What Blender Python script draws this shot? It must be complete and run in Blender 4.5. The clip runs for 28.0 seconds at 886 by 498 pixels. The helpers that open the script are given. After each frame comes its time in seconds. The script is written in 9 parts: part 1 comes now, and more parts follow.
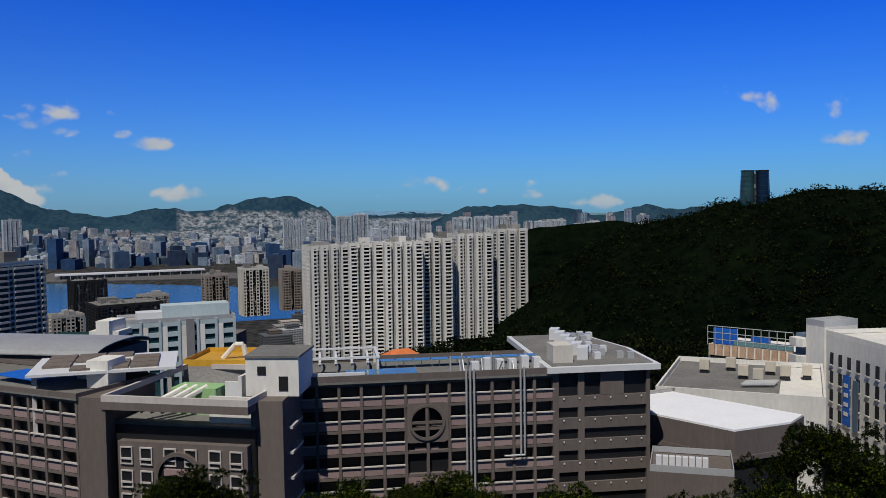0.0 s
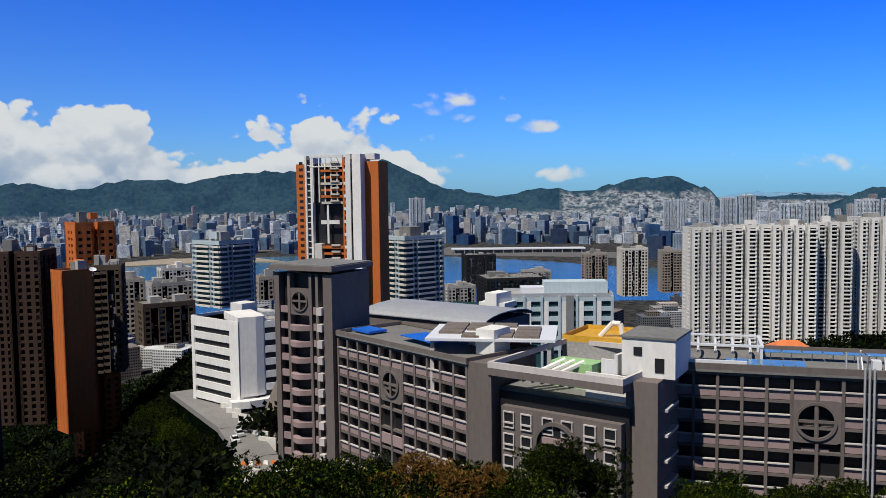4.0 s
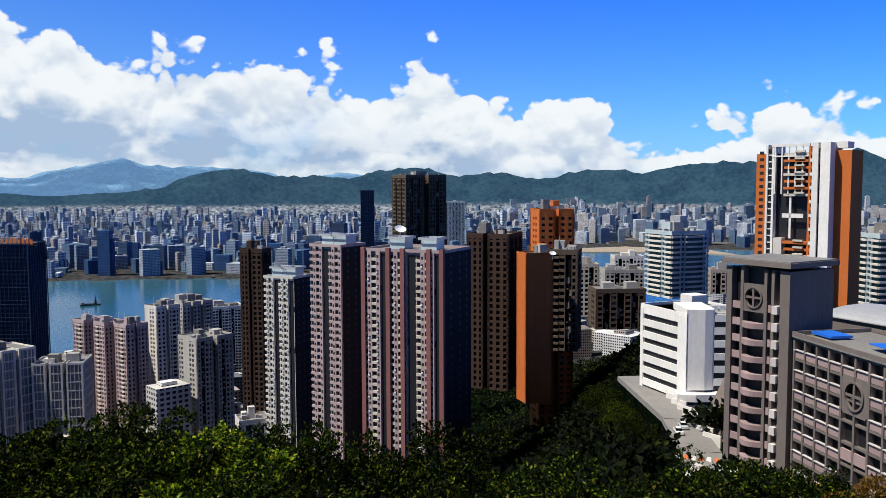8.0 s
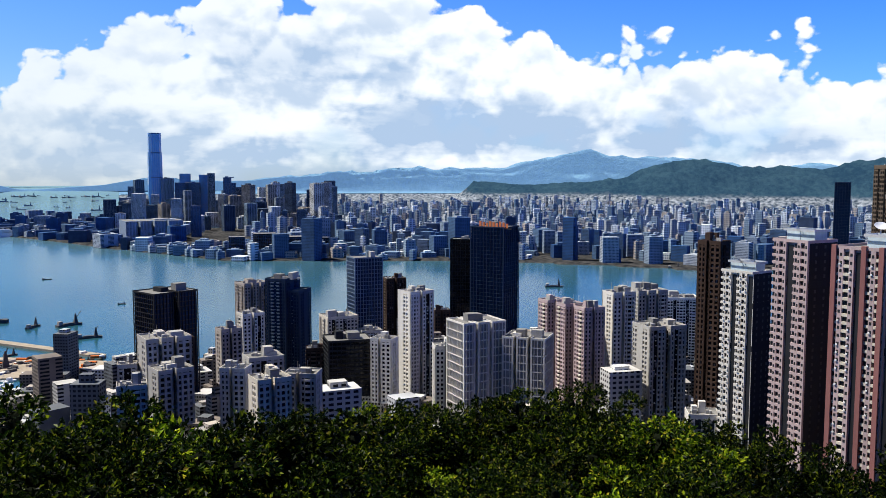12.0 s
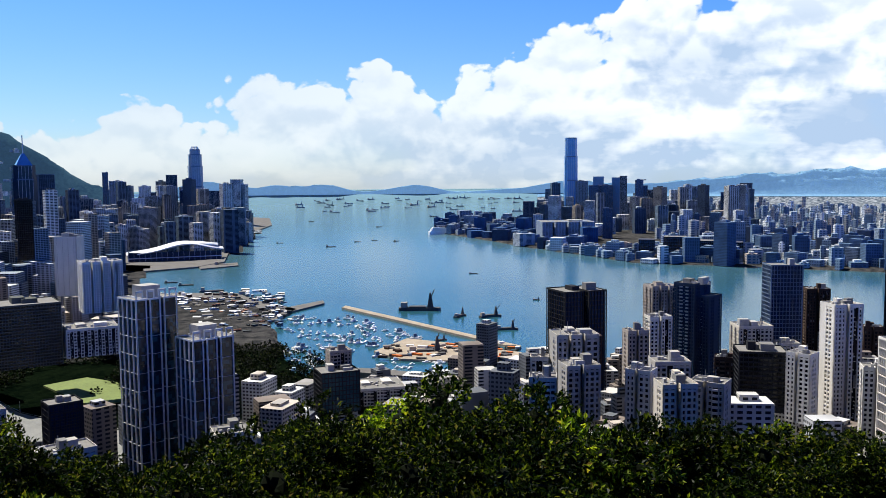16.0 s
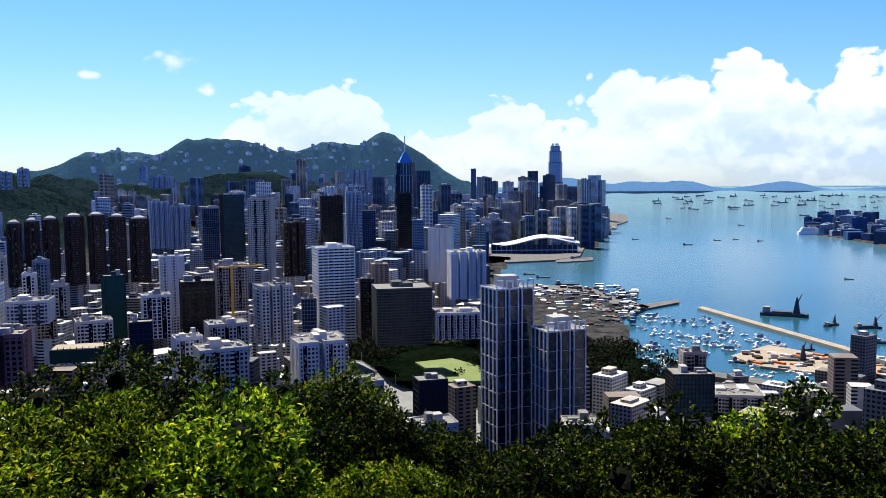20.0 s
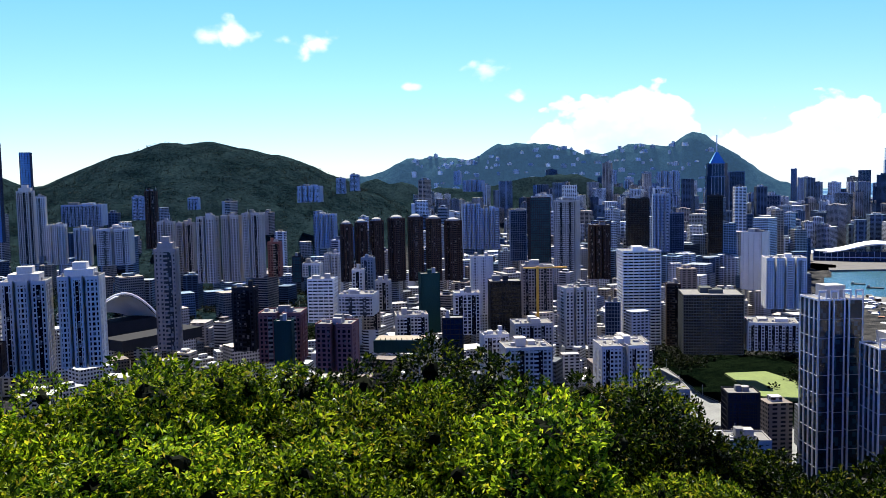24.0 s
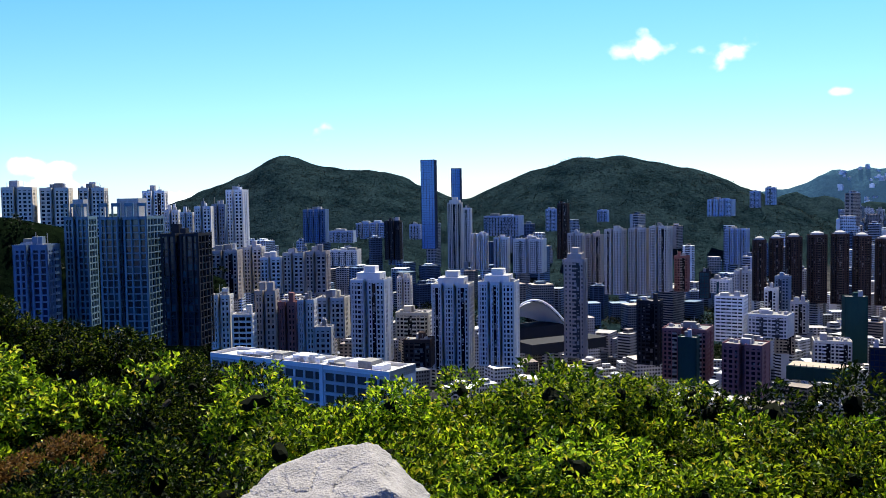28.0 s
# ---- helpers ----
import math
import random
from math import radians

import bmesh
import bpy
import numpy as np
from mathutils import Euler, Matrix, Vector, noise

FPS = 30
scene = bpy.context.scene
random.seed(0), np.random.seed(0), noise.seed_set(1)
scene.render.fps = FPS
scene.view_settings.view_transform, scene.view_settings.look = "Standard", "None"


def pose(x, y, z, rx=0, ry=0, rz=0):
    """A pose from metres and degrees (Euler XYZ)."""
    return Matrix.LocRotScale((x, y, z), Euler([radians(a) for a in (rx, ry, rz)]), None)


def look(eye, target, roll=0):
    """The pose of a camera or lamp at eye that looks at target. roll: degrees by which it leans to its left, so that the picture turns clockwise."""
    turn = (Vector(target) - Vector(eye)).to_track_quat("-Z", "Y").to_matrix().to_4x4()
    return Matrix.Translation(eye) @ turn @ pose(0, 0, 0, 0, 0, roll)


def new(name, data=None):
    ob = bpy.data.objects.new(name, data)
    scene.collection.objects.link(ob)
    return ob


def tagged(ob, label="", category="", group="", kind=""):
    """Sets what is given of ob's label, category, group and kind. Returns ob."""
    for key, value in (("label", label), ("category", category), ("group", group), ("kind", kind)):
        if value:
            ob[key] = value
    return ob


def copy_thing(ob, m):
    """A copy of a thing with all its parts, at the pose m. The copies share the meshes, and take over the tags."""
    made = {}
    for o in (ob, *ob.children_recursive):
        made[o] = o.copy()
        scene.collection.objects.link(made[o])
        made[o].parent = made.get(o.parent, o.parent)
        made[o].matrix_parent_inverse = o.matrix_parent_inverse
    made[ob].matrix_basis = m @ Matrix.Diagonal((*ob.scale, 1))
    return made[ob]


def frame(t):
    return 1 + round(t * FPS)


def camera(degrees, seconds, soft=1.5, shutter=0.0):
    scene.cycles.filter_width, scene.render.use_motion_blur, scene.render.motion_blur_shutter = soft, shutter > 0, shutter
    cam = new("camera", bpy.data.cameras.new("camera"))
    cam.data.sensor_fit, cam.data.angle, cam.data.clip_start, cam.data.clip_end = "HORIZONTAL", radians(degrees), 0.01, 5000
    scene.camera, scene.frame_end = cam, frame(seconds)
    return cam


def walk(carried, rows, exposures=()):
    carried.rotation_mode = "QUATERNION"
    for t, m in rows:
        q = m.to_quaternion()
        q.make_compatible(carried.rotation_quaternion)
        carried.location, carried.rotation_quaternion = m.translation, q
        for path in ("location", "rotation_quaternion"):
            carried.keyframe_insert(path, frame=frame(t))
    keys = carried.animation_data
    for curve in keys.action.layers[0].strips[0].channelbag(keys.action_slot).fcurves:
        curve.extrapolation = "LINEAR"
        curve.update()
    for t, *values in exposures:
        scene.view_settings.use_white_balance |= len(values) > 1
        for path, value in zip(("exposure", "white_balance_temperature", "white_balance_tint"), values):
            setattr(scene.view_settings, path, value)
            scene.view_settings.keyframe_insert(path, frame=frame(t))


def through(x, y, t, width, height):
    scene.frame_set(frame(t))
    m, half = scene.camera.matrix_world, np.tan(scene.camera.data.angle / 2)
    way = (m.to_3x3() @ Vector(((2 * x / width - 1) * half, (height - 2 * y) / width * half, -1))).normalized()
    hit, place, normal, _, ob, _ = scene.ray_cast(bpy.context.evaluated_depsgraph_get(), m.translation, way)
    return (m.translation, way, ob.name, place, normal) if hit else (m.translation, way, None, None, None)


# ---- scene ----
# A lookout on a hill above a harbour city. The eye stays on one spot and turns.
EYE = 230.0
cam = camera(54.263, 28.0, soft=0.35)
PATH = [
    (0.0, pose(0, 0, EYE, 86.85, 0.80, -0.00)),
    (0.5, pose(0, 0, EYE, 86.85, 0.61, 1.91)),
    (1.0, pose(0, 0, EYE, 86.87, 0.08, 5.62)),
    (1.5, pose(0, 0, EYE, 87.01, 0.14, 9.03)),
    (2.0, pose(0, 0, EYE, 87.32, 0.09, 12.26)),
    (2.5, pose(0, 0, EYE, 86.86, 0.19, 15.79)),
    (3.0, pose(0, 0, EYE, 86.24, 0.34, 19.07)),
    (3.5, pose(0, 0, EYE, 85.95, 0.62, 21.84)),
    (5.5, pose(0, 0, EYE, 85.74, 0.28, 35.56)),
    (6.0, pose(0, 0, EYE, 85.58, 0.22, 39.32)),
    (6.5, pose(0, 0, EYE, 85.72, 0.42, 42.45)),
    (7.0, pose(0, 0, EYE, 85.45, 0.56, 46.18)),
    (7.5, pose(0, 0, EYE, 85.45, 0.33, 49.68)),
    (8.0, pose(0, 0, EYE, 85.47, 0.21, 54.26)),
    (8.5, pose(0, 0, EYE, 85.49, 0.31, 57.60)),
    (9.0, pose(0, 0, EYE, 85.61, 0.28, 61.95)),
    (9.5, pose(0, 0, EYE, 85.31, 0.59, 66.50)),
    (10.0, pose(0, 0, EYE, 85.19, 0.80, 71.61)),
    (10.5, pose(0, 0, EYE, 85.04, 0.44, 74.78)),
    (11.0, pose(0, 0, EYE, 84.59, 0.22, 77.40)),
    (11.5, pose(0, 0, EYE, 84.62, -0.03, 80.31)),
    (12.0, pose(0, 0, EYE, 84.88, -0.03, 84.03)),
    (12.5, pose(0, 0, EYE, 84.93, -0.07, 87.27)),
    (13.0, pose(0, 0, EYE, 84.82, 0.04, 90.95)),
    (13.5, pose(0, 0, EYE, 85.02, 0.00, 94.72)),
    (15.5, pose(0, 0, EYE, 85.12, 0.42, 107.78)),
    (16.0, pose(0, 0, EYE, 85.14, 0.43, 110.75)),
    (16.5, pose(0, 0, EYE, 85.22, 0.31, 114.50)),
    (17.0, pose(0, 0, EYE, 85.25, 0.05, 117.78)),
    (17.5, pose(0, 0, EYE, 85.33, 0.18, 120.58)),
    (18.0, pose(0, 0, EYE, 85.35, -0.00, 123.44)),
    (18.5, pose(0, 0, EYE, 85.36, 0.01, 126.39)),
    (19.0, pose(0, 0, EYE, 85.31, -0.28, 128.93)),
    (19.5, pose(0, 0, EYE, 85.32, 0.02, 131.53)),
    (20.0, pose(0, 0, EYE, 85.06, 0.51, 134.04)),
    (20.5, pose(0, 0, EYE, 84.96, 0.53, 136.69)),
    (21.0, pose(0, 0, EYE, 84.92, 0.58, 139.24)),
    (21.5, pose(0, 0, EYE, 85.09, 0.67, 143.37)),
    (23.5, pose(0, 0, EYE, 85.28, 1.35, 151.58)),
    (24.0, pose(0, 0, EYE, 85.52, 1.13, 154.05)),
    (24.5, pose(0, 0, EYE, 85.27, 0.87, 156.32)),
    (25.0, pose(0, 0, EYE, 85.32, 1.06, 158.92)),
    (25.5, pose(0, 0, EYE, 85.45, 1.54, 163.00)),
    (26.0, pose(0, 0, EYE, 85.87, 2.06, 167.49)),
    (26.5, pose(0, 0, EYE, 86.22, 1.17, 170.27)),
    (27.0, pose(0, 0, EYE, 86.18, 0.64, 173.80)),
    (27.5, pose(0, 0, EYE, 86.33, 0.74, 176.72)),
    (28.0, pose(0, 0, EYE, 86.87, 0.93, 180.59)),
]
walk(cam, PATH, [(0.0, -0.58), (3.0, -0.22), (6.0, 0.16), (12.0, 0.6), (17.0, 0.72), (21.0, 1.0), (25.0, 1.25), (28.0, 1.3)])

SUN_YAW, SUN_UP = 163.0, 58.0

CLOUD_TOPS = [
    (20.0, -2.2), (24.1, -0.1), (25.1, 1.5), (26.6, 3.6), (29.5, 4.5), (33.0, 4.7), (36.8, 3.6), (41.4, 4.1),
    (44.5, 5.2), (49.2, 5.0), (52.5, 6.2), (55.9, 7.3), (59.2, 6.6), (61.7, 8.1), (66.0, 6.9), (68.1, 8.7),
    (70.5, 9.1), (72.7, 7.2), (74.8, 7.8), (77.3, 9.3), (79.0, 9.6), (80.3, 10.1), (82.6, 10.5), (88.3, 12.5),
    (96.5, 12.1), (98.2, 12.6), (100.1, 8.8), (102.2, 9.0), (106.6, 7.5), (110.6, 6.0), (113.5, 6.5), (117.9, 6.4),
    (122.7, 5.8), (126.0, 5.2), (130.3, 4.5), (135.2, 3.6), (138.4, 4.4), (140.4, 6.2), (142.4, 6.7), (144.6, 6.0), (146.4, 4.2), (148.7, 2.4),
    (150.5, 0.5), (156.5, -0.5), (183.7, 0.3), (198.1, 0.5), (207.7, 1.3),
]
PUFFS = []


def puff(yaw, up, wide, high):
    PUFFS.append((yaw, up, wide, high))


puff(22.9, 5.5, 1.27, 0.75)
puff(24.7, 4.6, 2.25, 0.82)
puff(26.1, 2.8, 1.12, 0.82)
puff(24.8, 1.1, 1.50, 0.67)
puff(17.9, 3.8, 1.31, 0.37)
puff(3.9, 1.2, 3.18, 0.52)
puff(-19.4, 6.2, 2.32, 0.75)
puff(-24.2, 5.0, 0.82, 0.90)
puff(-24.1, 3.3, 1.12, 0.60)
puff(20.6, 4.3, 0.52, 0.34)
puff(-2.7, 0.7, 0.60, 0.30)
puff(20.5, 0.7, 0.75, 0.34)
puff(18.4, 0.8, 0.82, 0.34)
puff(16.5, 0.5, 1.50, 0.45)
puff(-6.7, 0.2, 1.87, 0.45)
puff(21.0, 5.7, 0.52, 0.37)
puff(-5.9, 1.2, 0.52, 0.30)
puff(24.2, 1.9, 1.20, 0.37)
puff(6.1, 0.3, 2.25, 0.52)
puff(-9.5, -0.2, 2.25, 0.37)
puff(151.3, 7.4, 1.95, 0.75)
puff(149.1, 5.4, 0.67, 0.45)
puff(155.8, 6.2, 0.75, 0.26)
puff(166.2, 9.3, 3.75, 0.75)
puff(151.3, 7.3, 1.80, 0.75)
puff(149.4, 5.4, 0.97, 0.45)
puff(189.5, 4.8, 1.50, 0.60)
puff(189.5, 7.1, 0.82, 0.26)
puff(205.8, 2.4, 2.25, 0.45)
puff(156.2, 6.2, 0.60, 0.30)


def make_world():
    """Clear sky with a bank of heaped clouds over the harbour and a few puffs."""
    w = bpy.data.worlds.new("sky")
    w.use_nodes = True
    scene.world = w
    nt = w.node_tree
    n, l = nt.nodes, nt.links
    n.clear()

    def put(socket, v):
        if isinstance(v, (int, float)):
            socket.default_value = v
        else:
            l.new(v, socket)

    def m(op, a, b=0.0, c=0.0):
        k = n.new("ShaderNodeMath")
        k.operation = op
        for s, v in zip(k.inputs, (a, b, c)):
            put(s, v)
        return k.outputs[0]

    def ramp(v, a, b, lo=0.0, hi=1.0, smooth=True):
        k = n.new("ShaderNodeMapRange")
        k.interpolation_type = "SMOOTHSTEP" if smooth else "LINEAR"
        for s, q in zip(k.inputs, (v, a, b, lo, hi)):
            put(s, q)
        return k.outputs[0]

    def mix(f, a, b):
        k = n.new("ShaderNodeMix")
        k.data_type = "RGBA"
        put(k.inputs[0], f)
        for s, v in ((k.inputs[6], a), (k.inputs[7], b)):
            if isinstance(v, tuple):
                s.default_value = (*v, 1)
            else:
                l.new(v, s)
        return k.outputs[2]

    def fluff(scale, detail, rough, squash=1.6, lift=0.0):
        k = n.new("ShaderNodeTexNoise")
        k.inputs["Scale"].default_value = scale
        k.inputs["Detail"].default_value = detail
        k.inputs["Roughness"].default_value = rough
        q = n.new("ShaderNodeMapping")
        q.inputs["Scale"].default_value = (1, 1, squash)
        q.inputs["Location"].default_value = (0, 0, lift)
        l.new(tc.outputs["Generated"], q.inputs["Vector"])
        l.new(q.outputs[0], k.inputs["Vector"])
        return k.outputs[0]

    tc = n.new("ShaderNodeTexCoord")
    sp = n.new("ShaderNodeSeparateXYZ")
    l.new(tc.outputs["Generated"], sp.inputs[0])
    x, y, z = sp.outputs
    up = m("MULTIPLY", m("ARCSINE", z), 57.2958)
    # yaw counted from 80 degrees, so that the seam lies behind
    c80, s80 = math.cos(radians(80)), math.sin(radians(80))
    ax = m("ADD", m("MULTIPLY", x, c80), m("MULTIPLY", y, s80))
    ay = m("ADD", m("MULTIPLY", x, -s80), m("MULTIPLY", y, c80))
    yaw = m("MULTIPLY_ADD", m("ARCTAN2", m("MULTIPLY", ax, -1), ay), 57.2958, 80)
    billow = fluff(14, 9, 0.60)
    lump = fluff(5.5, 3, 0.5)
    crisp = fluff(34, 6, 0.62)
    bend = n.new("ShaderNodeTexNoise")
    bend.inputs["Scale"].default_value = 9
    bend.inputs["Detail"].default_value = 5
    l.new(tc.outputs["Generated"], bend.inputs["Vector"])

    def heads(scale, lift=0.0):
        """Round cauliflower heads, one inside the other, gently bent out of shape."""
        q = n.new("ShaderNodeMapping")
        q.inputs["Scale"].default_value = (1, 1, 1.35)
        q.inputs["Location"].default_value = (0, 0, lift)
        l.new(tc.outputs["Generated"], q.inputs["Vector"])
        k = n.new("ShaderNodeVectorMath")
        k.operation = "MULTIPLY_ADD"
        l.new(bend.outputs["Color"], k.inputs[0])
        k.inputs[1].default_value = (0.07, 0.07, 0.07)
        l.new(q.outputs[0], k.inputs[2])
        v = n.new("ShaderNodeTexVoronoi")
        v.feature = "SMOOTH_F1"
        v.inputs["Scale"].default_value = scale
        v.inputs["Detail"].default_value = 2.5
        v.inputs["Roughness"].default_value = 0.5
        v.inputs["Lacunarity"].default_value = 2.3
        v.inputs["Smoothness"].default_value = 0.25
        l.new(k.outputs[0], v.inputs["Vector"])
        return m("SUBTRACT", 0.5, v.outputs["Distance"])

    puffy = m("ADD", m("MULTIPLY_ADD", heads(13), 1.25, 0.42), m("MULTIPLY_ADD", crisp, 0.4, -0.2))
    curve = n.new("ShaderNodeFloatCurve")
    cm = curve.mapping
    cm.use_clip = False
    cv = cm.curves[0]
    span = lambda a: (a + 100) / 360
    pts = [(0.0, 0.0)] + [(span(a), (e + 5) / 30) for a, e in CLOUD_TOPS] + [(1.0, 0.0)]
    while len(cv.points) < len(pts):
        cv.points.new(0.5, 0.5)
    for p, (a, b) in zip(cv.points, pts):
        p.location = (a, b)
    cm.update()
    l.new(m("MULTIPLY_ADD", yaw, 1 / 360, 100 / 360), curve.inputs["Value"])
    top = m("MULTIPLY_ADD", curve.outputs[0], 30, -5)
    depth = m("SUBTRACT", top, up)
    bank = ramp(m("ADD", depth, m("MULTIPLY", puffy, 3.6)), 0.0, 0.55)
    # thinner lower down, where the blue shows through between layers
    holes = ramp(m("ADD", m("MULTIPLY_ADD", lump, 1.6, -0.3), m("MULTIPLY", billow, 0.4)), 0.42, 0.62)
    low = ramp(depth, 2.5, 6.0)
    bank = m("MULTIPLY", bank, m("SUBTRACT", 1.0, m("MULTIPLY", low, m("MULTIPLY", m("SUBTRACT", 1.0, holes), 0.35))))
    cover = m("MULTIPLY", bank, ramp(m("ABSOLUTE", m("SUBTRACT", yaw, 155)), 10, 75, 0.74, 1.0))
    for py, pu, pw, ph in PUFFS:
        dx = m("DIVIDE", m("SUBTRACT", yaw, py), pw)
        dy = m("DIVIDE", m("SUBTRACT", up, pu), ph)
        d = m("SQRT", m("ADD", m("MULTIPLY", dx, dx), m("MULTIPLY", dy, dy)))
        cover = m("MAXIMUM", cover, ramp(m("SUBTRACT", m("MULTIPLY", puffy, 2.4), d), -0.95, 0.15, 0.0, 0.92))
    sky = n.new("ShaderNodeTexSky")
    sky.sky_type = "NISHITA"
    sky.sun_disc = False
    sky.sun_elevation = radians(SUN_UP)
    sky.sun_rotation = radians(-SUN_YAW)
    sky.altitude = 200
    sky.air_density = 1.0
    sky.dust_density = 0.3
    sky.ozone_density = 3.0
    tint = n.new("ShaderNodeMix")
    tint.data_type = "RGBA"
    tint.blend_type = "MULTIPLY"
    tint.inputs[0].default_value = 1.0
    l.new(sky.outputs[0], tint.inputs[6])
    side = m("ABSOLUTE", m("SUBTRACT", yaw, 155))
    away = ramp(side, 20, 165)
    high = ramp(up, -1, 15, smooth=False)
    hue = mix(high, mix(away, (0.92, 1.05, 1.30), (0.55, 1.36, 2.6)), mix(away, (0.50, 1.03, 1.60), (0.004, 0.68, 3.3)))
    hue = mix(ramp(up, 14, 38), hue, mix(away, (0.18, 0.18, 0.11), (0.12, 0.12, 0.08)))
    l.new(hue, tint.inputs[7])
    # cloud tone: bright crests, greyer folds and bases
    relief = m("ADD", m("MULTIPLY", m("SUBTRACT", heads(13), heads(13, 0.02)), 0.5), m("MULTIPLY", m("SUBTRACT", fluff(12, 8, 0.55), fluff(12, 8, 0.55, lift=0.022)), 0.8))
    heap = m("SUBTRACT", fluff(5, 4, 0.5), fluff(5, 4, 0.5, lift=0.05))
    fold = ramp(m("ADD", relief, m("MULTIPLY", heap, 0.8)), 0.15, -0.26)
    shade = m("MULTIPLY", ramp(depth, -0.8, 5.0, 0.30, 1.0), fold)
    shade = m("ADD", m("MULTIPLY", shade, 0.8), m("MULTIPLY", ramp(depth, 2.4, 7.5, 0.0, 0.95), ramp(fluff(4, 6, 0.55, 4.0), 0.40, 0.62)))
    near_sun = ramp(side, 15, 75)
    white = mix(near_sun, (9.0, 9.6, 10.0), (11.6, 12.2, 12.6))
    grey = mix(near_sun, (6.2, 7.3, 8.6), (5.0, 6.7, 9.2))
    cloud = mix(m("MINIMUM", shade, 1.0), white, grey)
    bg = n.new("ShaderNodeBackground")
    bg.inputs["Strength"].default_value = 0.06
    l.new(mix(m("MULTIPLY", cover, ramp(up, -1.5, 1.2, 0.55, 1.0)), tint.outputs[2], cloud), bg.inputs["Color"])
    out = n.new("ShaderNodeOutputWorld")
    l.new(bg.outputs[0], out.inputs["Surface"])


make_world()
sun = new("sun", bpy.data.lights.new("sun", "SUN"))
sun.data.energy, sun.data.angle, sun.data.color = 5.0, radians(0.5), (1.0, 0.95, 0.87)
a, e = radians(SUN_YAW), radians(SUN_UP)
sun.matrix_world = look((0, 0, 900), (900 * math.sin(a) * math.cos(e), -900 * math.cos(a) * math.cos(e), 900 - 900 * math.sin(e)))


# ---------- materials ----------
MATS = {}


def mat(name, color, rough=0.8, metal=0.0, vary=0.12, size=4.0, bump=0.0, streak=0.0, per=0.0, spec=0.5):
    """A weathered plain surface: two scales of tone, streaks that run down, a tone of its own for every object."""
    if name in MATS:
        return MATS[name]
    m = bpy.data.materials.new(name)
    m.use_nodes = True
    nt = m.node_tree
    n, l = nt.nodes, nt.links
    b = n["Principled BSDF"]
    b.inputs["Roughness"].default_value = rough
    b.inputs["Metallic"].default_value = metal
    b.inputs["Specular IOR Level"].default_value = spec
    tc = n.new("ShaderNodeTexCoord")
    big, fine = n.new("ShaderNodeTexNoise"), n.new("ShaderNodeTexNoise")
    big.inputs["Scale"].default_value = 1.0 / size
    big.inputs["Detail"].default_value = 4
    fine.inputs["Scale"].default_value = 9.0 / size
    fine.inputs["Detail"].default_value = 3
    mp = n.new("ShaderNodeMapping")
    mp.inputs["Scale"].default_value = (1, 1, 1 - 0.85 * streak)
    l.new(tc.outputs["Object"], mp.inputs["Vector"])
    l.new(mp.outputs[0], big.inputs["Vector"])
    l.new(mp.outputs[0], fine.inputs["Vector"])
    add = n.new("ShaderNodeMath")
    add.operation = "ADD"
    l.new(big.outputs[0], add.inputs[0])
    l.new(fine.outputs[0], add.inputs[1])
    oi = n.new("ShaderNodeObjectInfo")
    m2 = n.new("ShaderNodeMath")
    m2.operation = "MULTIPLY_ADD"
    l.new(oi.outputs["Random"], m2.inputs[0])
    m2.inputs[1].default_value = per
    l.new(add.outputs[0], m2.inputs[2])
    mr = n.new("ShaderNodeMapRange")
    mr.inputs[1].default_value, mr.inputs[2].default_value = 0.6, 1.4 + per
    mr.inputs[3].default_value, mr.inputs[4].default_value = 1 - vary, 1 + vary
    l.new(m2.outputs[0], mr.inputs[0])
    mul = n.new("ShaderNodeVectorMath")
    mul.operation = "SCALE"
    mul.inputs[0].default_value = color
    l.new(mr.outputs[0], mul.inputs["Scale"])
    l.new(mul.outputs[0], b.inputs["Base Color"])
    if bump:
        bp = n.new("ShaderNodeBump")
        bp.inputs["Strength"].default_value = bump
        bp.inputs["Distance"].default_value = 0.1 * size
        l.new(fine.outputs[0], bp.inputs["Height"])
        l.new(bp.outputs[0], b.inputs["Normal"])
    MATS[name] = m
    return m


def curtained(m, share, tone, wide=1.7, tall=3.0):
    """Window glass with pale curtains or blinds drawn behind some of the panes."""
    nt = m.node_tree
    n, l = nt.nodes, nt.links
    b = n["Principled BSDF"]
    plain = b.inputs["Base Color"].links[0].from_socket
    tc = n.new("ShaderNodeTexCoord")
    snap = n.new("ShaderNodeVectorMath")
    snap.operation = "SNAP"
    snap.inputs[1].default_value = (wide, wide, tall)
    l.new(tc.outputs["Object"], snap.inputs[0])
    wn = n.new("ShaderNodeTexWhiteNoise")
    l.new(snap.outputs[0], wn.inputs["Vector"])
    drawn = n.new("ShaderNodeMath")
    drawn.operation = "GREATER_THAN"
    l.new(wn.outputs["Value"], drawn.inputs[0])
    drawn.inputs[1].default_value = 1 - share
    mx = n.new("ShaderNodeMix")
    mx.data_type = "RGBA"
    l.new(drawn.outputs[0], mx.inputs[0])
    l.new(plain, mx.inputs[6])
    mx.inputs[7].default_value = (*tone, 1)
    l.new(mx.outputs[2], b.inputs["Base Color"])
    return m


def wall(name, r, g, b, **k):
    k = {"rough": 0.85, "vary": 0.22, "size": 7.0, "streak": 0.8, "spec": 0.12, "per": 0.5, **k}
    return mat("wall_" + name, (r, g, b), **k)


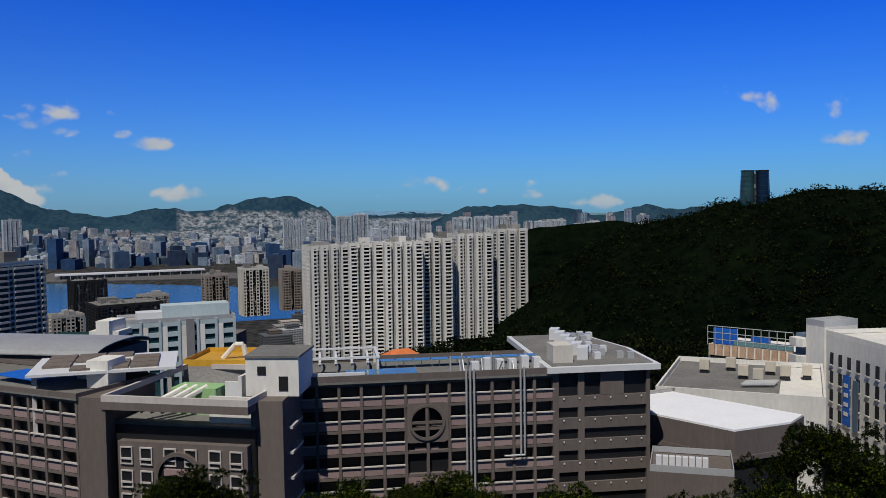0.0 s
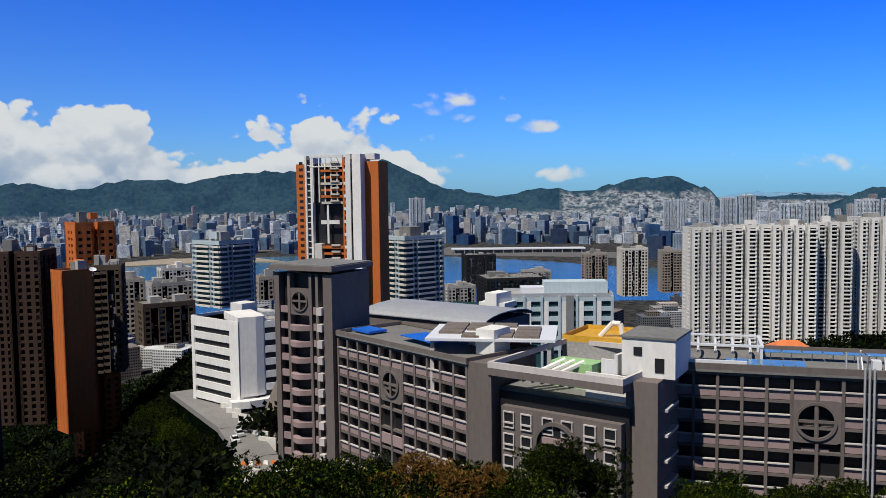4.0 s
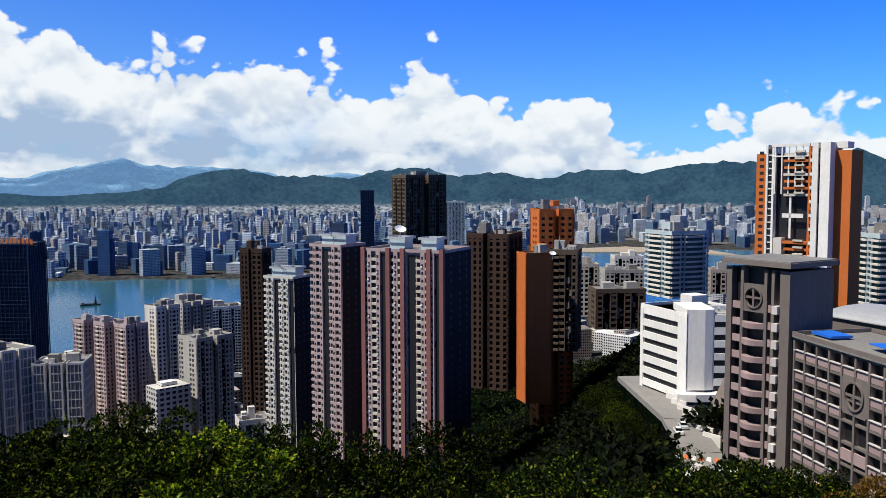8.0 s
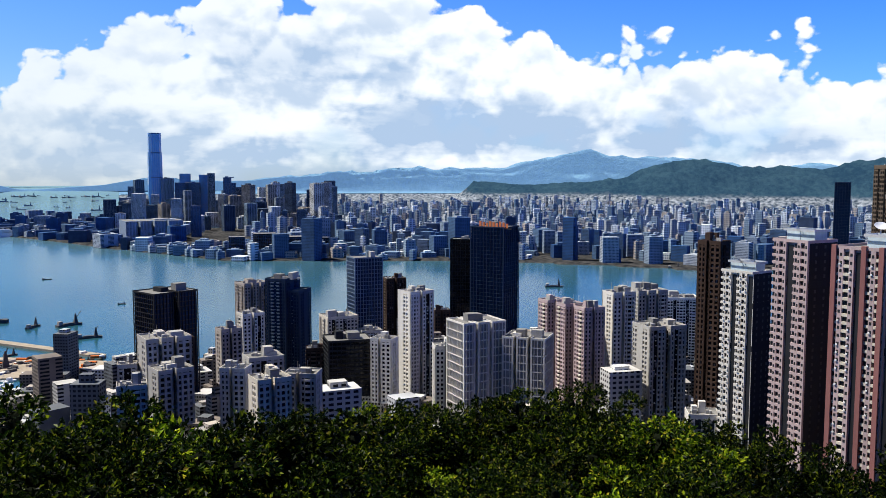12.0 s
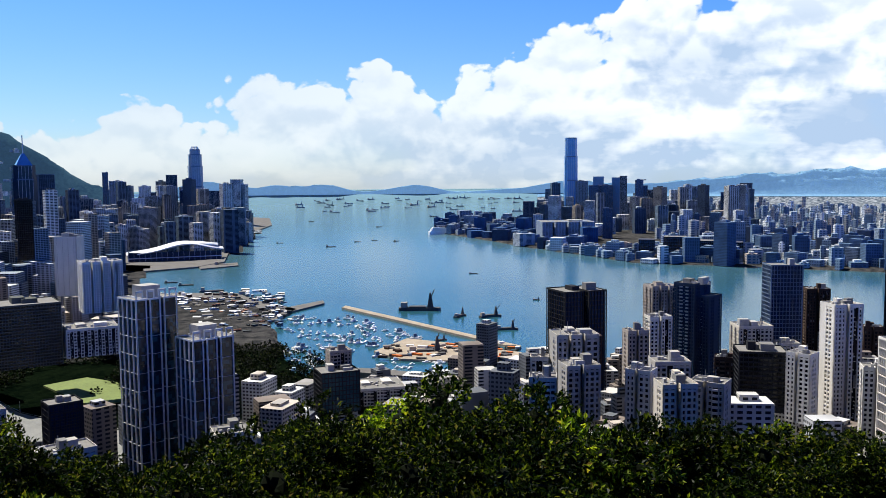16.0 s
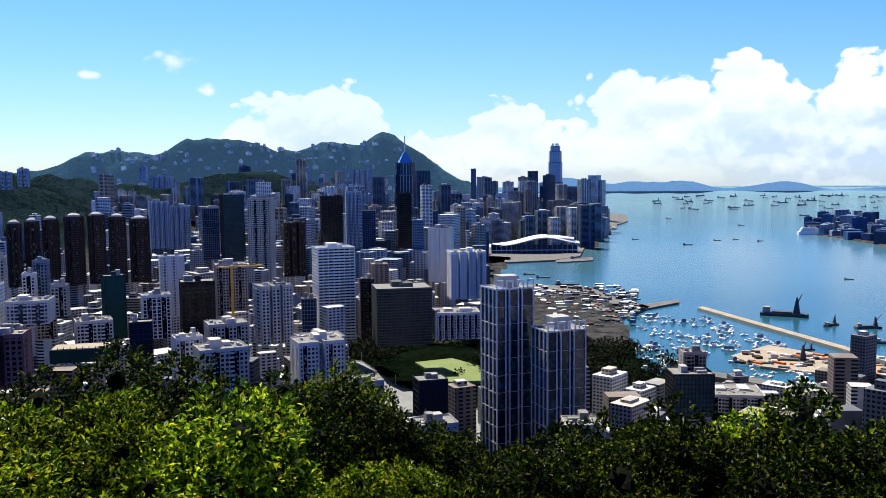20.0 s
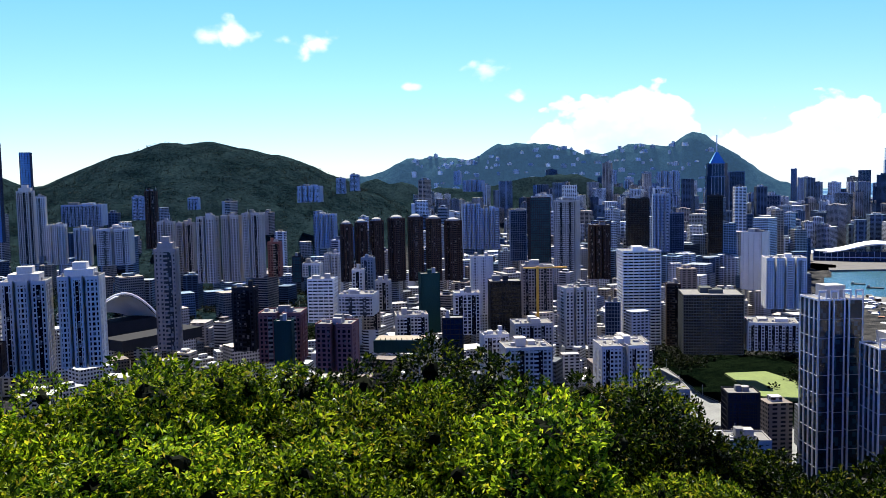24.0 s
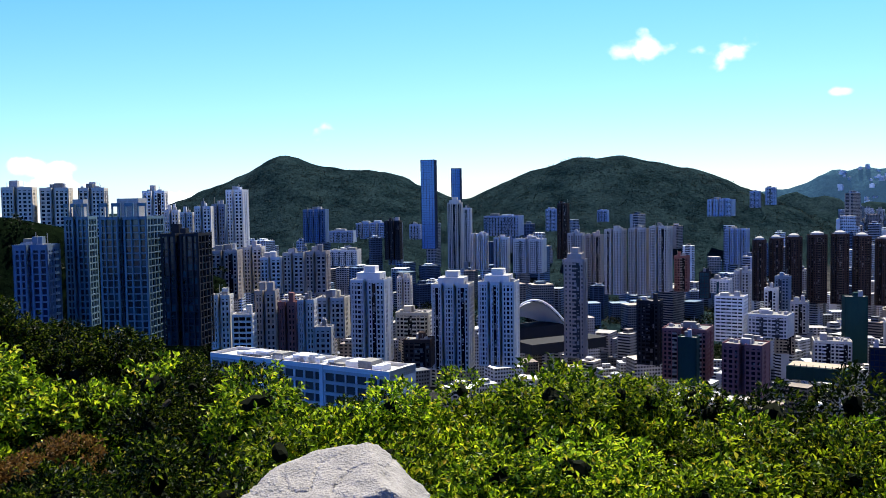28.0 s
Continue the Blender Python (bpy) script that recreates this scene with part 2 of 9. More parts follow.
W_WHITE = wall("white", 0.72, 0.70, 0.66)
W_CREAM = wall("cream", 0.54, 0.49, 0.41)
W_GREY = wall("grey", 0.38, 0.36, 0.33)
W_PALE = wall("pale_grey", 0.60, 0.57, 0.52)
W_PINK = wall("pink", 0.40, 0.31, 0.31)
W_RED = wall("dull_red", 0.223, 0.099, 0.093)
W_BROWN = wall("brown", 0.058, 0.036, 0.027)
W_BRONZE = wall("bronze_brown", 0.10, 0.075, 0.055)
W_TAUPE = wall("taupe", 0.33, 0.285, 0.25)
W_ORANGE = wall("orange", 0.496, 0.136, 0.036)
W_BLUEWHITE = wall("pale_blue", 0.42, 0.50, 0.53)
W_TEAL = wall("teal", 0.136, 0.260, 0.285)
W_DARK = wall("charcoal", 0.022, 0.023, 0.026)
W_NAVY = wall("navy", 0.019, 0.037, 0.074)
W_SLATE = wall("slate_blue", 0.12, 0.17, 0.24)
# Distance haze is put into the next three wall colours.
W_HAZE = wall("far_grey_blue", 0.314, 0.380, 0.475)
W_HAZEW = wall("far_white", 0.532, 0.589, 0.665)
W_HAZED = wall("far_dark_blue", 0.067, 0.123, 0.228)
W_NET = wall("scaffold_net", 0.205, 0.205, 0.211, vary=0.22)
W_GREENNET = wall("green_net", 0.012, 0.043, 0.037, vary=0.25)
G_DARK = mat("glass_dark", (0.006, 0.007, 0.010), rough=0.15, vary=0.4, size=9, spec=0.1)
G_BLUE = mat("glass_blue", (0.006, 0.020, 0.050), rough=0.14, vary=0.5, size=12, spec=0.15)
G_TEAL = mat("glass_teal", (0.026, 0.068, 0.082), rough=0.15, vary=0.4, size=12, spec=0.15)
G_GREY = mat("glass_grey", (0.04, 0.044, 0.048), rough=0.2, vary=0.3, size=9, spec=0.2)
G_MIST = mat("glass_misty_blue", (0.16, 0.23, 0.34), rough=0.2, vary=0.2, size=14, spec=0.4)
G_SKY = mat("glass_sky_blue", (0.07, 0.22, 0.50), rough=0.15, vary=0.2, size=14, spec=0.7)
G_BLACK = mat("glass_black", (0.006, 0.007, 0.010), rough=0.12, vary=0.5, size=9, spec=0.3)
curtained(G_DARK, 0.12, (0.16, 0.15, 0.14))
curtained(G_GREY, 0.22, (0.20, 0.21, 0.22))
W_TEALFRAME = wall("teal_frame", 0.10, 0.17, 0.20, rough=0.5, spec=0.4)
G_SEAGREEN = curtained(mat("glass_dark_sea_green", (0.004, 0.018, 0.028), rough=0.12, vary=0.5, size=10, spec=0.5), 0.25, (0.02, 0.06, 0.08), 2.4, 3.0)
ROOFING = mat("roofing", (0.17, 0.165, 0.155), rough=0.95, vary=0.3, size=6)
ROOF_PALE = mat("pale_roofing", (0.33, 0.32, 0.305), rough=0.95, vary=0.25, size=6)
CONCRETE = mat("concrete", (0.33, 0.32, 0.31), rough=0.9, vary=0.25, size=5, bump=0.2)
STEEL = mat("painted_steel", (0.5, 0.51, 0.52), rough=0.45, metal=0.3)


# ---------- plan: distance from the lookout and yaw, counted from +y to the left ----------
NEAR, REACH = 3000.0, 1800.0


def shrink(r):
    """Past three kilometres the land is drawn in towards the lookout, size and height alike, to end before five."""
    r = max(r, 1.0)
    return 1.0 if r <= NEAR else (NEAR + REACH * (1 - math.exp(-(r - NEAR) / REACH))) / r


def spot(yaw, r):
    return Vector((-math.sin(radians(yaw)) * r, math.cos(radians(yaw)) * r))


def drawn_in(yaw, r, z):
    """Where a point of the plan stands in the world, and its scale."""
    s = shrink(r)
    p = spot(yaw, r * s)
    return Vector((p.x, p.y, EYE + (z - EYE) * s)), s


RADII = [0, 3, 8, 18, 40, 80, 130, 200, 300, 450, 650, 900, 1300]
SLOPES = {
    -60: [228.4, 228, 226, 222, 212, 196, 180, 170, 165, 165, 150, 130, 60],
    -12: [228.4, 227.5, 225, 220, 209, 192, 176, 172, 165, 150, 118, 80, 30],
    8: [228.4, 227.5, 225, 220, 208, 190, 174, 168, 158, 140, 110, 80, 20],
    24: [228.4, 227.5, 225, 220, 208, 190, 172, 162, 150, 138, 110, 70, 8],
    38: [228.4, 227.5, 225, 219, 207, 190, 175, 165, 157, 140, 105, 50, 5],
    52: [228.4, 227.5, 225, 220, 209, 192, 172, 148, 112, 80, 45, 20, 5],
    75: [228.4, 227.5, 225, 221, 213, 196, 168, 130, 80, 45, 22, 8, 4],
    105: [228.4, 227.5, 225, 221, 212, 192, 160, 120, 78, 40, 16, 5, 4],
    135: [228.4, 228, 226, 222, 210, 188, 158, 118, 78, 40, 15, 7, 7],
    160: [228.4, 228.2, 226.5, 221, 208, 186, 156, 118, 80, 45, 30, 25, 25],
    185: [228.4, 228.2, 226.5, 220, 208, 190, 168, 145, 125, 90, 60, 55, 60],
    230: [228.4, 228.2, 226.5, 220, 208, 190, 170, 160, 150, 140, 120, 110, 100],
}
SHORE = [  # yaw, near shore, far shore
    (-40, 1650, 1650), (-8, 1700, 1710), (2, 1680, 2200), (14, 1650, 2500), (28, 1600, 2950), (44, 1600, 3000),
    (52, 1500, 2500), (66, 1350, 2080), (80, 1080, 2200), (98, 960, 2280), (104, 960, 2650), (107, 960, 2950), (109.5, 960, 3250),
    (111.3, 960, 3500), (112.0, 960, 60000), (118, 960, 60000), (121, 1000, 60000), (122.0, 1300, 60000), (122.6, 1500, 3700), (124, 1650, 2700),
    (127, 1650, 2500), (129.5, 1650, 2300), (131, 1650, 1655), (230, 1650, 1650)]
RIDGES = []


def ridge(r, deep, crest, foot=0.0):
    """A chain of hills at a distance r, with the heights of its tops by yaw."""
    RIDGES.append((r, deep, foot, [c[0] for c in crest], [c[1] for c in crest]))


def height(x, y, rough=True):
    """The lie of the land at x, y of the plan (numpy arrays)."""
    r = np.hypot(x, y)
    yaw = np.degrees(np.arctan2(-x, y))
    yaw = np.where(yaw < -80, yaw + 360, yaw)
    keys = sorted(SLOPES)
    cols = np.array([np.interp(r, RADII, SLOPES[k]) for k in keys])
    f = np.clip(np.interp(yaw, keys, range(len(keys))), 0, len(keys) - 1.001)
    i = f.astype(int)
    u = f - i
    u = u * u * (3 - 2 * u)
    j = np.arange(len(r))
    z = cols[i, j] * (1 - u) + cols[i + 1, j] * u
    near = np.interp(yaw, [s[0] for s in SHORE], [s[1] for s in SHORE])
    far = np.interp(yaw, [s[0] for s in SHORE], [s[2] for s in SHORE])
    z = np.where(r > 1300, np.maximum(z * np.clip((2600 - r) / 1300, 0, 1), 4.0), z)
    z = np.where((r > near) & (r < far), -6.0, z)
    z = np.where((r > 10200) | ((yaw > 104.5) & (yaw < 114) & (r > 4300)) | ((yaw > 119) & (yaw < 123.6) & (r > 4800)), -6.0, z)
    for hr, deep, foot, yaws, tops in RIDGES:
        a = np.interp(yaw, yaws, tops, left=-60, right=-60)
        for k in (-0.35, 0.35, -0.7, 0.7):
            a = a + np.interp(yaw + k, yaws, tops, left=-60, right=-60)
        a = a / 5
        d = (r - hr) / deep
        slope = np.clip(1 - np.abs(d), 0, 1)
        slope = slope * slope * (3 - 2 * slope) * 0.55 + slope * 0.45
        z = np.where(a > 0, np.maximum(z, np.where(slope > 0, a * slope, -60)), z)
    return z


def ground_at(yaw, r):
    p = spot(yaw, r)
    return float(height(np.array([p.x]), np.array([p.y]))[0])


def sheet(name, material, r0, r1, rows, columns, rise, town=None, kind="structure", label="", category="", level=False):
    """A round sheet of land or water about the lookout."""
    yaw = np.radians(np.linspace(-90, 270, columns, endpoint=False))
    rad = np.geomspace(r0, r1, rows) if r0 > 1 else np.concatenate([np.geomspace(r0, 100, 50, endpoint=False), np.geomspace(100, r1, rows)])
    rows = len(rad)
    rr, aa = np.meshgrid(rad, yaw, indexing="ij")
    x, y = (-np.sin(aa) * rr).ravel(), (np.cos(aa) * rr).ravel()
    z = rise(x, y)
    s = np.array([shrink(v) for v in rad]).repeat(columns)
    co = np.stack([x * s, y * s, EYE + (z - EYE) * s], 1)
    i = np.arange(rows - 1)[:, None] * columns + np.arange(columns)[None, :]
    j = np.arange(rows - 1)[:, None] * columns + (np.arange(columns)[None, :] + 1) % columns
    quads = np.stack([i, j, j + columns, i + columns], -1).reshape(-1, 4)
    if level:
        quads = quads[:, ::-1]
    faces = quads.tolist() + ([tuple(range(columns - 1, -1, -1))] if r0 < 1 else [])
    me = bpy.data.meshes.new(name)
    me.from_pydata(co.tolist(), [], faces)
    me.polygons.foreach_set("use_smooth", [True] * len(me.polygons))
    me.materials.append(material)
    if level:
        me.normals_split_custom_set_from_vertices([(0.0, 0.0, 1.0)] * len(co))
    if town is not None:
        at = me.attributes.new("town", "FLOAT", "POINT")
        at.data.foreach_set("value", town(x, y, z).astype(np.float32))
    return tagged(new(name, me), label, category, kind=kind)


def built_up(x, y, z):
    """How far the ground is street and yard rather than wood: flat low land past the slope, but for the park."""
    r = np.hypot(x, y)
    yaw = np.degrees(np.arctan2(-x, y))
    yaw = np.where(yaw < -80, yaw + 360, yaw)
    low = np.clip((75 - z) / 15, 0, 1)
    away = np.clip((r - np.where(yaw < 63, 900, 380)) / 40, 0, 1)
    green = (yaw > 117.5) & (yaw < 141) & (r > 790) & (r < 1140)
    woods = (yaw > 158) & (yaw < 186) & (r > 1050) & (r < 2600)
    quarry = (yaw > 6) & (yaw < 17) & (r > 4900) & (r < 6280) & (z > 50) & (z < 178) & (np.sin(z / 5.0) > -0.75)
    green = green | (r > 8900)
    return np.where(quarry, 1.0, np.where(green | woods, 0.0, low * away))


def lumps(x, y, z):
    """Spurs and gullies on the hills, none in the flat city."""
    r = np.hypot(x, y)
    out = np.zeros(len(x))
    idx = np.nonzero((z > 40) & (r > 420))[0]
    for k in idx:
        p = Vector((x[k] / 420, y[k] / 420, 0))
        big = 0.55 - 1.6 * abs(noise.noise(p * 0.9)) + 0.6 * noise.noise(p * 2.3) + 0.45 * noise.noise(p * 5.1) + 0.3 * noise.noise(p * 11)
        soft = 0.45 if 1400 < r[k] < 3300 else 1.0
        out[k] = (big - 0.45 * (soft < 1)) * soft * min(1.0, (z[k] - 40) / 120) * 26 * min(1.7, r[k] / 2200 + 0.25)
    return out


def rise_land(x, y):
    z = height(x, y)
    return z + lumps(x, y, z)


def forest_material(name, dark, light, far=False, haze_glow=None):
    m = bpy.data.materials.new(name)
    m.use_nodes = True
    nt = m.node_tree
    n, l = nt.nodes, nt.links
    b = n["Principled BSDF"]
    b.inputs["Roughness"].default_value = 0.9
    b.inputs["Specular IOR Level"].default_value = 0.0
    tc = n.new("ShaderNodeTexCoord")
    v = n.new("ShaderNodeTexNoise")
    v.inputs["Scale"].default_value = 0.045 if far else 0.11
    v.inputs["Detail"].default_value = 7
    v.inputs["Roughness"].default_value = 0.75
    no = n.new("ShaderNodeTexNoise")
    no.inputs["Scale"].default_value = 0.006 if far else 0.012
    no.inputs["Detail"].default_value = 9
    no.inputs["Roughness"].default_value = 0.65
    l.new(tc.outputs["Object"], v.inputs["Vector"])
    l.new(tc.outputs["Object"], no.inputs["Vector"])
    mx = n.new("ShaderNodeMix")
    mx.data_type = "RGBA"
    mx.inputs[6].default_value = (*dark, 1)
    mx.inputs[7].default_value = (*light, 1)
    spots = n.new("ShaderNodeMath")
    spots.operation = "MULTIPLY_ADD"
    l.new(v.outputs[0], spots.inputs[0])
    spots.inputs[1].default_value = 1.3
    l.new(no.outputs[0], spots.inputs[2])
    fit = n.new("ShaderNodeMapRange")
    fit.inputs[1].default_value, fit.inputs[2].default_value = 0.95, 1.35
    l.new(spots.outputs[0], fit.inputs[0])
    l.new(fit.outputs[0], mx.inputs[0])
    at = n.new("ShaderNodeAttribute")
    at.attribute_name = "town"
    grit = n.new("ShaderNodeTexNoise")
    grit.inputs["Scale"].default_value = 0.06
    grit.inputs["Detail"].default_value = 5
    l.new(tc.outputs["Object"], grit.inputs["Vector"])
    street = n.new("ShaderNodeValToRGB")
    street.color_ramp.elements[0].position, street.color_ramp.elements[1].position = 0.35, 0.7
    street.color_ramp.elements[0].color = (0.025, 0.027, 0.03, 1)
    street.color_ramp.elements[1].color = (0.09, 0.087, 0.085, 1) if not far else (0.36, 0.38, 0.40, 1)
    l.new(grit.outputs[0], street.inputs[0])
    land = n.new("ShaderNodeMix")
    land.data_type = "RGBA"
    l.new(at.outputs["Fac"], land.inputs[0])
    l.new(mx.outputs[2], land.inputs[6])
    l.new(street.outputs[0], land.inputs[7])
    l.new(land.outputs[2], b.inputs["Base Color"])
    # Emission here only imitates distance haze; the hills give no light.
    if haze_glow:
        b.inputs["Emission Color"].default_value = (*haze_glow, 1)
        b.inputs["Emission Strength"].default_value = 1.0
    bp = n.new("ShaderNodeBump")
    bp.inputs["Strength"].default_value = 1.0
    bp.inputs["Distance"].default_value = 10.0 if far else 6.0
    l.new(v.outputs[0], bp.inputs["Height"])
    l.new(bp.outputs[0], b.inputs["Normal"])
    return m


def water_material():
    m = mat("sea", (0.018, 0.078, 0.104), rough=0.2, vary=0.3, size=300)
    nt = m.node_tree
    n, l = nt.nodes, nt.links
    b = n["Principled BSDF"]
    tc = n.new("ShaderNodeTexCoord")
    no = n.new("ShaderNodeTexNoise")
    no.inputs["Scale"].default_value = 0.07
    no.inputs["Detail"].default_value = 3
    l.new(tc.outputs["Object"], no.inputs["Vector"])
    bp = n.new("ShaderNodeBump")
    bp.inputs["Strength"].default_value = 0.10
    bp.inputs["Distance"].default_value = 0.7
    l.new(no.outputs[0], bp.inputs["Height"])
    l.new(bp.outputs[0], b.inputs["Normal"])
    # Haze and grazing sky reflection are put into a paler base colour far out.
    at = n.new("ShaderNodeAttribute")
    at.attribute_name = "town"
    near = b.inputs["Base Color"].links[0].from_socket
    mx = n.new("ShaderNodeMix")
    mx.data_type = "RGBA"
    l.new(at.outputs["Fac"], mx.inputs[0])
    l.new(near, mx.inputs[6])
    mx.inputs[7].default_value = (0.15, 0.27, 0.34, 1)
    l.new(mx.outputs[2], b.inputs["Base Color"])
    return m


def sea_haze(x, y, z):
    """How far the water colour is paled with distance, for haze and sky reflection."""
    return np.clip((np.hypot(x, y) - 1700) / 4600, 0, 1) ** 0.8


# Near-black forest colours hold the shade of clouds and crowns.
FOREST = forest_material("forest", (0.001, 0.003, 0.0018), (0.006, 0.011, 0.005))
# Bluer, paler copy of the forest, with haze put into its colours.
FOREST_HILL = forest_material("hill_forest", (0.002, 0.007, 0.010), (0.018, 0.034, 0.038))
# Far hills carry haze in their blue colours and emission.
FAR_HILL = forest_material("far_hill", (0.004, 0.016, 0.030), (0.026, 0.055, 0.068), far=True, haze_glow=(0.014, 0.033, 0.058))
FAR_BLUE = forest_material("hazy_hill", (0.10, 0.19, 0.28), (0.15, 0.26, 0.35), far=True, haze_glow=(0.07, 0.14, 0.23))
SEA = water_material()


# hills near and far
ridge(800, 330, [(-31.4, 221), (-27.1, 229), (-25.0, 228), (-22.5, 232), (-20.9, 229), (-18.6, 224), (-16.9, 219), (-14.5, 206), (-11.6, 200), (-9.5, 186), (-8.0, 170), (-5.6, 148), (-2.9, 127), (0.8, 100), (3.0, 84)])
ridge(1020, 190, [(-16.0, 190), (-11.6, 204), (-8.0, 200), (-5.8, 193), (-4.3, 184), (-2.4, 160), (0.0, 110)])
ridge(4600, 900, [(-23.8, 31), (-16.6, 162), (-15.2, 158), (-13.4, 174), (-11.6, 134), (-9.8, 133), (-8.0, 158), (-5.6, 193), (-4.7, 185), (-3.6, 211), (-1.7, 174), (0.2, 131), (3.2, 44)])
ridge(9500, 2000, [(-4.3, -47), (-0.6, 97), (1.5, 139), (3.9, 108), (5.4, 130), (7.2, 73), (10.6, -131)])
ridge(6300, 1500, [(6.2, -19), (7.2, 155), (8.3, 214), (9.8, 260), (11.0, 274), (12.7, 244), (14.4, 180), (15.8, 162), (18.1, 202), (19.9, 178), (20.9, 142), (23.1, 150), (25.3, 163), (27.1, 185), (30.0, 174)])
ridge(7200, 1900, [(18.5, 20), (21.5, 135), (24.1, 179), (25.9, 274), (27.4, 386), (28.6, 460), (29.5, 414), (32.0, 298), (34.6, 374), (36.1, 366), (39.1, 330), (41.5, 266), (42.9, 322), (45.7, 277), (47.8, 205), (50.8, 284), (53.1, 245), (55.9, 334), (57.5, 338), (58.6, 265), (59.6, 241), (62.2, 242), (64.7, 248), (66.9, 303), (68.6, 317), (70.4, 259), (72.1, 171), (75.1, 129), (78.9, 113), (83.1, 139)])
ridge(10500, 1500, [(57.4, 163), (59.1, 287), (60.7, 348), (62.4, 268), (64.0, 135)])
ridge(12300, 2500, [(64.0, 221), (65.8, 347), (68.3, 395), (70.0, 433), (72.1, 410), (73.6, 485), (74.7, 551), (75.7, 483), (77.0, 430), (78.6, 349), (80.1, 263), (82.7, 258), (86.8, 285), (88.6, 224), (90.7, 225), (92.8, 166), (95.6, 78), (98.9, -5), (102.7, -31)])
ridge(11800, 900, [(87.0, 198), (91.0, 219), (94.0, 170), (95.9, 112), (98.2, 97), (103.3, 153), (105.1, 63), (107.6, 32), (109.8, -7), (112.3, 114), (114.2, 61), (116.1, 7), (118.5, 130), (120.2, 85), (121.7, 123), (123.5, 63), (125.0, 201), (126.8, 148), (129.0, 36), (131.8, 2)])
ridge(5500, 800, [(130.5, 98), (132.3, 171), (133.4, 233), (134.6, 312), (136.0, 405), (137.1, 456), (138.0, 492), (138.8, 460), (140.8, 447), (141.6, 402), (143.0, 399), (144.8, 382), (146.6, 410), (148.0, 438), (150.1, 445), (150.8, 468), (151.6, 417), (152.5, 370), (153.6, 417), (154.8, 383), (156.8, 344), (159.0, 253), (161.1, 233)])
ridge(3400, 700, [(140.2, 154), (144.5, 200), (148.1, 218), (150.9, 219), (152.9, 196), (154.9, 187), (157.1, 215), (159.3, 237), (159.8, 188), (162.1, 169)])
ridge(2700, 1000, [(154.6, 122), (157.2, 177), (159.1, 226), (160.9, 263), (162.8, 299), (165.0, 335), (167.2, 352), (170.0, 359), (172.0, 363), (173.6, 343), (175.3, 321), (177.4, 272), (178.4, 248), (180.1, 241), (182.2, 288), (184.1, 323), (185.9, 334), (188.5, 348), (190.7, 380), (192.1, 361), (193.2, 329), (195.3, 288), (197.4, 252), (200.5, 216), (204.7, 187), (210.6, 187)])
ridge(620, 200, [(194.1, 168), (199.9, 198), (203.8, 209), (206.0, 213), (209.5, 218), (213.4, 219), (218.4, 213)])

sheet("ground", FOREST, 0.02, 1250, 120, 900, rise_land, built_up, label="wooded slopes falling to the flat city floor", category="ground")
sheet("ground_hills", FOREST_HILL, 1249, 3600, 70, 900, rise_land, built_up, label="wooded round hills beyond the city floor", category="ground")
sheet("backdrop_far_hills", FAR_BLUE, 9000, 15000, 40, 900, rise_land, built_up, label="mountains and islands on the horizon, coloured pale blue for haze", category="hills")
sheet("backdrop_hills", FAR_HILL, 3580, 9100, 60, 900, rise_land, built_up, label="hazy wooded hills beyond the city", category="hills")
sheet("water", SEA, 700, 14990, 44, 240, lambda x, y: x * 0, sea_haze, level=True, label="blue-green harbour water with fine ripples", category="sea")


# ---------- building kit ----------
class Geo:
    """Collects boxes and prisms for one mesh."""

    def __init__(self):
        self.v, self.f = [], []

    def box(self, x0, x1, y0, y1, z0, z1):
        k = len(self.v)
        self.v += [(x0, y0, z0), (x1, y0, z0), (x1, y1, z0), (x0, y1, z0), (x0, y0, z1), (x1, y0, z1), (x1, y1, z1), (x0, y1, z1)]
        self.f += [(k, k + 3, k + 2, k + 1), (k + 4, k + 5, k + 6, k + 7), (k, k + 1, k + 5, k + 4), (k + 1, k + 2, k + 6, k + 5),
                   (k + 2, k + 3, k + 7, k + 6), (k + 3, k, k + 4, k + 7)]
        return self

    def prism(self, pts, z0, z1, pts2=None):
        k, n = len(self.v), len(pts)
        self.v += [(x, y, z0) for x, y in pts] + [(x, y, z1) for x, y in (pts2 or pts)]
        self.f += [tuple(range(k + n - 1, k - 1, -1)), tuple(range(k + n, k + 2 * n))]
        self.f += [(k + i, k + (i + 1) % n, k + n + (i + 1) % n, k + n + i) for i in range(n)]
        return self

    def rod(self, a, b, r, n=6):
        a, b = Vector(a), Vector(b)
        d = (b - a).normalized()
        u = d.orthogonal().normalized()
        w = d.cross(u)
        k = len(self.v)
        for p in (a, b):
            self.v += [tuple(p + r * (math.cos(6.2832 * i / n) * u + math.sin(6.2832 * i / n) * w)) for i in range(n)]
        self.f += [tuple(range(k + n - 1, k - 1, -1)), tuple(range(k + n, k + 2 * n))]
        self.f += [(k + i, k + (i + 1) % n, k + n + (i + 1) % n, k + n + i) for i in range(n)]
        return self

    def mesh(self, name, material):
        me = bpy.data.meshes.new(name)
        me.from_pydata(self.v, [], self.f)
        me.materials.append(material)
        return me


def part(name, geo, material, parent, label="", kind=""):
    """Links a Geo, a bmesh or a mesh as one object under its thing."""
    if isinstance(geo, Geo):
        me = geo.mesh(name, material)
    elif isinstance(geo, bmesh.types.BMesh):
        me = bpy.data.meshes.new(name)
        geo.to_mesh(me)
        geo.free()
        me.materials.append(material)
    else:
        me = geo
    ob = new(name, me)
    ob.parent = parent
    return tagged(ob, label, kind=kind)


PLACED = []


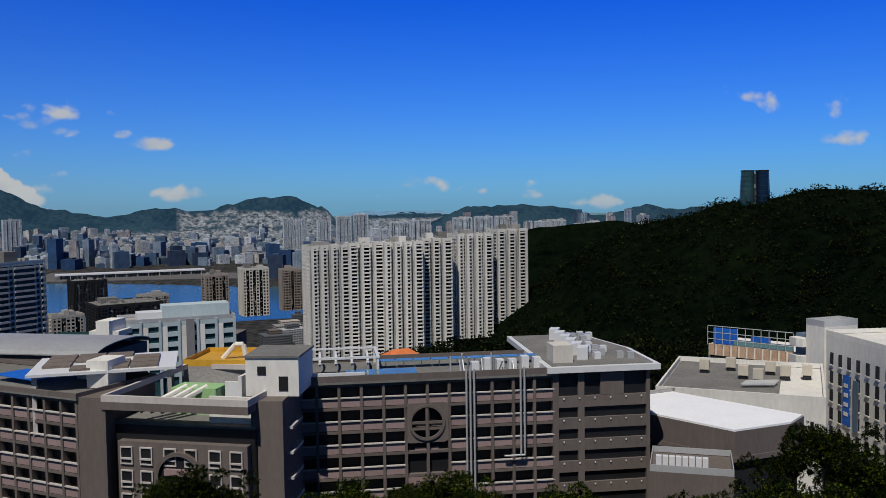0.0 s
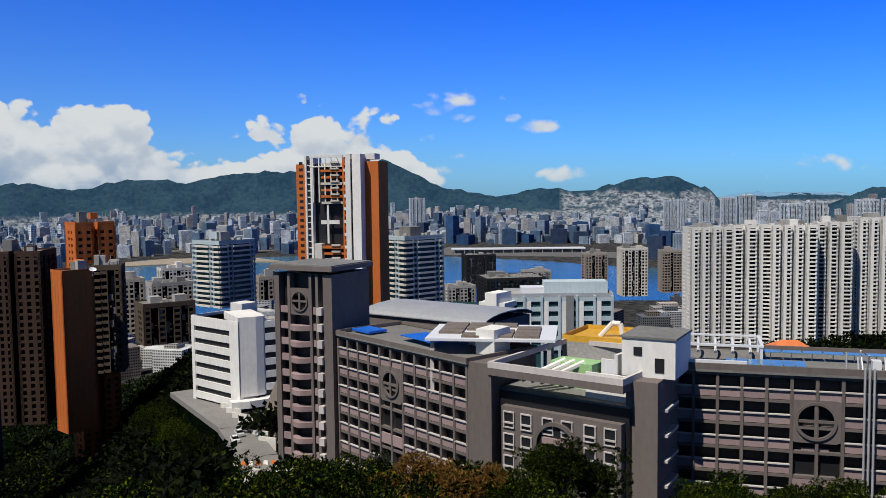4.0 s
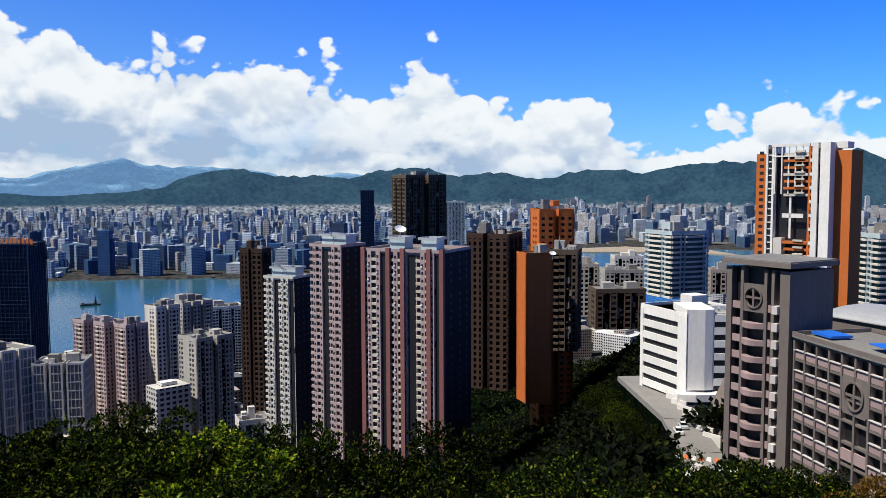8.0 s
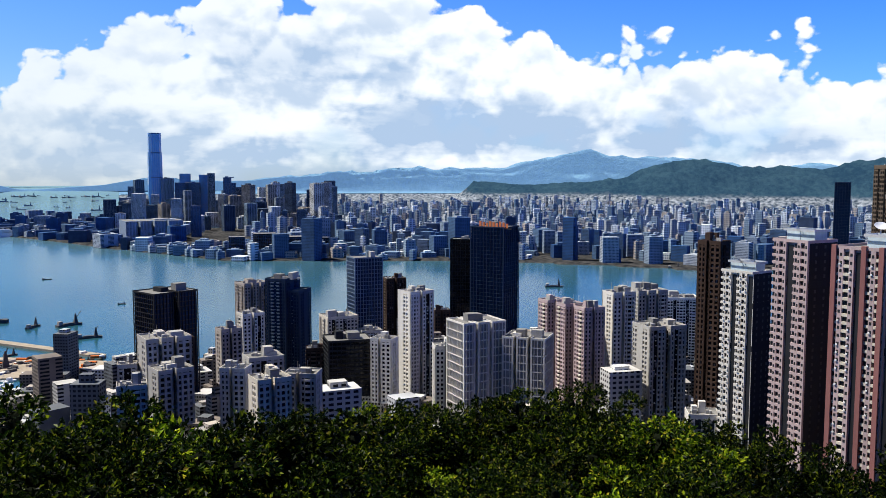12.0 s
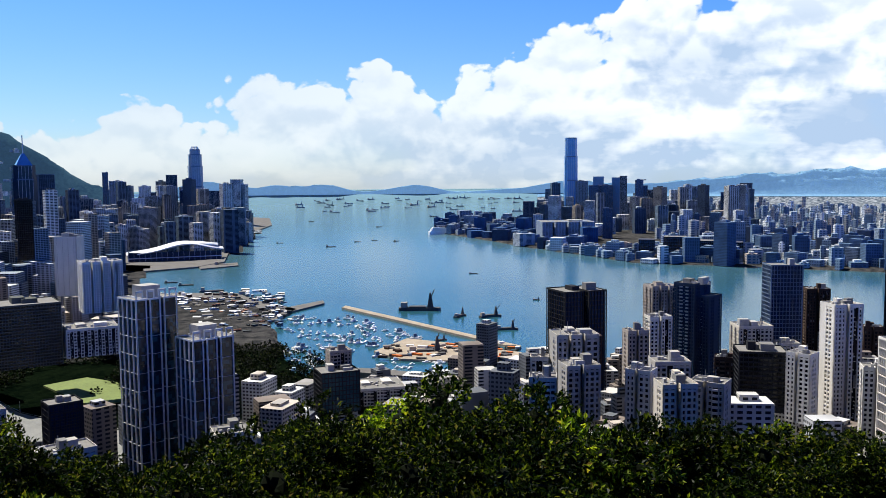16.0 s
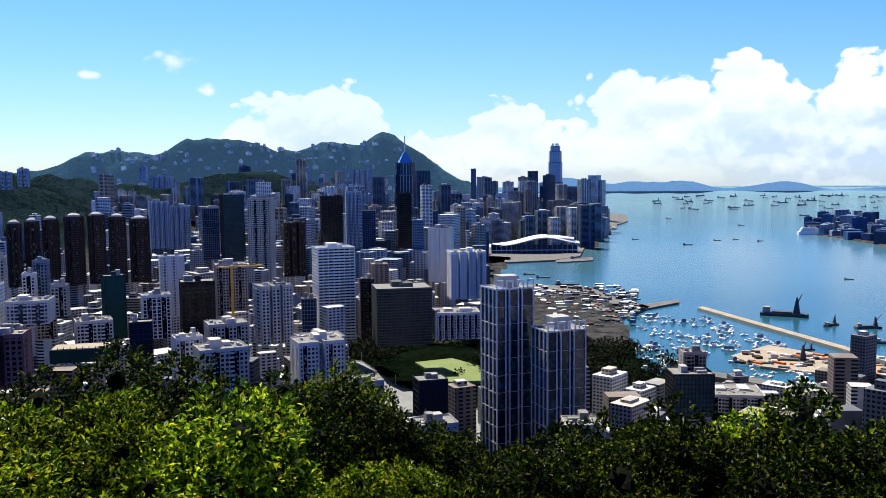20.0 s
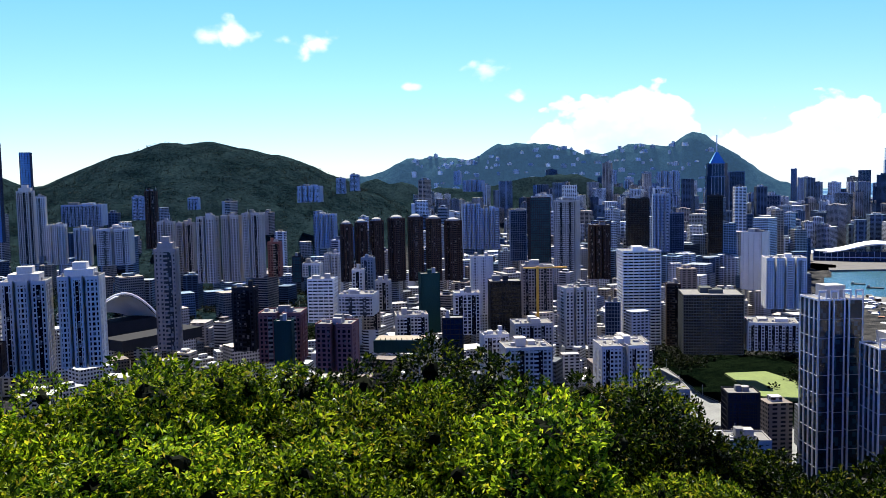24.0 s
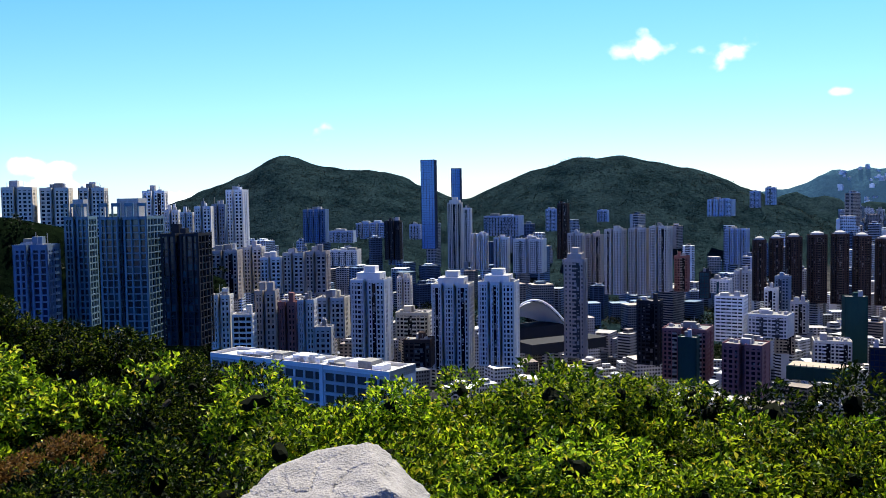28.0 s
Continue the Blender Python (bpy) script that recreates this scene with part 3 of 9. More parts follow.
def root(name, label, category, yaw, r, z, turn=0.0, group=""):
    """An Empty at the foot of a thing; its own -y side faces the lookout when turn is 0."""
    p, s = drawn_in(yaw, r, z)
    ob = new(name)
    ob.empty_display_size = 0.5
    ob.matrix_basis = Matrix.Translation(p) @ Matrix.Rotation(radians(yaw + turn), 4, "Z") @ Matrix.Diagonal((s, s, s, 1))
    return tagged(ob, label, category, group)


def rim(x0, x1, y0, y1, z, high, t):
    """A closed low wall round a flat roof."""
    g = Geo()
    o = [(x0, y0), (x1, y0), (x1, y1), (x0, y1)]
    i = [(x0 + t, y0 + t), (x1 - t, y0 + t), (x1 - t, y1 - t), (x0 + t, y1 - t)]
    g.v = [(*p, z) for p in o] + [(*p, z + high) for p in o] + [(*p, z + high) for p in i] + [(*p, z + 0.1) for p in i]
    for k in range(4):
        q = (k + 1) % 4
        g.f += [(k, q, 4 + q, 4 + k), (4 + k, 4 + q, 8 + q, 8 + k), (8 + k, 8 + q, 12 + q, 12 + k)]
    return g


def skin(wallg, glass, x0, x1, y0, y1, z0, z1, fh, band, bay, pier, proud=0.9, faces="sewn"):
    """A storeyed block: a dark core, a ring of wall at every floor, piers between the windows."""
    glass.box(x0 + proud, x1 - proud, y0 + proud, y1 - proud, z0, z1 - 0.3)
    n = max(1, round((z1 - z0) / fh))
    h = (z1 - z0) / n
    for i in range(n + 1):
        a = z0 + i * h - (0 if i == 0 else band * h * 0.5)
        b = min(z1, z0 + i * h + band * h * 0.5)
        if b > a:
            wallg.box(x0 + 0.05, x1 - 0.05, y0 + 0.05, y1 - 0.05, a, b)
    if pier > 0:
        t = proud + 0.1
        for axis, lo, hi in (("x", x0, x1), ("y", y0, y1)):
            m = max(1, round((hi - lo) / bay))
            st = (hi - lo) / m
            for i in range(m + 1):
                c = lo + i * st
                # broad blind piers with open bays between them; office grids stay even
                k = pier * st / 2 * (1.0 if pier < 0.2 or pier > 0.8 or m < 3 else 1.75 if i % 3 == 0 or i == m else 0.5)
                p0, p1 = max(lo, c - k), min(hi, c + k)
                if axis == "x":
                    if "s" in faces:
                        wallg.box(p0, p1, y0, y0 + t, z0, z1)
                    if "n" in faces:
                        wallg.box(p0, p1, y1 - t, y1, z0, z1)
                else:
                    if "w" in faces:
                        wallg.box(x0, x0 + t, p0, p1, z0, z1)
                    if "e" in faces:
                        wallg.box(x1 - t, x1, p0, p1, z0, z1)


TRIM = {"wall_brown": W_BRONZE, "wall_charcoal": W_DARK, "wall_navy": W_SLATE, "wall_slate_blue": W_BLUEWHITE, "wall_orange": W_CREAM, "wall_white": W_WHITE,
        "wall_dull_red": W_TAUPE, "wall_taupe": W_TAUPE, "wall_pink": W_CREAM, "wall_bronze_brown": W_BRONZE, "wall_far_grey_blue": W_HAZEW, "wall_far_dark_blue": W_HAZE}
BAYS = ("wwr", "wbwr", "wr", "bwbr", "wwbr", "wrw")


def flats_skin(wallg, trim, glass, x0, x1, y0, y1, z0, z1, fh, band, bay, pier, rnd, bays=None):
    """Walls of a block of flats: windowed bays, balconies, blind walls and deep dark slots, side by side."""
    t = 1.0
    glass.box(x0 + t, x1 - t, y0 + t, y1 - t, z0, z1 - 0.3)
    n = max(1, round((z1 - z0) / fh))
    h = (z1 - z0) / n
    wallg.box(x0 + 0.04, x1 - 0.04, y0 + 0.04, y1 - 0.04, z1 - h * 0.45, z1)

    def slab(g, face, a, b, out, back, lo, hi):
        if face == "s":
            g.box(a, b, y0 - out, y0 + back, lo, hi)
        elif face == "n":
            g.box(a, b, y1 - back, y1 + out, lo, hi)
        elif face == "w":
            g.box(x0 - out, x0 + back, a, b, lo, hi)
        else:
            g.box(x1 - back, x1 + out, a, b, lo, hi)

    for face in "swen":
        lo, hi = (x0, x1) if face in "sn" else (y0, y1)
        m = max(2, round((hi - lo) / bay))
        st = (hi - lo) / m
        row = bays or rnd.choice(BAYS)
        kinds = [row[i % len(row)] for i in range(m)]
        if not bays:
            kinds[0] = kinds[-1] = "w"
        if face in "we" and rnd.random() < 0.45:
            kinds = ["s" if i % 4 in (0, 3) else "w" for i in range(m)]
        k = max(0.22, pier * st * 0.42)
        i = 0
        while i < m:
            j = i
            while j + 1 < m and kinds[j + 1] == kinds[i]:
                j += 1
            a, b = lo + i * st, lo + (j + 1) * st
            if kinds[i] == "s":
                slab(wallg, face, a, b, 0.0, t + 0.1, z0, z1)
            elif kinds[i] == "w":
                for q in range(i, j + 2):
                    c = lo + q * st
                    slab(wallg, face, max(a, c - k), min(b, c + k), 0.0, t + 0.1, z0, z1)
                for f in range(n):
                    z = z0 + f * h
                    slab(wallg, face, a, b, -0.04, t + 0.1, z, z + band * h)
            elif kinds[i] == "b":
                for f in range(n):
                    z = z0 + f * h
                    slab(trim, face, a + 0.15, b - 0.15, 0.55, t + 0.1, z - 0.12, z + 0.95)
            else:
                for f in range(n):
                    if rnd.random() < 0.7:
                        z = z0 + f * h + rnd.uniform(0.2, 1.4)
                        c = rnd.uniform(a + 0.3, b - 1.1)
                        slab(trim, face, c, c + 0.8, -0.35, t + 0.1, z, z + 0.6)
            i = j + 1


def roof_litter(x0, x1, y0, y1, z, rnd, count):
    """Tanks, stair heads, pipes and masts that crowd a flat roof."""
    g = Geo()
    for i in range(count):
        w, d, h = rnd.uniform(0.8, 3.0), rnd.uniform(0.8, 3.0), rnd.uniform(0.6, 2.6)
        x, y = rnd.uniform(x0 + 1, max(x0 + 1.1, x1 - 4)), rnd.uniform(y0 + 1, max(y0 + 1.1, y1 - 4))
        g.box(x, x + w, y, y + d, z, z + h)
    for i in range(3):
        x, y = rnd.uniform(x0 + 1, x1 - 1), rnd.uniform(y0 + 1, y1 - 1)
        g.rod((x, y, z), (x, y, z + rnd.uniform(3, 8)), 0.14, 4)
    return g


def tower(label, yaw, r, w, d, z0, z1, turn=0, wall=None, glass=None, fh=3.0, band=0.36, bay=3.2, pier=0.4, plan="box", top="plant", group="", stripe=None, name="tower_block", foot=None, bays=None):
    """A tower of flats or offices: core, skin, roof works."""
    if z0 is None:
        z0 = max(3.0, ground_at(yaw, r - d * 0.5)) - 2
    wall, glass = wall or W_GREY, glass or G_DARK
    q = spot(yaw, r)
    PLACED.append((q.x, q.y, 0.6 * max(w, d)))
    h = z1 - z0
    rnd = random.Random(int(yaw * 100) + int(r))
    ob = root(name, label, "building", yaw, r, z0, turn, group)
    wg, gg, tg = Geo(), Geo(), Geo()
    x, y = w / 2, d / 2
    nx = max(2, min(4, round(w / 9)))
    teeth = []
    for i in range(nx):
        a = -x + i * w / nx
        teeth.append((a, a + w / nx * 0.80, -y, y, 0))
        if i < nx - 1:
            teeth.append((a + w / nx * 0.80, a + w / nx, -y * 0.45, y * 0.9, -1))
    teeth[-1] = (teeth[-1][0], x, -y, y, 0)
    blocks = {
        "box": [(-x, x, -y, y, 0)],
        "cross": [(-x, x, -y * 0.55, y * 0.55, 0), (-x * 0.5, x * 0.5, -y, y, 0)],
        "comb": teeth,
        "twin": [(-x, -x * 0.12, -y, y, 0), (-x * 0.12, x * 0.12, -y * 0.5, y, -2), (x * 0.12, x, -y, y, 0)],
        "step": [(-x, x * 0.3, -y, y, 0), (x * 0.3, x, -y * 0.7, y, -h * 0.12)],
    }[plan]
    homes = 0.25 <= pier <= 0.7 and r < 2700
    if not homes and glass is G_DARK:
        glass = G_BLACK
    for a, b, c, e, dz in blocks:
        if homes:
            flats_skin(wg, tg, gg, a, b, c, e, 0, h + dz, fh, band, bay, pier, rnd, bays)
        else:
            skin(wg, gg, a, b, c, e, 0, h + dz, fh, band, bay, pier)
    part("wall", wg, wall, ob, kind="stuff")
    if tg.v:
        part("balcony", tg, TRIM.get(wall.name, W_PALE), ob, "balcony fronts and air units", kind="stuff")
    part("glazing", gg, glass, ob, "dark window glass behind the wall", kind="stuff")
    if stripe:
        for k in (-0.985, -0.33, 0.33, 0.985):
            part("colour_stripe", Geo().box(x * k - w * 0.03, x * k + w * 0.03, -y - 0.35, -y + 0.3, 0, h), stripe, ob)
    for a, b, c, e, dz in blocks:
        part("parapet", rim(a, b, c, e, h + dz, 1.1, 0.3), wall, ob)
        part("roof", Geo().box(a + 0.3, b - 0.3, c + 0.3, e - 0.3, h + dz - 0.2, h + dz + 0.25), ROOFING, ob)
    if top == "plant":
        for i in range(rnd.randint(2, 3)):
            pw, pd, ph = w * rnd.uniform(0.14, 0.3), d * rnd.uniform(0.2, 0.4), rnd.uniform(2.5, 6)
            px, py = rnd.uniform(-x * 0.55, x * 0.55), rnd.uniform(-y * 0.3, y * 0.3)
            part("plant_room", Geo().box(px - pw / 2, px + pw / 2, py - pd / 2, py + pd / 2, h - 0.5, h + ph), rnd.choice([wall, ROOF_PALE, ROOFING]), ob)
    elif top == "frame":
        for k in (-0.8, -0.27, 0.27, 0.8):
            part("roof_portal", Geo().box(x * k - w * 0.09, x * k - w * 0.065, -y, -y + 0.8, h, h + 6.5).box(x * k + w * 0.065, x * k + w * 0.09, -y, -y + 0.8, h, h + 6.5).box(x * k - w * 0.09, x * k + w * 0.09, -y, -y + 0.8, h + 5.5, h + 7), wall, ob)
        part("plant_room", Geo().box(-x * 0.45, x * 0.45, -y * 0.4, y * 0.6, h - 0.5, h + 9), ROOF_PALE, ob)
    elif top == "crown":
        part("roof_crown", Geo().box(-x * 0.7, x * 0.7, -y * 0.7, y * 0.7, h - 0.5, h + 5).box(-x * 0.35, x * 0.35, -y * 0.4, y * 0.4, h + 5, h + 9), wall, ob)
    elif top == "dome":
        ring = lambda q: [(q * math.cos(0.6283 * k), q * math.sin(0.6283 * k)) for k in range(10)]
        part("roof_cap", Geo().prism(ring(w * 0.34), h - 0.3, h + 3.2).prism(ring(w * 0.34), h + 3.2, h + 5.4, ring(w * 0.12)), ROOF_PALE, ob, "pale rounded roof cap")
    if homes and top:
        part("roof_litter", roof_litter(-x, x, -y * 0.6, y * 0.6, h - 0.1, rnd, 5 + int(w * d / 80)), ROOF_PALE, ob, "tanks, stair heads and masts", kind="stuff")
    if foot:
        part("podium", Geo().box(-x * 1.25, x * 1.25, -y * 1.3, y * 1.3, -4, foot), CONCRETE, ob)
    return ob


# ---------- the brown school on the near slope ----------
W_SCHOOL = wall("school_taupe", 0.150, 0.127, 0.117, size=5, bump=0.15)
W_PANEL = wall("school_pink_panel", 0.31, 0.225, 0.22, size=3)
W_SILL = wall("pale_sill", 0.50, 0.46, 0.44)
# Near-black colour used as the shade inside rooms and openings, also for tyres.
SHADE = mat("shade_black", (0.012, 0.012, 0.014), rough=0.5, vary=0.4, size=3)
BLUE_SHEET = mat("blue_sheet", (0.01, 0.12, 0.55), rough=0.5, vary=0.2)
GLASS_ROOF = mat("roof_glass", (0.10, 0.22, 0.30), rough=0.15, vary=0.25, size=3)
GREEN_PAINT = mat("green_paint", (0.30, 0.50, 0.22), rough=0.7, vary=0.2, size=3)
YELLOW = mat("yellow_steel", (0.60, 0.33, 0.03), rough=0.6, vary=0.25, size=2)
TERRACOTTA = mat("terracotta_tiles", (0.62, 0.17, 0.05), rough=0.8, vary=0.25, size=2, bump=0.3)
WHITE_SHEET = mat("white_metal_roof", (0.66, 0.67, 0.69), rough=0.5, vary=0.05, size=10)
BARE_EARTH = mat("cut_slope", (0.16, 0.13, 0.11), rough=0.95, vary=0.35, size=5, bump=0.4)
ASPHALT = mat("asphalt", (0.20, 0.19, 0.18), rough=0.9, vary=0.2, size=6, bump=0.1)


def wing(name, label, a, b, z0, group="", category="building"):
    """A thing whose front runs from a to b on the plan: x along the front, y into the house."""
    a, b = Vector(a), Vector(b)
    u = (b - a).normalized()
    ob = new(name)
    ob.matrix_basis = Matrix.Translation((a.x, a.y, z0)) @ Matrix.Rotation(math.atan2(u.y, u.x), 4, "Z")
    c = (a + b) / 2
    PLACED.append((c.x, c.y, (b - a).length * 0.6 + 6))
    return tagged(ob, label, category, group), (b - a).length


def shared(name, geo, material):
    return geo.mesh(name, material)


def at(ob, x, y, z):
    ob.location = (x, y, z)
    return ob


def front(ob, x0, x1, h, fh, bays, skip=lambda i, j: False, deep=14, y0=0.0, first=0.0):
    """A framed front of open galleries: columns, beams, pink parapet panels with pale sills, near-black panels as room
    shade behind.
    """
    st = (x1 - x0) / bays
    floors = int((h - first) // fh)
    part("back_wall", Geo().box(x0, x1, y0 + 1.2, y0 + deep, -6, h - 0.3), W_SCHOOL, ob)
    col = shared("column", Geo().box(-0.22, 0.22, 0, 1.3, -4, h), W_SCHOOL)
    for i in range(bays + 1):
        at(part("column", col, None, ob), min(max(x0 + i * st, x0 + 0.22), x1 - 0.22), y0, 0)
    beam = shared("beam", Geo().box(x0, x1, 0.12, 1.25, -0.2, 0.2), W_SCHOOL)
    for j in range(floors + 1):
        at(part("beam", beam, None, ob), 0, y0, h - 0.3 - j * fh)
    panel = shared("parapet_panel", Geo().box(-st / 2 + 0.2, st / 2 - 0.2, 0.2, 0.4, 0, 1.3), W_PANEL)
    sill = shared("sill", Geo().box(-st / 2 + 0.18, st / 2 - 0.18, -0.06, 0.42, 1.302, 1.46), W_SILL)
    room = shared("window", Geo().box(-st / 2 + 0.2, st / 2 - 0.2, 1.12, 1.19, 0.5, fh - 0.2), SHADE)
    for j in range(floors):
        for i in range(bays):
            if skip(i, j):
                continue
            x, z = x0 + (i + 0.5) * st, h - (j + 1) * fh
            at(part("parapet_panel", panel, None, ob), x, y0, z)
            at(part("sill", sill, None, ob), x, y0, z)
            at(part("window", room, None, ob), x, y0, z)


def ring_window(ob, x, z, rad, y=-0.25):
    """A round window: a thick ring with a cross of bars."""
    g, n = Geo(), 36
    for k in range(n):
        a = 2 * math.pi * k / n
        for r, q in ((rad, y), (rad * 0.86, y), (rad * 0.86, y + 0.5), (rad, y + 0.5)):
            g.v.append((x + r * math.cos(a), q, z + r * math.sin(a)))
    for k in range(n):
        for c in range(4):
            p, q = 4 * k, 4 * ((k + 1) % n)
            g.f.append((p + c, p + (c + 1) % 4, q + (c + 1) % 4, q + c))
    frame_ = part("round_window", g, W_SCHOOL, ob, "thick round window ring")
    part("window_bar", Geo().box(x - 0.22, x + 0.22, y + 0.1, y + 0.35, z - rad * 0.87, z + rad * 0.87), W_SCHOOL, frame_)
    part("window_bar", Geo().box(x - rad * 0.87, x + rad * 0.87, y + 0.13, y + 0.33, z - 0.2, z + 0.2), W_SCHOOL, frame_)


def ring_panel(ob, x, z, rad, half, low, high, y=0.0):
    """A wall panel with a round hole through it."""
    g, n = Geo(), 40
    pts = []
    for k in range(n):
        a = 2 * math.pi * (k + 0.5) / n
        c, s = math.cos(a), math.sin(a)
        m = min(half / abs(c) if abs(c) > 1e-6 else 1e9, ((high if s > 0 else low) / abs(s)) if abs(s) > 1e-6 else 1e9)
        pts.append(((x + rad * c, z + rad * s), (x + m * c, z + m * s)))
    for q in (y, y + 0.35):
        for i, o in pts:
            g.v += [(i[0], q, i[1]), (o[0], q, o[1])]
    for k in range(n):
        p, q = 2 * k, 2 * ((k + 1) % n)
        d = 2 * n
        g.f += [(p, q, q + 1, p + 1), (d + p, d + p + 1, d + q + 1, d + q), (p, d + p, d + q, q), (p + 1, q + 1, d + q + 1, d + p + 1)]
    part("round_panel", g, W_SCHOOL, ob)


ROOF_Z = 203.0
# right wing
sch, n = wing("school_wing", "taupe school wing with pink parapet panels and a round window", (-22.9, 126.6), (17.0, 132.2), 174.0, "school blocks")
H = ROOF_Z - 174.0
front(sch, 0.4, n, H, 3.55, 12, lambda i, j: i in (5, 6) and j > 0, deep=16)
part("back_panel", Geo().box(16.9, 23.4, 0.9, 1.15, 0, H - 3.4), SHADE, sch)
ring_panel(sch, 20.2, 22.6, 2.6, 3.3, 3.1, 3.0)
ring_window(sch, 20.2, 22.6, 2.75)
part("lower_panel", Geo().box(17.0, 23.4, 0.05, 0.4, 12.4, 14.2), W_PANEL, sch)
part("half_round_panel", Geo().prism([(18.4, 0.6), (22.0, 0.6), (22.0, 0.8), (18.4, 0.8)], 17.6, 18.6), W_PANEL, sch)
part("roof_slab", Geo().box(-0.3, n + 0.2, -0.35, 16.2, H, H + 0.35), ROOFING, sch)
part("parapet", rim(-0.3, n + 0.2, -0.35, 16.2, H + 0.35, 0.9, 0.3), W_SCHOOL, sch)
for x in (26.2, 26.8, 27.4, 34.6, 35.2):
    part("drain_pipe", Geo().rod((x, -0.75, 8 if x < 30 else 17), (x, -0.75, H + 1.6), 0.16), STEEL, sch)
part("pipe_elbow", Geo().rod((24.0, -0.75, 8), (27.4, -0.75, 8), 0.18).rod((27.4, -0.75, 9.5), (32.5, -0.75, 9.5), 0.18).rod((32.0, -0.75, 17), (35.2, -0.75, 17), 0.16), STEEL, sch, kind="stuff")
rnd = random.Random(5)
for k in range(12):
    x = 25 + rnd.uniform(-1, 10)
    part("vent_pipe", Geo().rod((x, rnd.uniform(0.6, 4), H + 0.3), (x, rnd.uniform(0.6, 4), H + rnd.uniform(1.6, 3.4)), 0.12), STEEL, sch)
for k in range(6):
    x = 28 + k * 2.0
    part("tank", Geo().box(x, x + 1.2, 4.5, 6.0, H + 0.35, H + rnd.uniform(1.6, 2.4)), WHITE_SHEET, sch)
for k in range(7):
    part("roof_glass_panel", Geo().box(8.2 + k * 1.55, 9.65 + k * 1.55, 0.4, 4.5, H + 1.1, H + 1.2), GLASS_ROOF, sch)
for k in range(9):
    part("solar_panel", Geo().box(13.5 + k * 2.9, 16.2 + k * 2.9, 8.5, 10.5, H + 1.5, H + 1.62), GLASS_ROOF, sch)
    part("panel_post", Geo().rod((14.8 + k * 2.9, 9.5, H + 0.3), (14.8 + k * 2.9, 9.5, H + 1.5), 0.08), STEEL, sch)
part("pergola_beam", rim(0.6, 13.6, 6.0, 15.2, H + 2.6, 0.35, 0.5), WHITE_SHEET, sch, "white roof frame")
for k in range(5):
    x = 1.8 + k * 2.5
    g = Geo()
    for i in range(8):
        a0, a1 = math.pi * i / 8, math.pi * (i + 1) / 8
        g.rod((x, 10.6 - 3.4 * math.cos(a0), H + 1.4 + 1.5 * math.sin(a0)), (x, 10.6 - 3.4 * math.cos(a1), H + 1.4 + 1.5 * math.sin(a1)), 0.22, 5)
    part("roof_arch", g, WHITE_SHEET, sch)
for x in (0.9, 13.3):
    for y in (6.3, 14.9):
        part("pergola_post", Geo().box(x - 0.2, x + 0.2, y - 0.2, y + 0.2, H + 0.3, H + 2.6), WHITE_SHEET, sch)
part("roof_kerb", Geo().box(0, 11, 0.2, 0.7, H + 0.5, H + 1.6), WHITE_SHEET, sch)

# right end block with long dark bands and a flying roof
end, n = wing("school_end_block", "taupe school end block with long dark bands and roof ducts", (17.0, 132.2), (32.1, 134.3), 174.0, "school blocks")
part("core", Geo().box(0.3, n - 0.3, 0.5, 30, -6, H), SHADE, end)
part("corner_pier", Geo().box(0, 0.5, 0, 2, -6, H), W_SCHOOL, end)
part("corner_pier", Geo().box(n - 0.6, n, 0, 29, -6, H + 1), W_SCHOOL, end)
part("middle_pier", Geo().box(3.6, 4.6, 0.02, 1.5, -6, H), W_SCHOOL, end)
for j in range(9):
    z = H - 5.2 - j * 3.4
    part("floor_band", Geo().box(0, n, 0.05, 29.5, z, z + 1.75), W_SCHOOL, end)
    for k in range(6):
        part("wall_lamp", Geo().box(1.2 + k * 2.5, 1.4 + k * 2.5, -0.12, 0.05, z + 1.3, z + 1.5), WHITE_SHEET, end)
part("blank_panel", Geo().box(7.2, 11.0, 0.1, 0.5, H - 3.4, H), W_SCHOOL, end)
part("flying_roof", Geo().prism([(-1.5, -0.9), (n + 1.4, -0.9), (n + 1.8, 14), (n - 2, 31), (-1.0, 31)], H + 0.4, H + 1.3), WHITE_SHEET, end, "pale flat roof with a white edge")
part("roof_deck", Geo().prism([(-0.6, 0.0), (n + 0.5, 0.0), (n + 0.9, 13.6), (n - 2.6, 30.1), (-0.2, 30.1)], H + 1.3, H + 1.45), ROOFING, end)
for k in range(6):
    y = 4 + k * 4.0
    part("roof_duct", Geo().prism([(4.6 + k * 0.15, y), (6.4 + k * 0.15, y), (7.4 + k * 0.15, y + 2.6), (5.6 + k * 0.15, y + 2.6)], H + 1.4, H + 3.4), WHITE_SHEET, end)
for k in range(22):
    x, y = rnd.uniform(7.5, 13), rnd.uniform(3, 26)
    part("air_unit", Geo().box(x, x + 1.1, y, y + 0.9, H + 1.45, H + 2.5), STEEL if k % 3 else WHITE_SHEET, end)
part("stair_head", Geo().box(0.2, 3.4, 2, 6, H + 1.4, H + 4.2), W_PALE, end)

# pier between the wings with a white stair head
pier, n = wing("stair_tower", "taupe stair tower with a white box on top", (-26.6, 116.4), (-22.2, 116.1), 170.0, "school blocks")
part("shaft", Geo().box(0, n, 0, 13, -6, 33.2), W_SCHOOL, pier)
part("stair_head", Geo().box(-1.5, n + 1.6, 3, 12, 33.2, 38.6), W_WHITE, pier, "white rendered stair head")
part("roof_cap", Geo().box(-1.7, n + 1.8, 2.8, 12.2, 38.6, 38.9), ROOFING, pier)
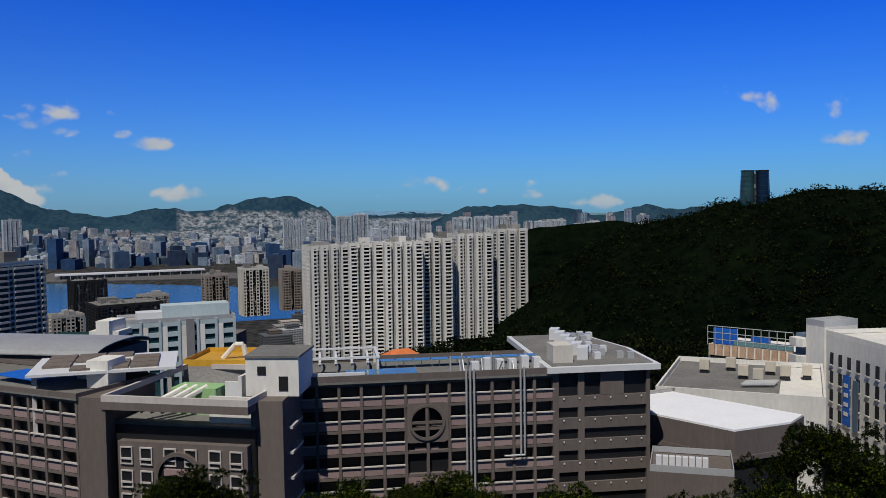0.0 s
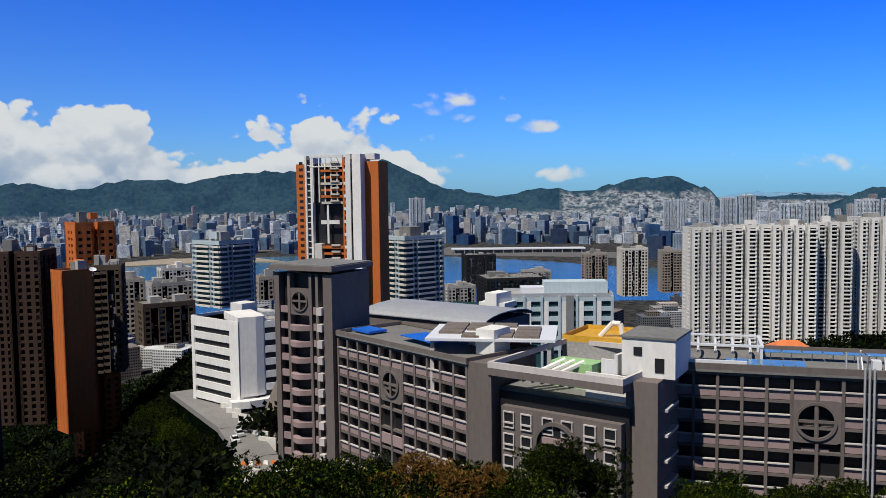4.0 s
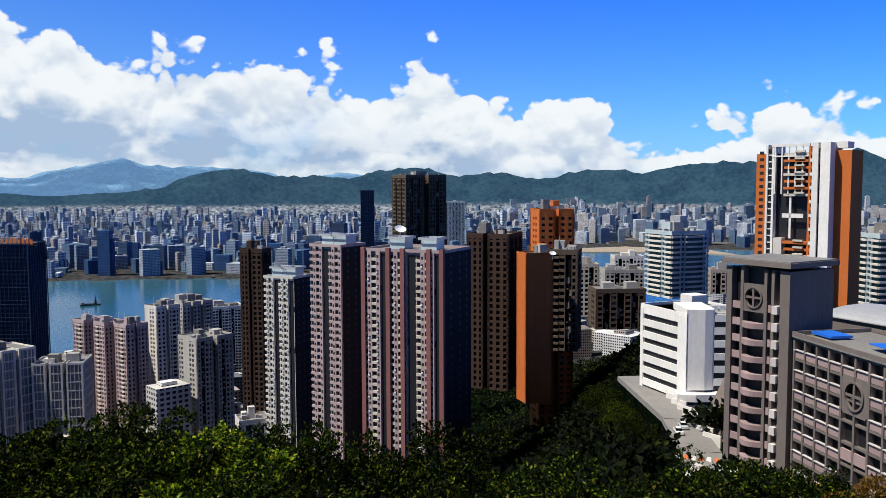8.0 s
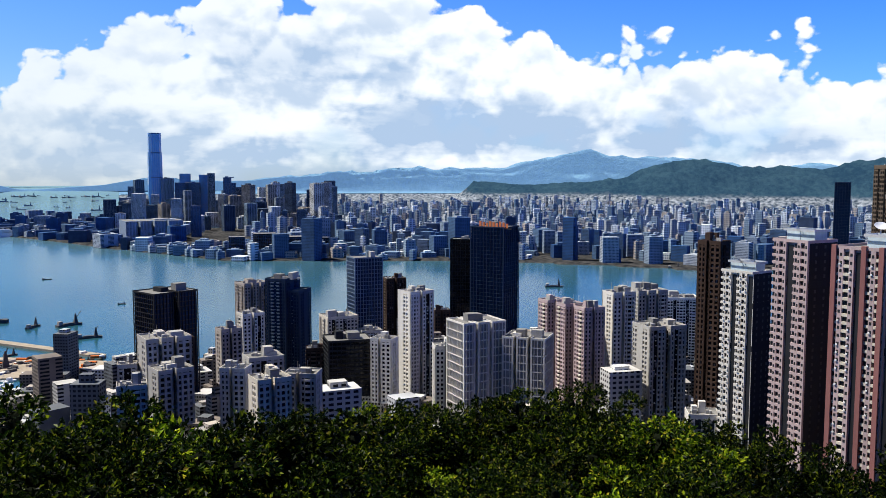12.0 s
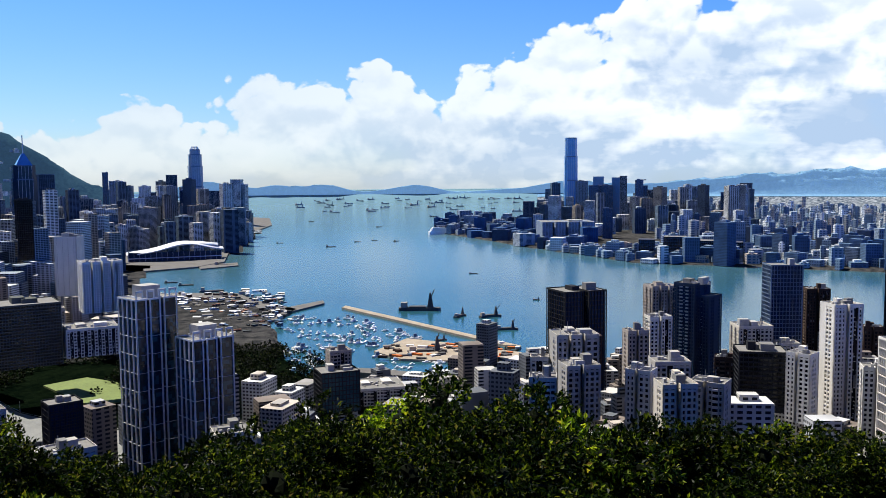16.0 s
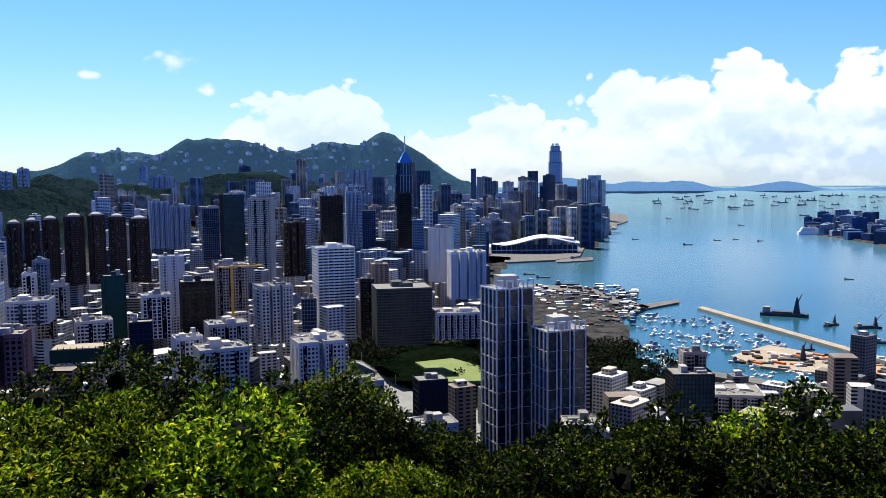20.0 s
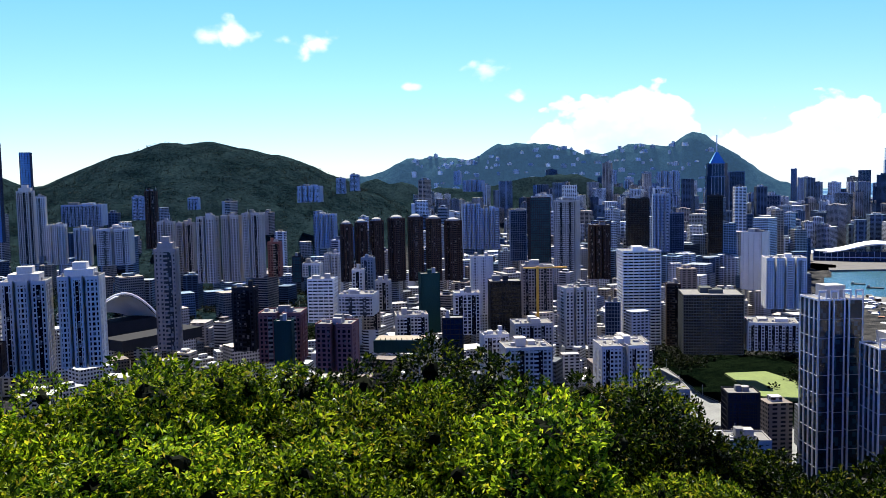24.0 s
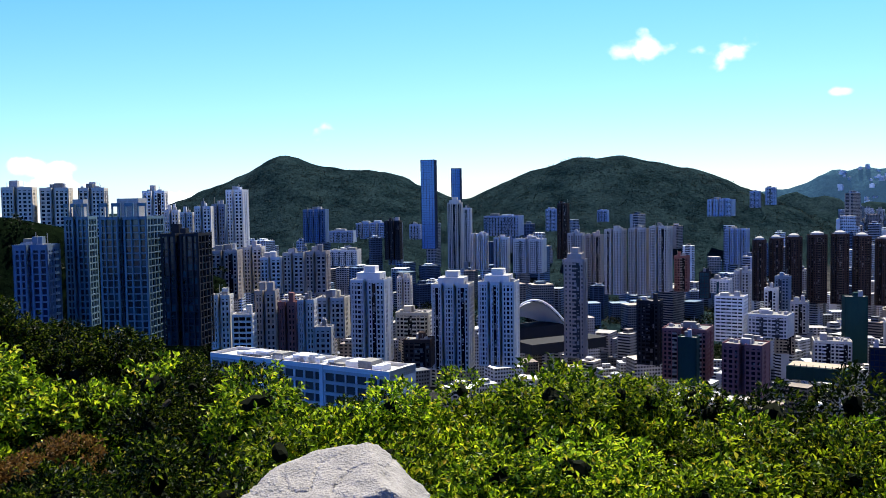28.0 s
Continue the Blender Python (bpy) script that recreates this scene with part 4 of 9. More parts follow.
part("window", Geo().box(0.2, 1.4, 2.9, 3.1, 36.2, 37.4), SHADE, pier)
part("window", Geo().box(3.2, 4.5, 2.9, 3.1, 34.0, 36.0), SHADE, pier)
for k in range(8):
    part("ledge", Geo().box(n, n + 0.9, 2, 8, 4 + k * 3.55, 4.4 + k * 3.55), W_SILL, pier)

# middle block: deep frame, tall window columns, a big round window, a sunken roof court
mid, n = wing("school_hall", "taupe school hall block with columns of windows and a round window", (-47.5, 118.0), (-26.4, 113.5), 170.0, "school blocks")
H2 = 32.6
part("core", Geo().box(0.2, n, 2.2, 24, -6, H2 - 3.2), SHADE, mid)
part("roof_beam", Geo().box(0, n + 0.2, -0.2, 2.4, H2 - 0.6, H2 + 0.5), W_SCHOOL, mid)
part("front_wall", Geo().box(1.6, n - 0.6, 1.0, 2.3, -6, H2 - 5.2), W_SCHOOL, mid)
part("side_post", Geo().box(0, 0.5, 0, 2.2, -6, H2 - 0.6), W_SCHOOL, mid)
for k, x in enumerate((3.0, 6.0, 9.6, 12.7, 16.3, 19.4)):
    for j in range(4):
        z = H2 - 8.4 - j * 3.3
        if k in (2, 3) and j > 0:
            continue
        part("window_frame", rim(0, 1.9, 0, 2.5, 0, 0.25, 0.18), W_SILL, mid).matrix_basis = Matrix.Translation((x - 0.95, 1.0, z)) @ Matrix.Rotation(radians(90), 4, "X")
        part("window", Geo().box(x - 0.8, x + 0.8, 0.92, 1.02, z + 0.15, z + 2.35), SHADE, mid)
        part("sill", Geo().box(x - 0.95, x + 0.95, 0.7, 1.0, z + 0.7, z + 0.95), W_SILL, mid)
# Flat near-black disc drawn as the shade of a round hollow.
part("round_recess", Geo().prism([(11.0 + 3.1 * math.cos(0.175 * k), 18.9 + 3.1 * math.sin(0.175 * k)) for k in range(36)], 0.0, 0.12), SHADE, mid).matrix_basis = Matrix.Translation((0, 0.98, 3.8)) @ Matrix.Rotation(radians(90), 4, "X")
g = Geo()
for k in range(40):
    a0 = 2 * math.pi * k / 40
    for r, q in ((3.6, 0.4), (3.05, 0.4), (3.05, 1.0), (3.6, 1.0)):
        g.v.append((11.0 + r * math.cos(a0), q, 22.7 + r * math.sin(a0)))
for k in range(40):
    for c in range(4):
        p, q = 4 * k, 4 * ((k + 1) % 40)
        g.f.append((p + c, p + (c + 1) % 4, q + (c + 1) % 4, q + c))
part("round_window", g, W_SCHOOL, mid)
part("awning", Geo().prism([(8.8, 0.5), (13.2, 0.5), (13.0, 1.0), (9.0, 1.0)], 23.0, 23.9), W_PANEL, mid)
part("court_rim", rim(0, n + 0.2, -0.2, 24, H2 + 0.5, 0.9, 0.5), W_SILL, mid)
part("court_floor", Geo().box(0.4, n, 2.4, 23.6, H2 - 3.2, H2 - 2.9), ROOFING, mid)
part("planter", Geo().box(6, 13, 8, 12, H2 - 2.9, H2 + 0.9), GREEN_PAINT, mid, "pale green planter")
for k in range(3):
    part("slide", Geo().rod((4 + k * 1.6, 3.0, H2 - 1.4), (8 + k * 1.6, 9.0, H2 + 1.0), 0.4, 6), W_WHITE, mid, "white curved tube")
part("court_wall", Geo().box(13.5, 20, 10, 10.4, H2 - 3, H2 + 1.6), W_WHITE, mid)
part("court_wall", Geo().box(14, 20.4, 4, 4.4, H2 - 3, H2 + 0.8), W_WHITE, mid)
part("stair_gable", Geo().prism([(18, 5), (18.5, 5), (18.5, 12), (18, 12)], H2 - 2, H2 + 3.5), W_WHITE, mid)
part("blue_mat", Geo().box(14.2, 17.6, 5, 9.2, H2 - 1.2, H2 - 1.0), BLUE_SHEET, mid)

lp, n = wing("stair_tower", "taupe blind stair tower of the school", (-51.6, 119.4), (-47.7, 118.8), 170.0, "school blocks")
part("shaft", Geo().box(0, n, 0, 14, -6, 33.4), W_SCHOOL, lp)
part("roof_box", Geo().box(-2.0, 1.4, 6, 11, 33.4, 37.4), W_WHITE, lp, "white stair head")

# left wing
lw, n = wing("school_wing", "taupe school wing with pink parapets and a round window", (-84.1, 134.6), (-51.5, 119.3), 172.0, "school blocks")
H3 = 31.0
front(lw, 0, n, H3, 3.5, 11, lambda i, j: i in (4, 5) and j > 0, deep=15)
part("back_panel", Geo().box(13.4, 19.4, 0.9, 1.15, 0, H3 - 3.3), SHADE, lw)
ring_panel(lw, 16.4, 24.6, 2.2, 3.0, 3.1, 3.0)
ring_window(lw, 16.4, 24.6, 2.35)
part("lower_panel", Geo().box(13.4, 19.4, 0.05, 0.4, 14.0, 15.8), W_PANEL, lw)
part("roof_slab", Geo().box(-0.2, n + 0.2, -0.3, 15.2, H3, H3 + 0.3), ROOFING, lw)
part("parapet", rim(-0.2, n + 0.2, -0.3, 15.2, H3 + 0.3, 0.7, 0.3), W_SCHOOL, lw)
part("blue_tarpaulin", Geo().prism([(14, 4), (24, 3), (25, 8), (15, 9)], H3 + 1.2, H3 + 1.35), BLUE_SHEET, lw, "bright blue roof sheet")
part("blue_tarpaulin", Geo().box(0.5, 6, 3, 7, H3 + 0.6, H3 + 1.0), BLUE_SHEET, lw, "bright blue roof sheet")
for k in range(7):
    part("air_unit", Geo().box(25 + k * 0.9, 25.7 + k * 0.9, 10, 10.8, H3 + 0.3, H3 + 1.5), WHITE_SHEET, lw)
for k in range(4):
    part("planter_box", Geo().box(15 + k * 4.6, 18.4 + k * 4.6, -1.6, -0.2, 1.2, 2.6), W_SILL, lw)

hallroof, n = wing("sports_hall", "school hall with a curved grey metal roof", (-92.0, 158.0), (-62.0, 152.0), 190.0)
g = Geo()
for up in (13.4, 13.6):
    for k in range(9):
        a = math.pi * k / 8
        g.v += [(x, 9 - 9.2 * math.cos(a), up + 1.6 * math.sin(a)) for x in (-0.3, n + 0.3)]
for k in range(8):
    i = 2 * k
    g.f += [(18 + i, 19 + i, 21 + i, 20 + i), (i, i + 2, i + 3, i + 1), (i, 18 + i, 20 + i, i + 2), (i + 1, i + 3, 21 + i, 19 + i)]
g.f += [(0, 1, 19, 18), (16, 34, 35, 17)]
part("curved_roof", g, mat("grey_metal_roof", (0.30, 0.31, 0.33), rough=0.6, vary=0.15, size=6), hallroof)
part("body", Geo().box(0.3, n - 0.3, 0.3, 17.7, -12, 13.4), W_SCHOOL, hallroof)

# roof garden canopy behind the left wing
per, n = wing("roof_canopy", "flat white canopy frame with dark plants on top", (-57.0, 122.5), (-41.0, 127.0), 200.0)
part("canopy_slab", Geo().box(-3, n + 1, 0.5, 15, 5.6, 6.0), WHITE_SHEET, per)
for k in range(16):
    x, y = (k % 4) * 4.2 - 1.5, (k // 4) * 3.4 + 1.6
    if (k * 7) % 5:
        part("planting_bed", Geo().box(x, x + 3.9, y, y + 3.1, 6.0, 6.35), BARE_EARTH, per, "dark planting bed")
for x in (-2, n):
    for y in (1.5, 14):
        part("canopy_post", Geo().box(x - 0.3, x + 0.3, y - 0.3, y + 0.3, -3, 5.6), W_SILL, per)
plant, n = wing("plant_deck", "concrete roof deck with yellow machinery and a bent duct", (-43.0, 140.5), (-27.0, 139.0), 188.0)
part("deck_wall", Geo().box(0, n, 0, 12, -8, 15.6), CONCRETE, plant)
part("yellow_floor", Geo().box(0.4, n - 0.4, 0.4, 11.6, 15.6, 16.0), YELLOW, plant)
part("guard_rail", rim(0, n, 0, 12, 15.6, 1.1, 0.12), YELLOW, plant)
part("bent_duct", Geo().rod((5, 5, 16), (7.2, 5, 18.4), 0.45, 8).rod((7.2, 5, 18.4), (8.6, 5, 18.4), 0.45, 8).rod((8.6, 5, 18.4), (9.0, 5, 16), 0.45, 8), W_WHITE, plant)

# corner tower with curved balconies
tw, n = wing("school_tower", "tall taupe school tower with curved balconies and a round window", (-97.9, 134.7), (-84.4, 133.6), 178.0, "school blocks")
H4 = 214.2 - 178.0
part("core", Geo().box(0.6, n - 0.4, 1.4, 11.8, -4, H4), SHADE, tw)
part("side_wall", Geo().box(n - 0.5, n, 2.6, 12.0, -8, H4), W_SCHOOL, tw)
part("corner_pier", Geo().box(n - 2.0, n, 0, 2.6, -8, H4), W_SCHOOL, tw)
part("corner_pier", Geo().box(0, 1.2, 0, 2.0, -4, H4), W_SCHOOL, tw)
part("roof_slab", Geo().box(-0.6, n + 0.6, -0.7, 12.7, H4 + 0.6, H4 + 1.5), W_SCHOOL, tw)
part("roof_deck", Geo().box(-0.3, n + 0.3, -0.4, 12.4, H4 + 1.5, H4 + 1.7), ROOFING, tw)
for x in (3.2, 8.3, 9.8):
    part("column", Geo().box(x, x + 0.6, 0, 1.6, -4, H4), W_SCHOOL, tw)
ring_panel(tw, 6.0, H4 - 5.2, 1.75, 2.6, 2.6, 2.4, 0.1)
ring_window(tw, 6.0, H4 - 5.2, 1.95, -0.15)
for j in range(10):
    z = 1.2 + j * 3.05
    if z < H4 - 8:
        g = Geo()
        arc = [(3.6 + 4.9 * k / 8, -1.5 * math.sin(math.pi * k / 8)) for k in range(9)]
        g.prism(arc + [(8.5, 0.5), (3.6, 0.5)], z, z + 0.95)
        part("curved_balcony", g, W_PANEL, tw)
    part("parapet_panel", Geo().box(1.2, 3.4, 0.3, 0.6, z, z + 1.3), W_PANEL, tw)
    part("parapet_panel", Geo().box(8.9, 9.8, 0.3, 0.6, z, z + 1.3), W_PANEL, tw)
    part("bay_slab", Geo().box(10.4, n - 2.0, -0.6, 1.4, z, z + 1.4), W_SILL, tw)
part("white_skirt", Geo().box(0.0, n + 6, -0.9, -0.3, -4.2, -1.0), W_WHITE, tw, "white rendered skirt wall")
for x in (2, 7, 12, 17):
    part("stilt", Geo().rod((x, 1.0, -12), (x, 1.0, -3.9), 0.5, 8), W_WHITE, tw)
for k in range(14):
    part("stair_step", Geo().box(-6.5 - 0.1 * k, -4.3 - 0.1 * k, -k * 0.75 - 1, -k * 0.75, -3.5 - k * 0.62, -2.7 - k * 0.62), W_SILL, tw)
part("stair_wall", Geo().prism([(-6.9, 0), (-6.5, 0), (-8.0, -11), (-8.4, -11)], -12.5, -9.9, [(-6.9, 0), (-6.5, 0), (-8.0, -11), (-8.4, -11)]), W_WHITE, tw)


# ---------- other houses on the near slope ----------

wb, n = wing("office_block", "white angular institute block with long dark window bands", (-182.8, 208.1), (-159.6, 201.5), 160.0)
h = 190.2 - 160.0
part("core", Geo().box(0.4, n - 0.4, 0.5, 22, -8, h), SHADE, wb)
for j in range(9):
    z = h - 1.9 - j * 3.75
    part("floor_band", Geo().box(0, n, 0, 22.4, z, z + 2.15), W_WHITE, wb)
for x in (0.0, n - 4.4):
    part("end_wall", Geo().box(x, x + (1.6 if x == 0 else 4.4), -0.06, 22.3, -8 if x == 0 else 6, h + 0.2), W_WHITE, wb)
part("parapet", rim(0, n, 0, 22.4, h + 0.2, 1.0, 0.35), W_WHITE, wb)
part("roof_deck", Geo().box(0.3, n - 0.3, 0.3, 22, h + 0.05, h + 0.25), ROOFING, wb)
part("teal_ground_floor", Geo().box(0.6, n - 3, 0.2, 1.0, -6, -2.6), G_TEAL, wb)
part("roof_box", Geo().box(1, 7, 14, 20, h, h + 3.6), W_WHITE, wb)
wc, m = wing("office_block", "white institute wing with rounded balconies and a plain white shaft", (-159.6, 201.5), (-149.3, 215.3), 160.0)
part("core", Geo().box(6, m, 1.0, 20, -8, h + 0.6), SHADE, wc)
part("shaft", Geo().prism([(0, 0.2), (5.2, -0.3), (7.6, 0.1), (8.4, 1.2), (8.4, 16), (0, 16)], 9, h + 2.4), W_WHITE, wc)
for j in range(8):
    z = h - 1.2 - j * 3.75
    part("balcony_band", Geo().prism([(8, 0.2), (m - 1.5, 0.2), (m, 1.6), (m, 18), (8, 18)], z, z + 2.0), W_WHITE, wc)
for j in range(2):
    part("curved_walkway", Geo().prism([(-3, -2.2), (2, -3.2), (9, -2.4), (m + 6, 1.0), (m + 6, 3.5), (8, 1.0), (-3, 1.0)], 6.2 - j * 4, 8.3 - j * 4), W_WHITE, wc)
part("roof_deck", Geo().box(8, m, 1, 18, h + 0.8, h + 1.2), ROOF_PALE, wc)
for k in range(6):
    part("roof_unit", Geo().box(9 + k * 2.2, 10.6 + k * 2.2, 6, 8, h + 1.2, h + 2.6), STEEL, wc)
for x in (4, 12):
    part("stilt", Geo().rod((x, 0.5, -10), (x, 0.5, 3), 0.6, 8), W_WHITE, wc)


ot, n = wing("tower_block", "tall orange and white tower with an open framed middle", (-244.3, 356.3), (-212.9, 362.0), 120.0)
h = 245.8 - 120.0
part("core", Geo().box(0.5, n - 0.5, 3.0, 19, -6, h - 4), SHADE, ot)
part("orange_flank", Geo().box(0, n * 0.16, 0.6, 19, -6, h - 4), W_ORANGE, ot)
part("orange_flank", Geo().box(n + 0.0, n + 9.0, 5.5, 20, -6, h - 3), W_ORANGE, ot)
part("white_pier", Geo().box(n * 0.155, n * 0.185, -0.4, 12, -6, h), W_WHITE, ot)
part("white_pier", Geo().box(n * 0.245, n * 0.275, -0.4, 12, -6, h), W_WHITE, ot)
part("dark_strip", Geo().box(n * 0.185, n * 0.245, 0.3, 10, -6, h - 2), SHADE, ot)
part("white_shaft", Geo().box(n * 0.30, n * 0.42, -1.2, 6, -6, h * 0.66), W_PALE, ot)
part("white_pier", Geo().box(n * 0.77, n * 0.80, -0.6, 12, -6, h - 1), W_ORANGE, ot)
part("white_pier", Geo().box(n * 0.82, n * 0.90, -0.8, 14, -6, h + 0.5), W_WHITE, ot)
part("white_pier", Geo().box(n * 0.93, n + 2.0, -0.6, 14, -6, h + 0.5), W_WHITE, ot)
part("dark_strip", Geo().box(n * 0.895, n * 0.935, 0.2, 10, -6, h - 2), G_DARK, ot)
nf = int(h / 3.1)
for j in range(nf):
    z = j * 3.1
    q = j / nf
    if not 0.66 < q < 0.82:
        part("balcony_slab", Geo().box(n * 0.42, n * 0.77, -0.2 if j % 2 else -0.9, 5, z, z + 1.15), W_ORANGE if j % 3 else W_CREAM, ot)
        part("balcony_rail", Geo().box(n * 0.58, n * 0.72, -1.4, -0.1, z + 1.2, z + 2.0), W_CREAM, ot)
    if j % 1 == 0:
        part("window", Geo().box(n * 0.05, n * 0.11, 0.45, 0.7, z + 0.8, z + 2.0), SHADE, ot)
        part("window_block", Geo().box(n * 0.19, n * 0.24, 0.0, 0.4, z, z + 0.5), W_WHITE, ot)
        part("orange_block", Geo().box(n * 0.79, n * 0.825, -0.75, 0.5, z, z + 1.4), W_ORANGE if j % 2 else W_WHITE, ot)
for k in range(5):
    x = n * (0.28 + 0.098 * k)
    part("crown_post", Geo().box(x, x + 0.5, -0.4, 0.4, h * 0.82, h + 0.2), W_WHITE, ot)
part("crown_beam", Geo().box(n * 0.24, n * 0.78, -0.5, 0.5, h - 1.0, h + 0.2), W_WHITE, ot)
part("crown_beam", Geo().box(n * 0.24, n * 0.78, -0.5, 0.5, h - 5.6, h - 5.0), W_WHITE, ot)
part("crown_cross", Geo().box(n * 0.5, n * 0.53, 0.2, 0.8, h * 0.66, h * 0.82).box(n * 0.4, n * 0.7, 0.2, 0.8, h * 0.735, h * 0.75), W_WHITE, ot)
part("roof_box", Geo().box(n * 0.8, n + 7, 6, 14, h - 2, h + 0.8), W_WHITE, ot)


es, n = wing("school_block", "pale blue and white school block with grid windows", (-103.4, 273.1), (-70.0, 287.6), 174.0)
h = 18.0
part("core", Geo().box(0.3, n - 0.3, 0.6, 16, -8, h - 0.4), G_TEAL, es)
for j in range(6):
    z = h - 1.3 - j * 3.35
    part("floor_band", Geo().box(0, n, 0, 16.2, z, z + 1.5), W_BLUEWHITE, es)
for k in range(7):
    x = k * (n - 0.8) / 6
    part("pier", Geo().box(x, x + 0.8, -0.5, 0.6, -8, h + 0.6), W_BLUEWHITE, es)
    if k < 6:
        for j in range(5):
            part("wall_panel", Geo().box(x + 0.8, x + 2.7, -0.1, 0.6, h - 4.6 - j * 3.35, h - 1.3 - j * 3.35), W_WHITE, es)
part("scaffold_strip", Geo().box(n * 0.56, n * 0.63, -1.0, -0.5, -6, h + 0.8), W_NET, es, "grey netted scaffold")
part("roof_deck", Geo().box(0, n, 0, 16, h + 0.2, h + 0.4), ROOF_PALE, es)
part("roof_rail", rim(0, n, 0, 16, h + 0.4, 1.1, 0.15), STEEL, es)
part("roof_house", Geo().box(n * 0.38, n * 0.98, 7, 15, h + 0.4, h + 4.6), W_BLUEWHITE, es)
part("roof_house", Geo().box(n * 0.16, n * 0.4, 8, 15, h + 0.4, h + 2.6), WHITE_SHEET, es)
ew, m = wing("school_block", "stepped white and pale blue school wing with curved stair", (-129.4, 270.6), (-100.9, 267.6), 174.0)
part("core", Geo().box(0.5, m - 0.5, 3, 16, -8, 14), G_TEAL, ew)
for j in range(5):
    z = 12.0 - j * 3.35
    part("floor_band", Geo().box(0, m * 0.3, 0.5, 15, z, z + 1.7), W_BLUEWHITE, ew)
    part("floor_band", Geo().box(m * 0.66, m, -1.5, 15, z + 3.5, z + 5.2), W_WHITE, ew)
part("stair_ramp", Geo().prism([(m * 0.3, -3), (m * 0.7, -4.5), (m * 0.72, 1), (m * 0.32, 2)], 4.5, 7.8), W_WHITE, ew)
for k in range(9):
    x = m * (0.34 + 0.04 * k)
    part("ramp_post", Geo().box(x, x + 0.25, -3.6, -3.3, 7.8, 9.3), W_WHITE, ew)
part("stair_tower", Geo().prism([(m * 0.76, -2.5), (m * 0.92, -3), (m * 0.95, 6), (m * 0.78, 6)], -4, 20.5), W_WHITE, ew)
part("roof_garden", Geo().box(1, m * 0.5, 5, 14, 13.8, 14.6), MATS["wall_green_net"], ew, "dark green roof planting")
terrace, q = wing("podium_terrace", "red-brown paved podium terrace before the white block", (-161.1, 288.0), (-127.3, 271.6), 169.2)
part("deck", Geo().box(-6, q + 2, 0, 26, -14, 8), wall("red_paving", 0.30, 0.11, 0.08), terrace)
part("rail", rim(-6, q + 2, 0, 26, 8, 1.1, 0.25), W_PALE, terrace)


hall = tagged(new("sports_hall"), "school sports hall with a white flat roof and chamfered corner", "building")
hall.location = (45, 140, 194.0)
roof = [(x - 45, y - 140) for x, y in [(33.7, 144.1), (44.6, 132.0), (55.1, 136.3), (58.8, 140.8), (42.2, 159.2), (36.7, 156.7)]]
part("white_roof", Geo().prism(roof, -0.3, 0.1), mat("bright_roof_paint", (0.86, 0.87, 0.89), rough=0.6, vary=0.06, size=5), hall)
part("fascia", Geo().prism([(x * 1.015, y * 1.015) for x, y in roof], -4.2, -0.2), W_SCHOOL, hall)
part("ledge", Geo().prism([(x * 1.04, y * 1.04) for x, y in roof], -5.0, -4.2), W_SCHOOL, hall)
# Charcoal puts the shade of the recess under the ledge into the wall.
part("lower_wall", Geo().prism([(x * 0.94, y * 0.94) for x, y in roof], -22, -5.0), W_DARK, hall)
part("side_rim", Geo().prism([roof[0], roof[5], roof[4], (roof[4][0] + 0.6, roof[4][1] + 0.6), (roof[5][0] - 0.5, roof[5][1] + 0.5), (roof[0][0] - 0.6, roof[0][1])], 0.1, 0.7), CONCRETE, hall)
PLACED.append((48, 142, 20))
low, n = wing("terrace_block", "concrete terrace with a row of white air units", (29.7, 124.5), (41.0, 121.3), 181.2)
part("wall", Geo().box(0, n, 0, 10, -8, 9), W_SCHOOL, low)
part("rail", rim(0, n, 0, 10, 9, 1.0, 0.15), STEEL, low)
for k in range(8):
    part("air_unit", Geo().box(0.8 + k * 0.95, 1.6 + k * 0.95, 2.4, 3.4, 9, 10.6), WHITE_SHEET, low)
part("window", Geo().box(1.2, 3.0, -0.06, 0.1, 2, 5), SHADE, low)
part("window", Geo().box(4.4, 7.0, -0.06, 0.1, 2, 5), SHADE, low)


sl, n = wing("school_slab", "white school slab with columns of narrow dark windows", (83.2, 187.4), (87.1, 155.2), 167.9)
h = 32.0
part("wall", Geo().box(0, n, 0, 14, -6, h), W_WHITE, sl)
part("parapet", rim(0, n, 0, 14, h, 1.0, 0.3), W_WHITE, sl)
k = 0
x = 1.8
while x < n - 2:
    for j in range(6):
        part("window", Geo().box(x, x + 1.15, -0.12, 0.06, h - 6.2 - j * 4.0, h - 3.6 - j * 4.0), SHADE, sl)
        part("window_sill", Geo().box(x - 0.1, x + 1.25, -0.3, 0.0, h - 6.5 - j * 4.0, h - 6.22 - j * 4.0), W_PALE, sl)
    x += 3.2
part("banner", Geo().box(7.0, 9.4, -0.34, -0.2, h - 18, h - 7.5), BLUE_SHEET, sl, "blue hanging banner with pale bars")
for k in range(4):
    part("banner_bar", Geo().box(7.5, 8.9, -0.42, -0.35, h - 10.0 - k * 2.0, h - 9.2 - k * 2.0), W_WHITE, sl)
part("banner", Geo().box(10.6, 12.4, -0.34, -0.2, h - 18.6, h - 8), W_SLATE, sl, "grey-blue hanging banner")
st, n2 = wing("stair_tower", "white stair tower with curved balconies", (79.8, 196.4), (83.2, 187.4), 167.9)
part("shaft", Geo().box(n2 * 0.45, n2, -0.5, 9, -6, 33.5), W_WHITE, st)
part("core", Geo().box(0, n2 * 0.45, 0.6, 9, -6, 31), W_SLATE, st)
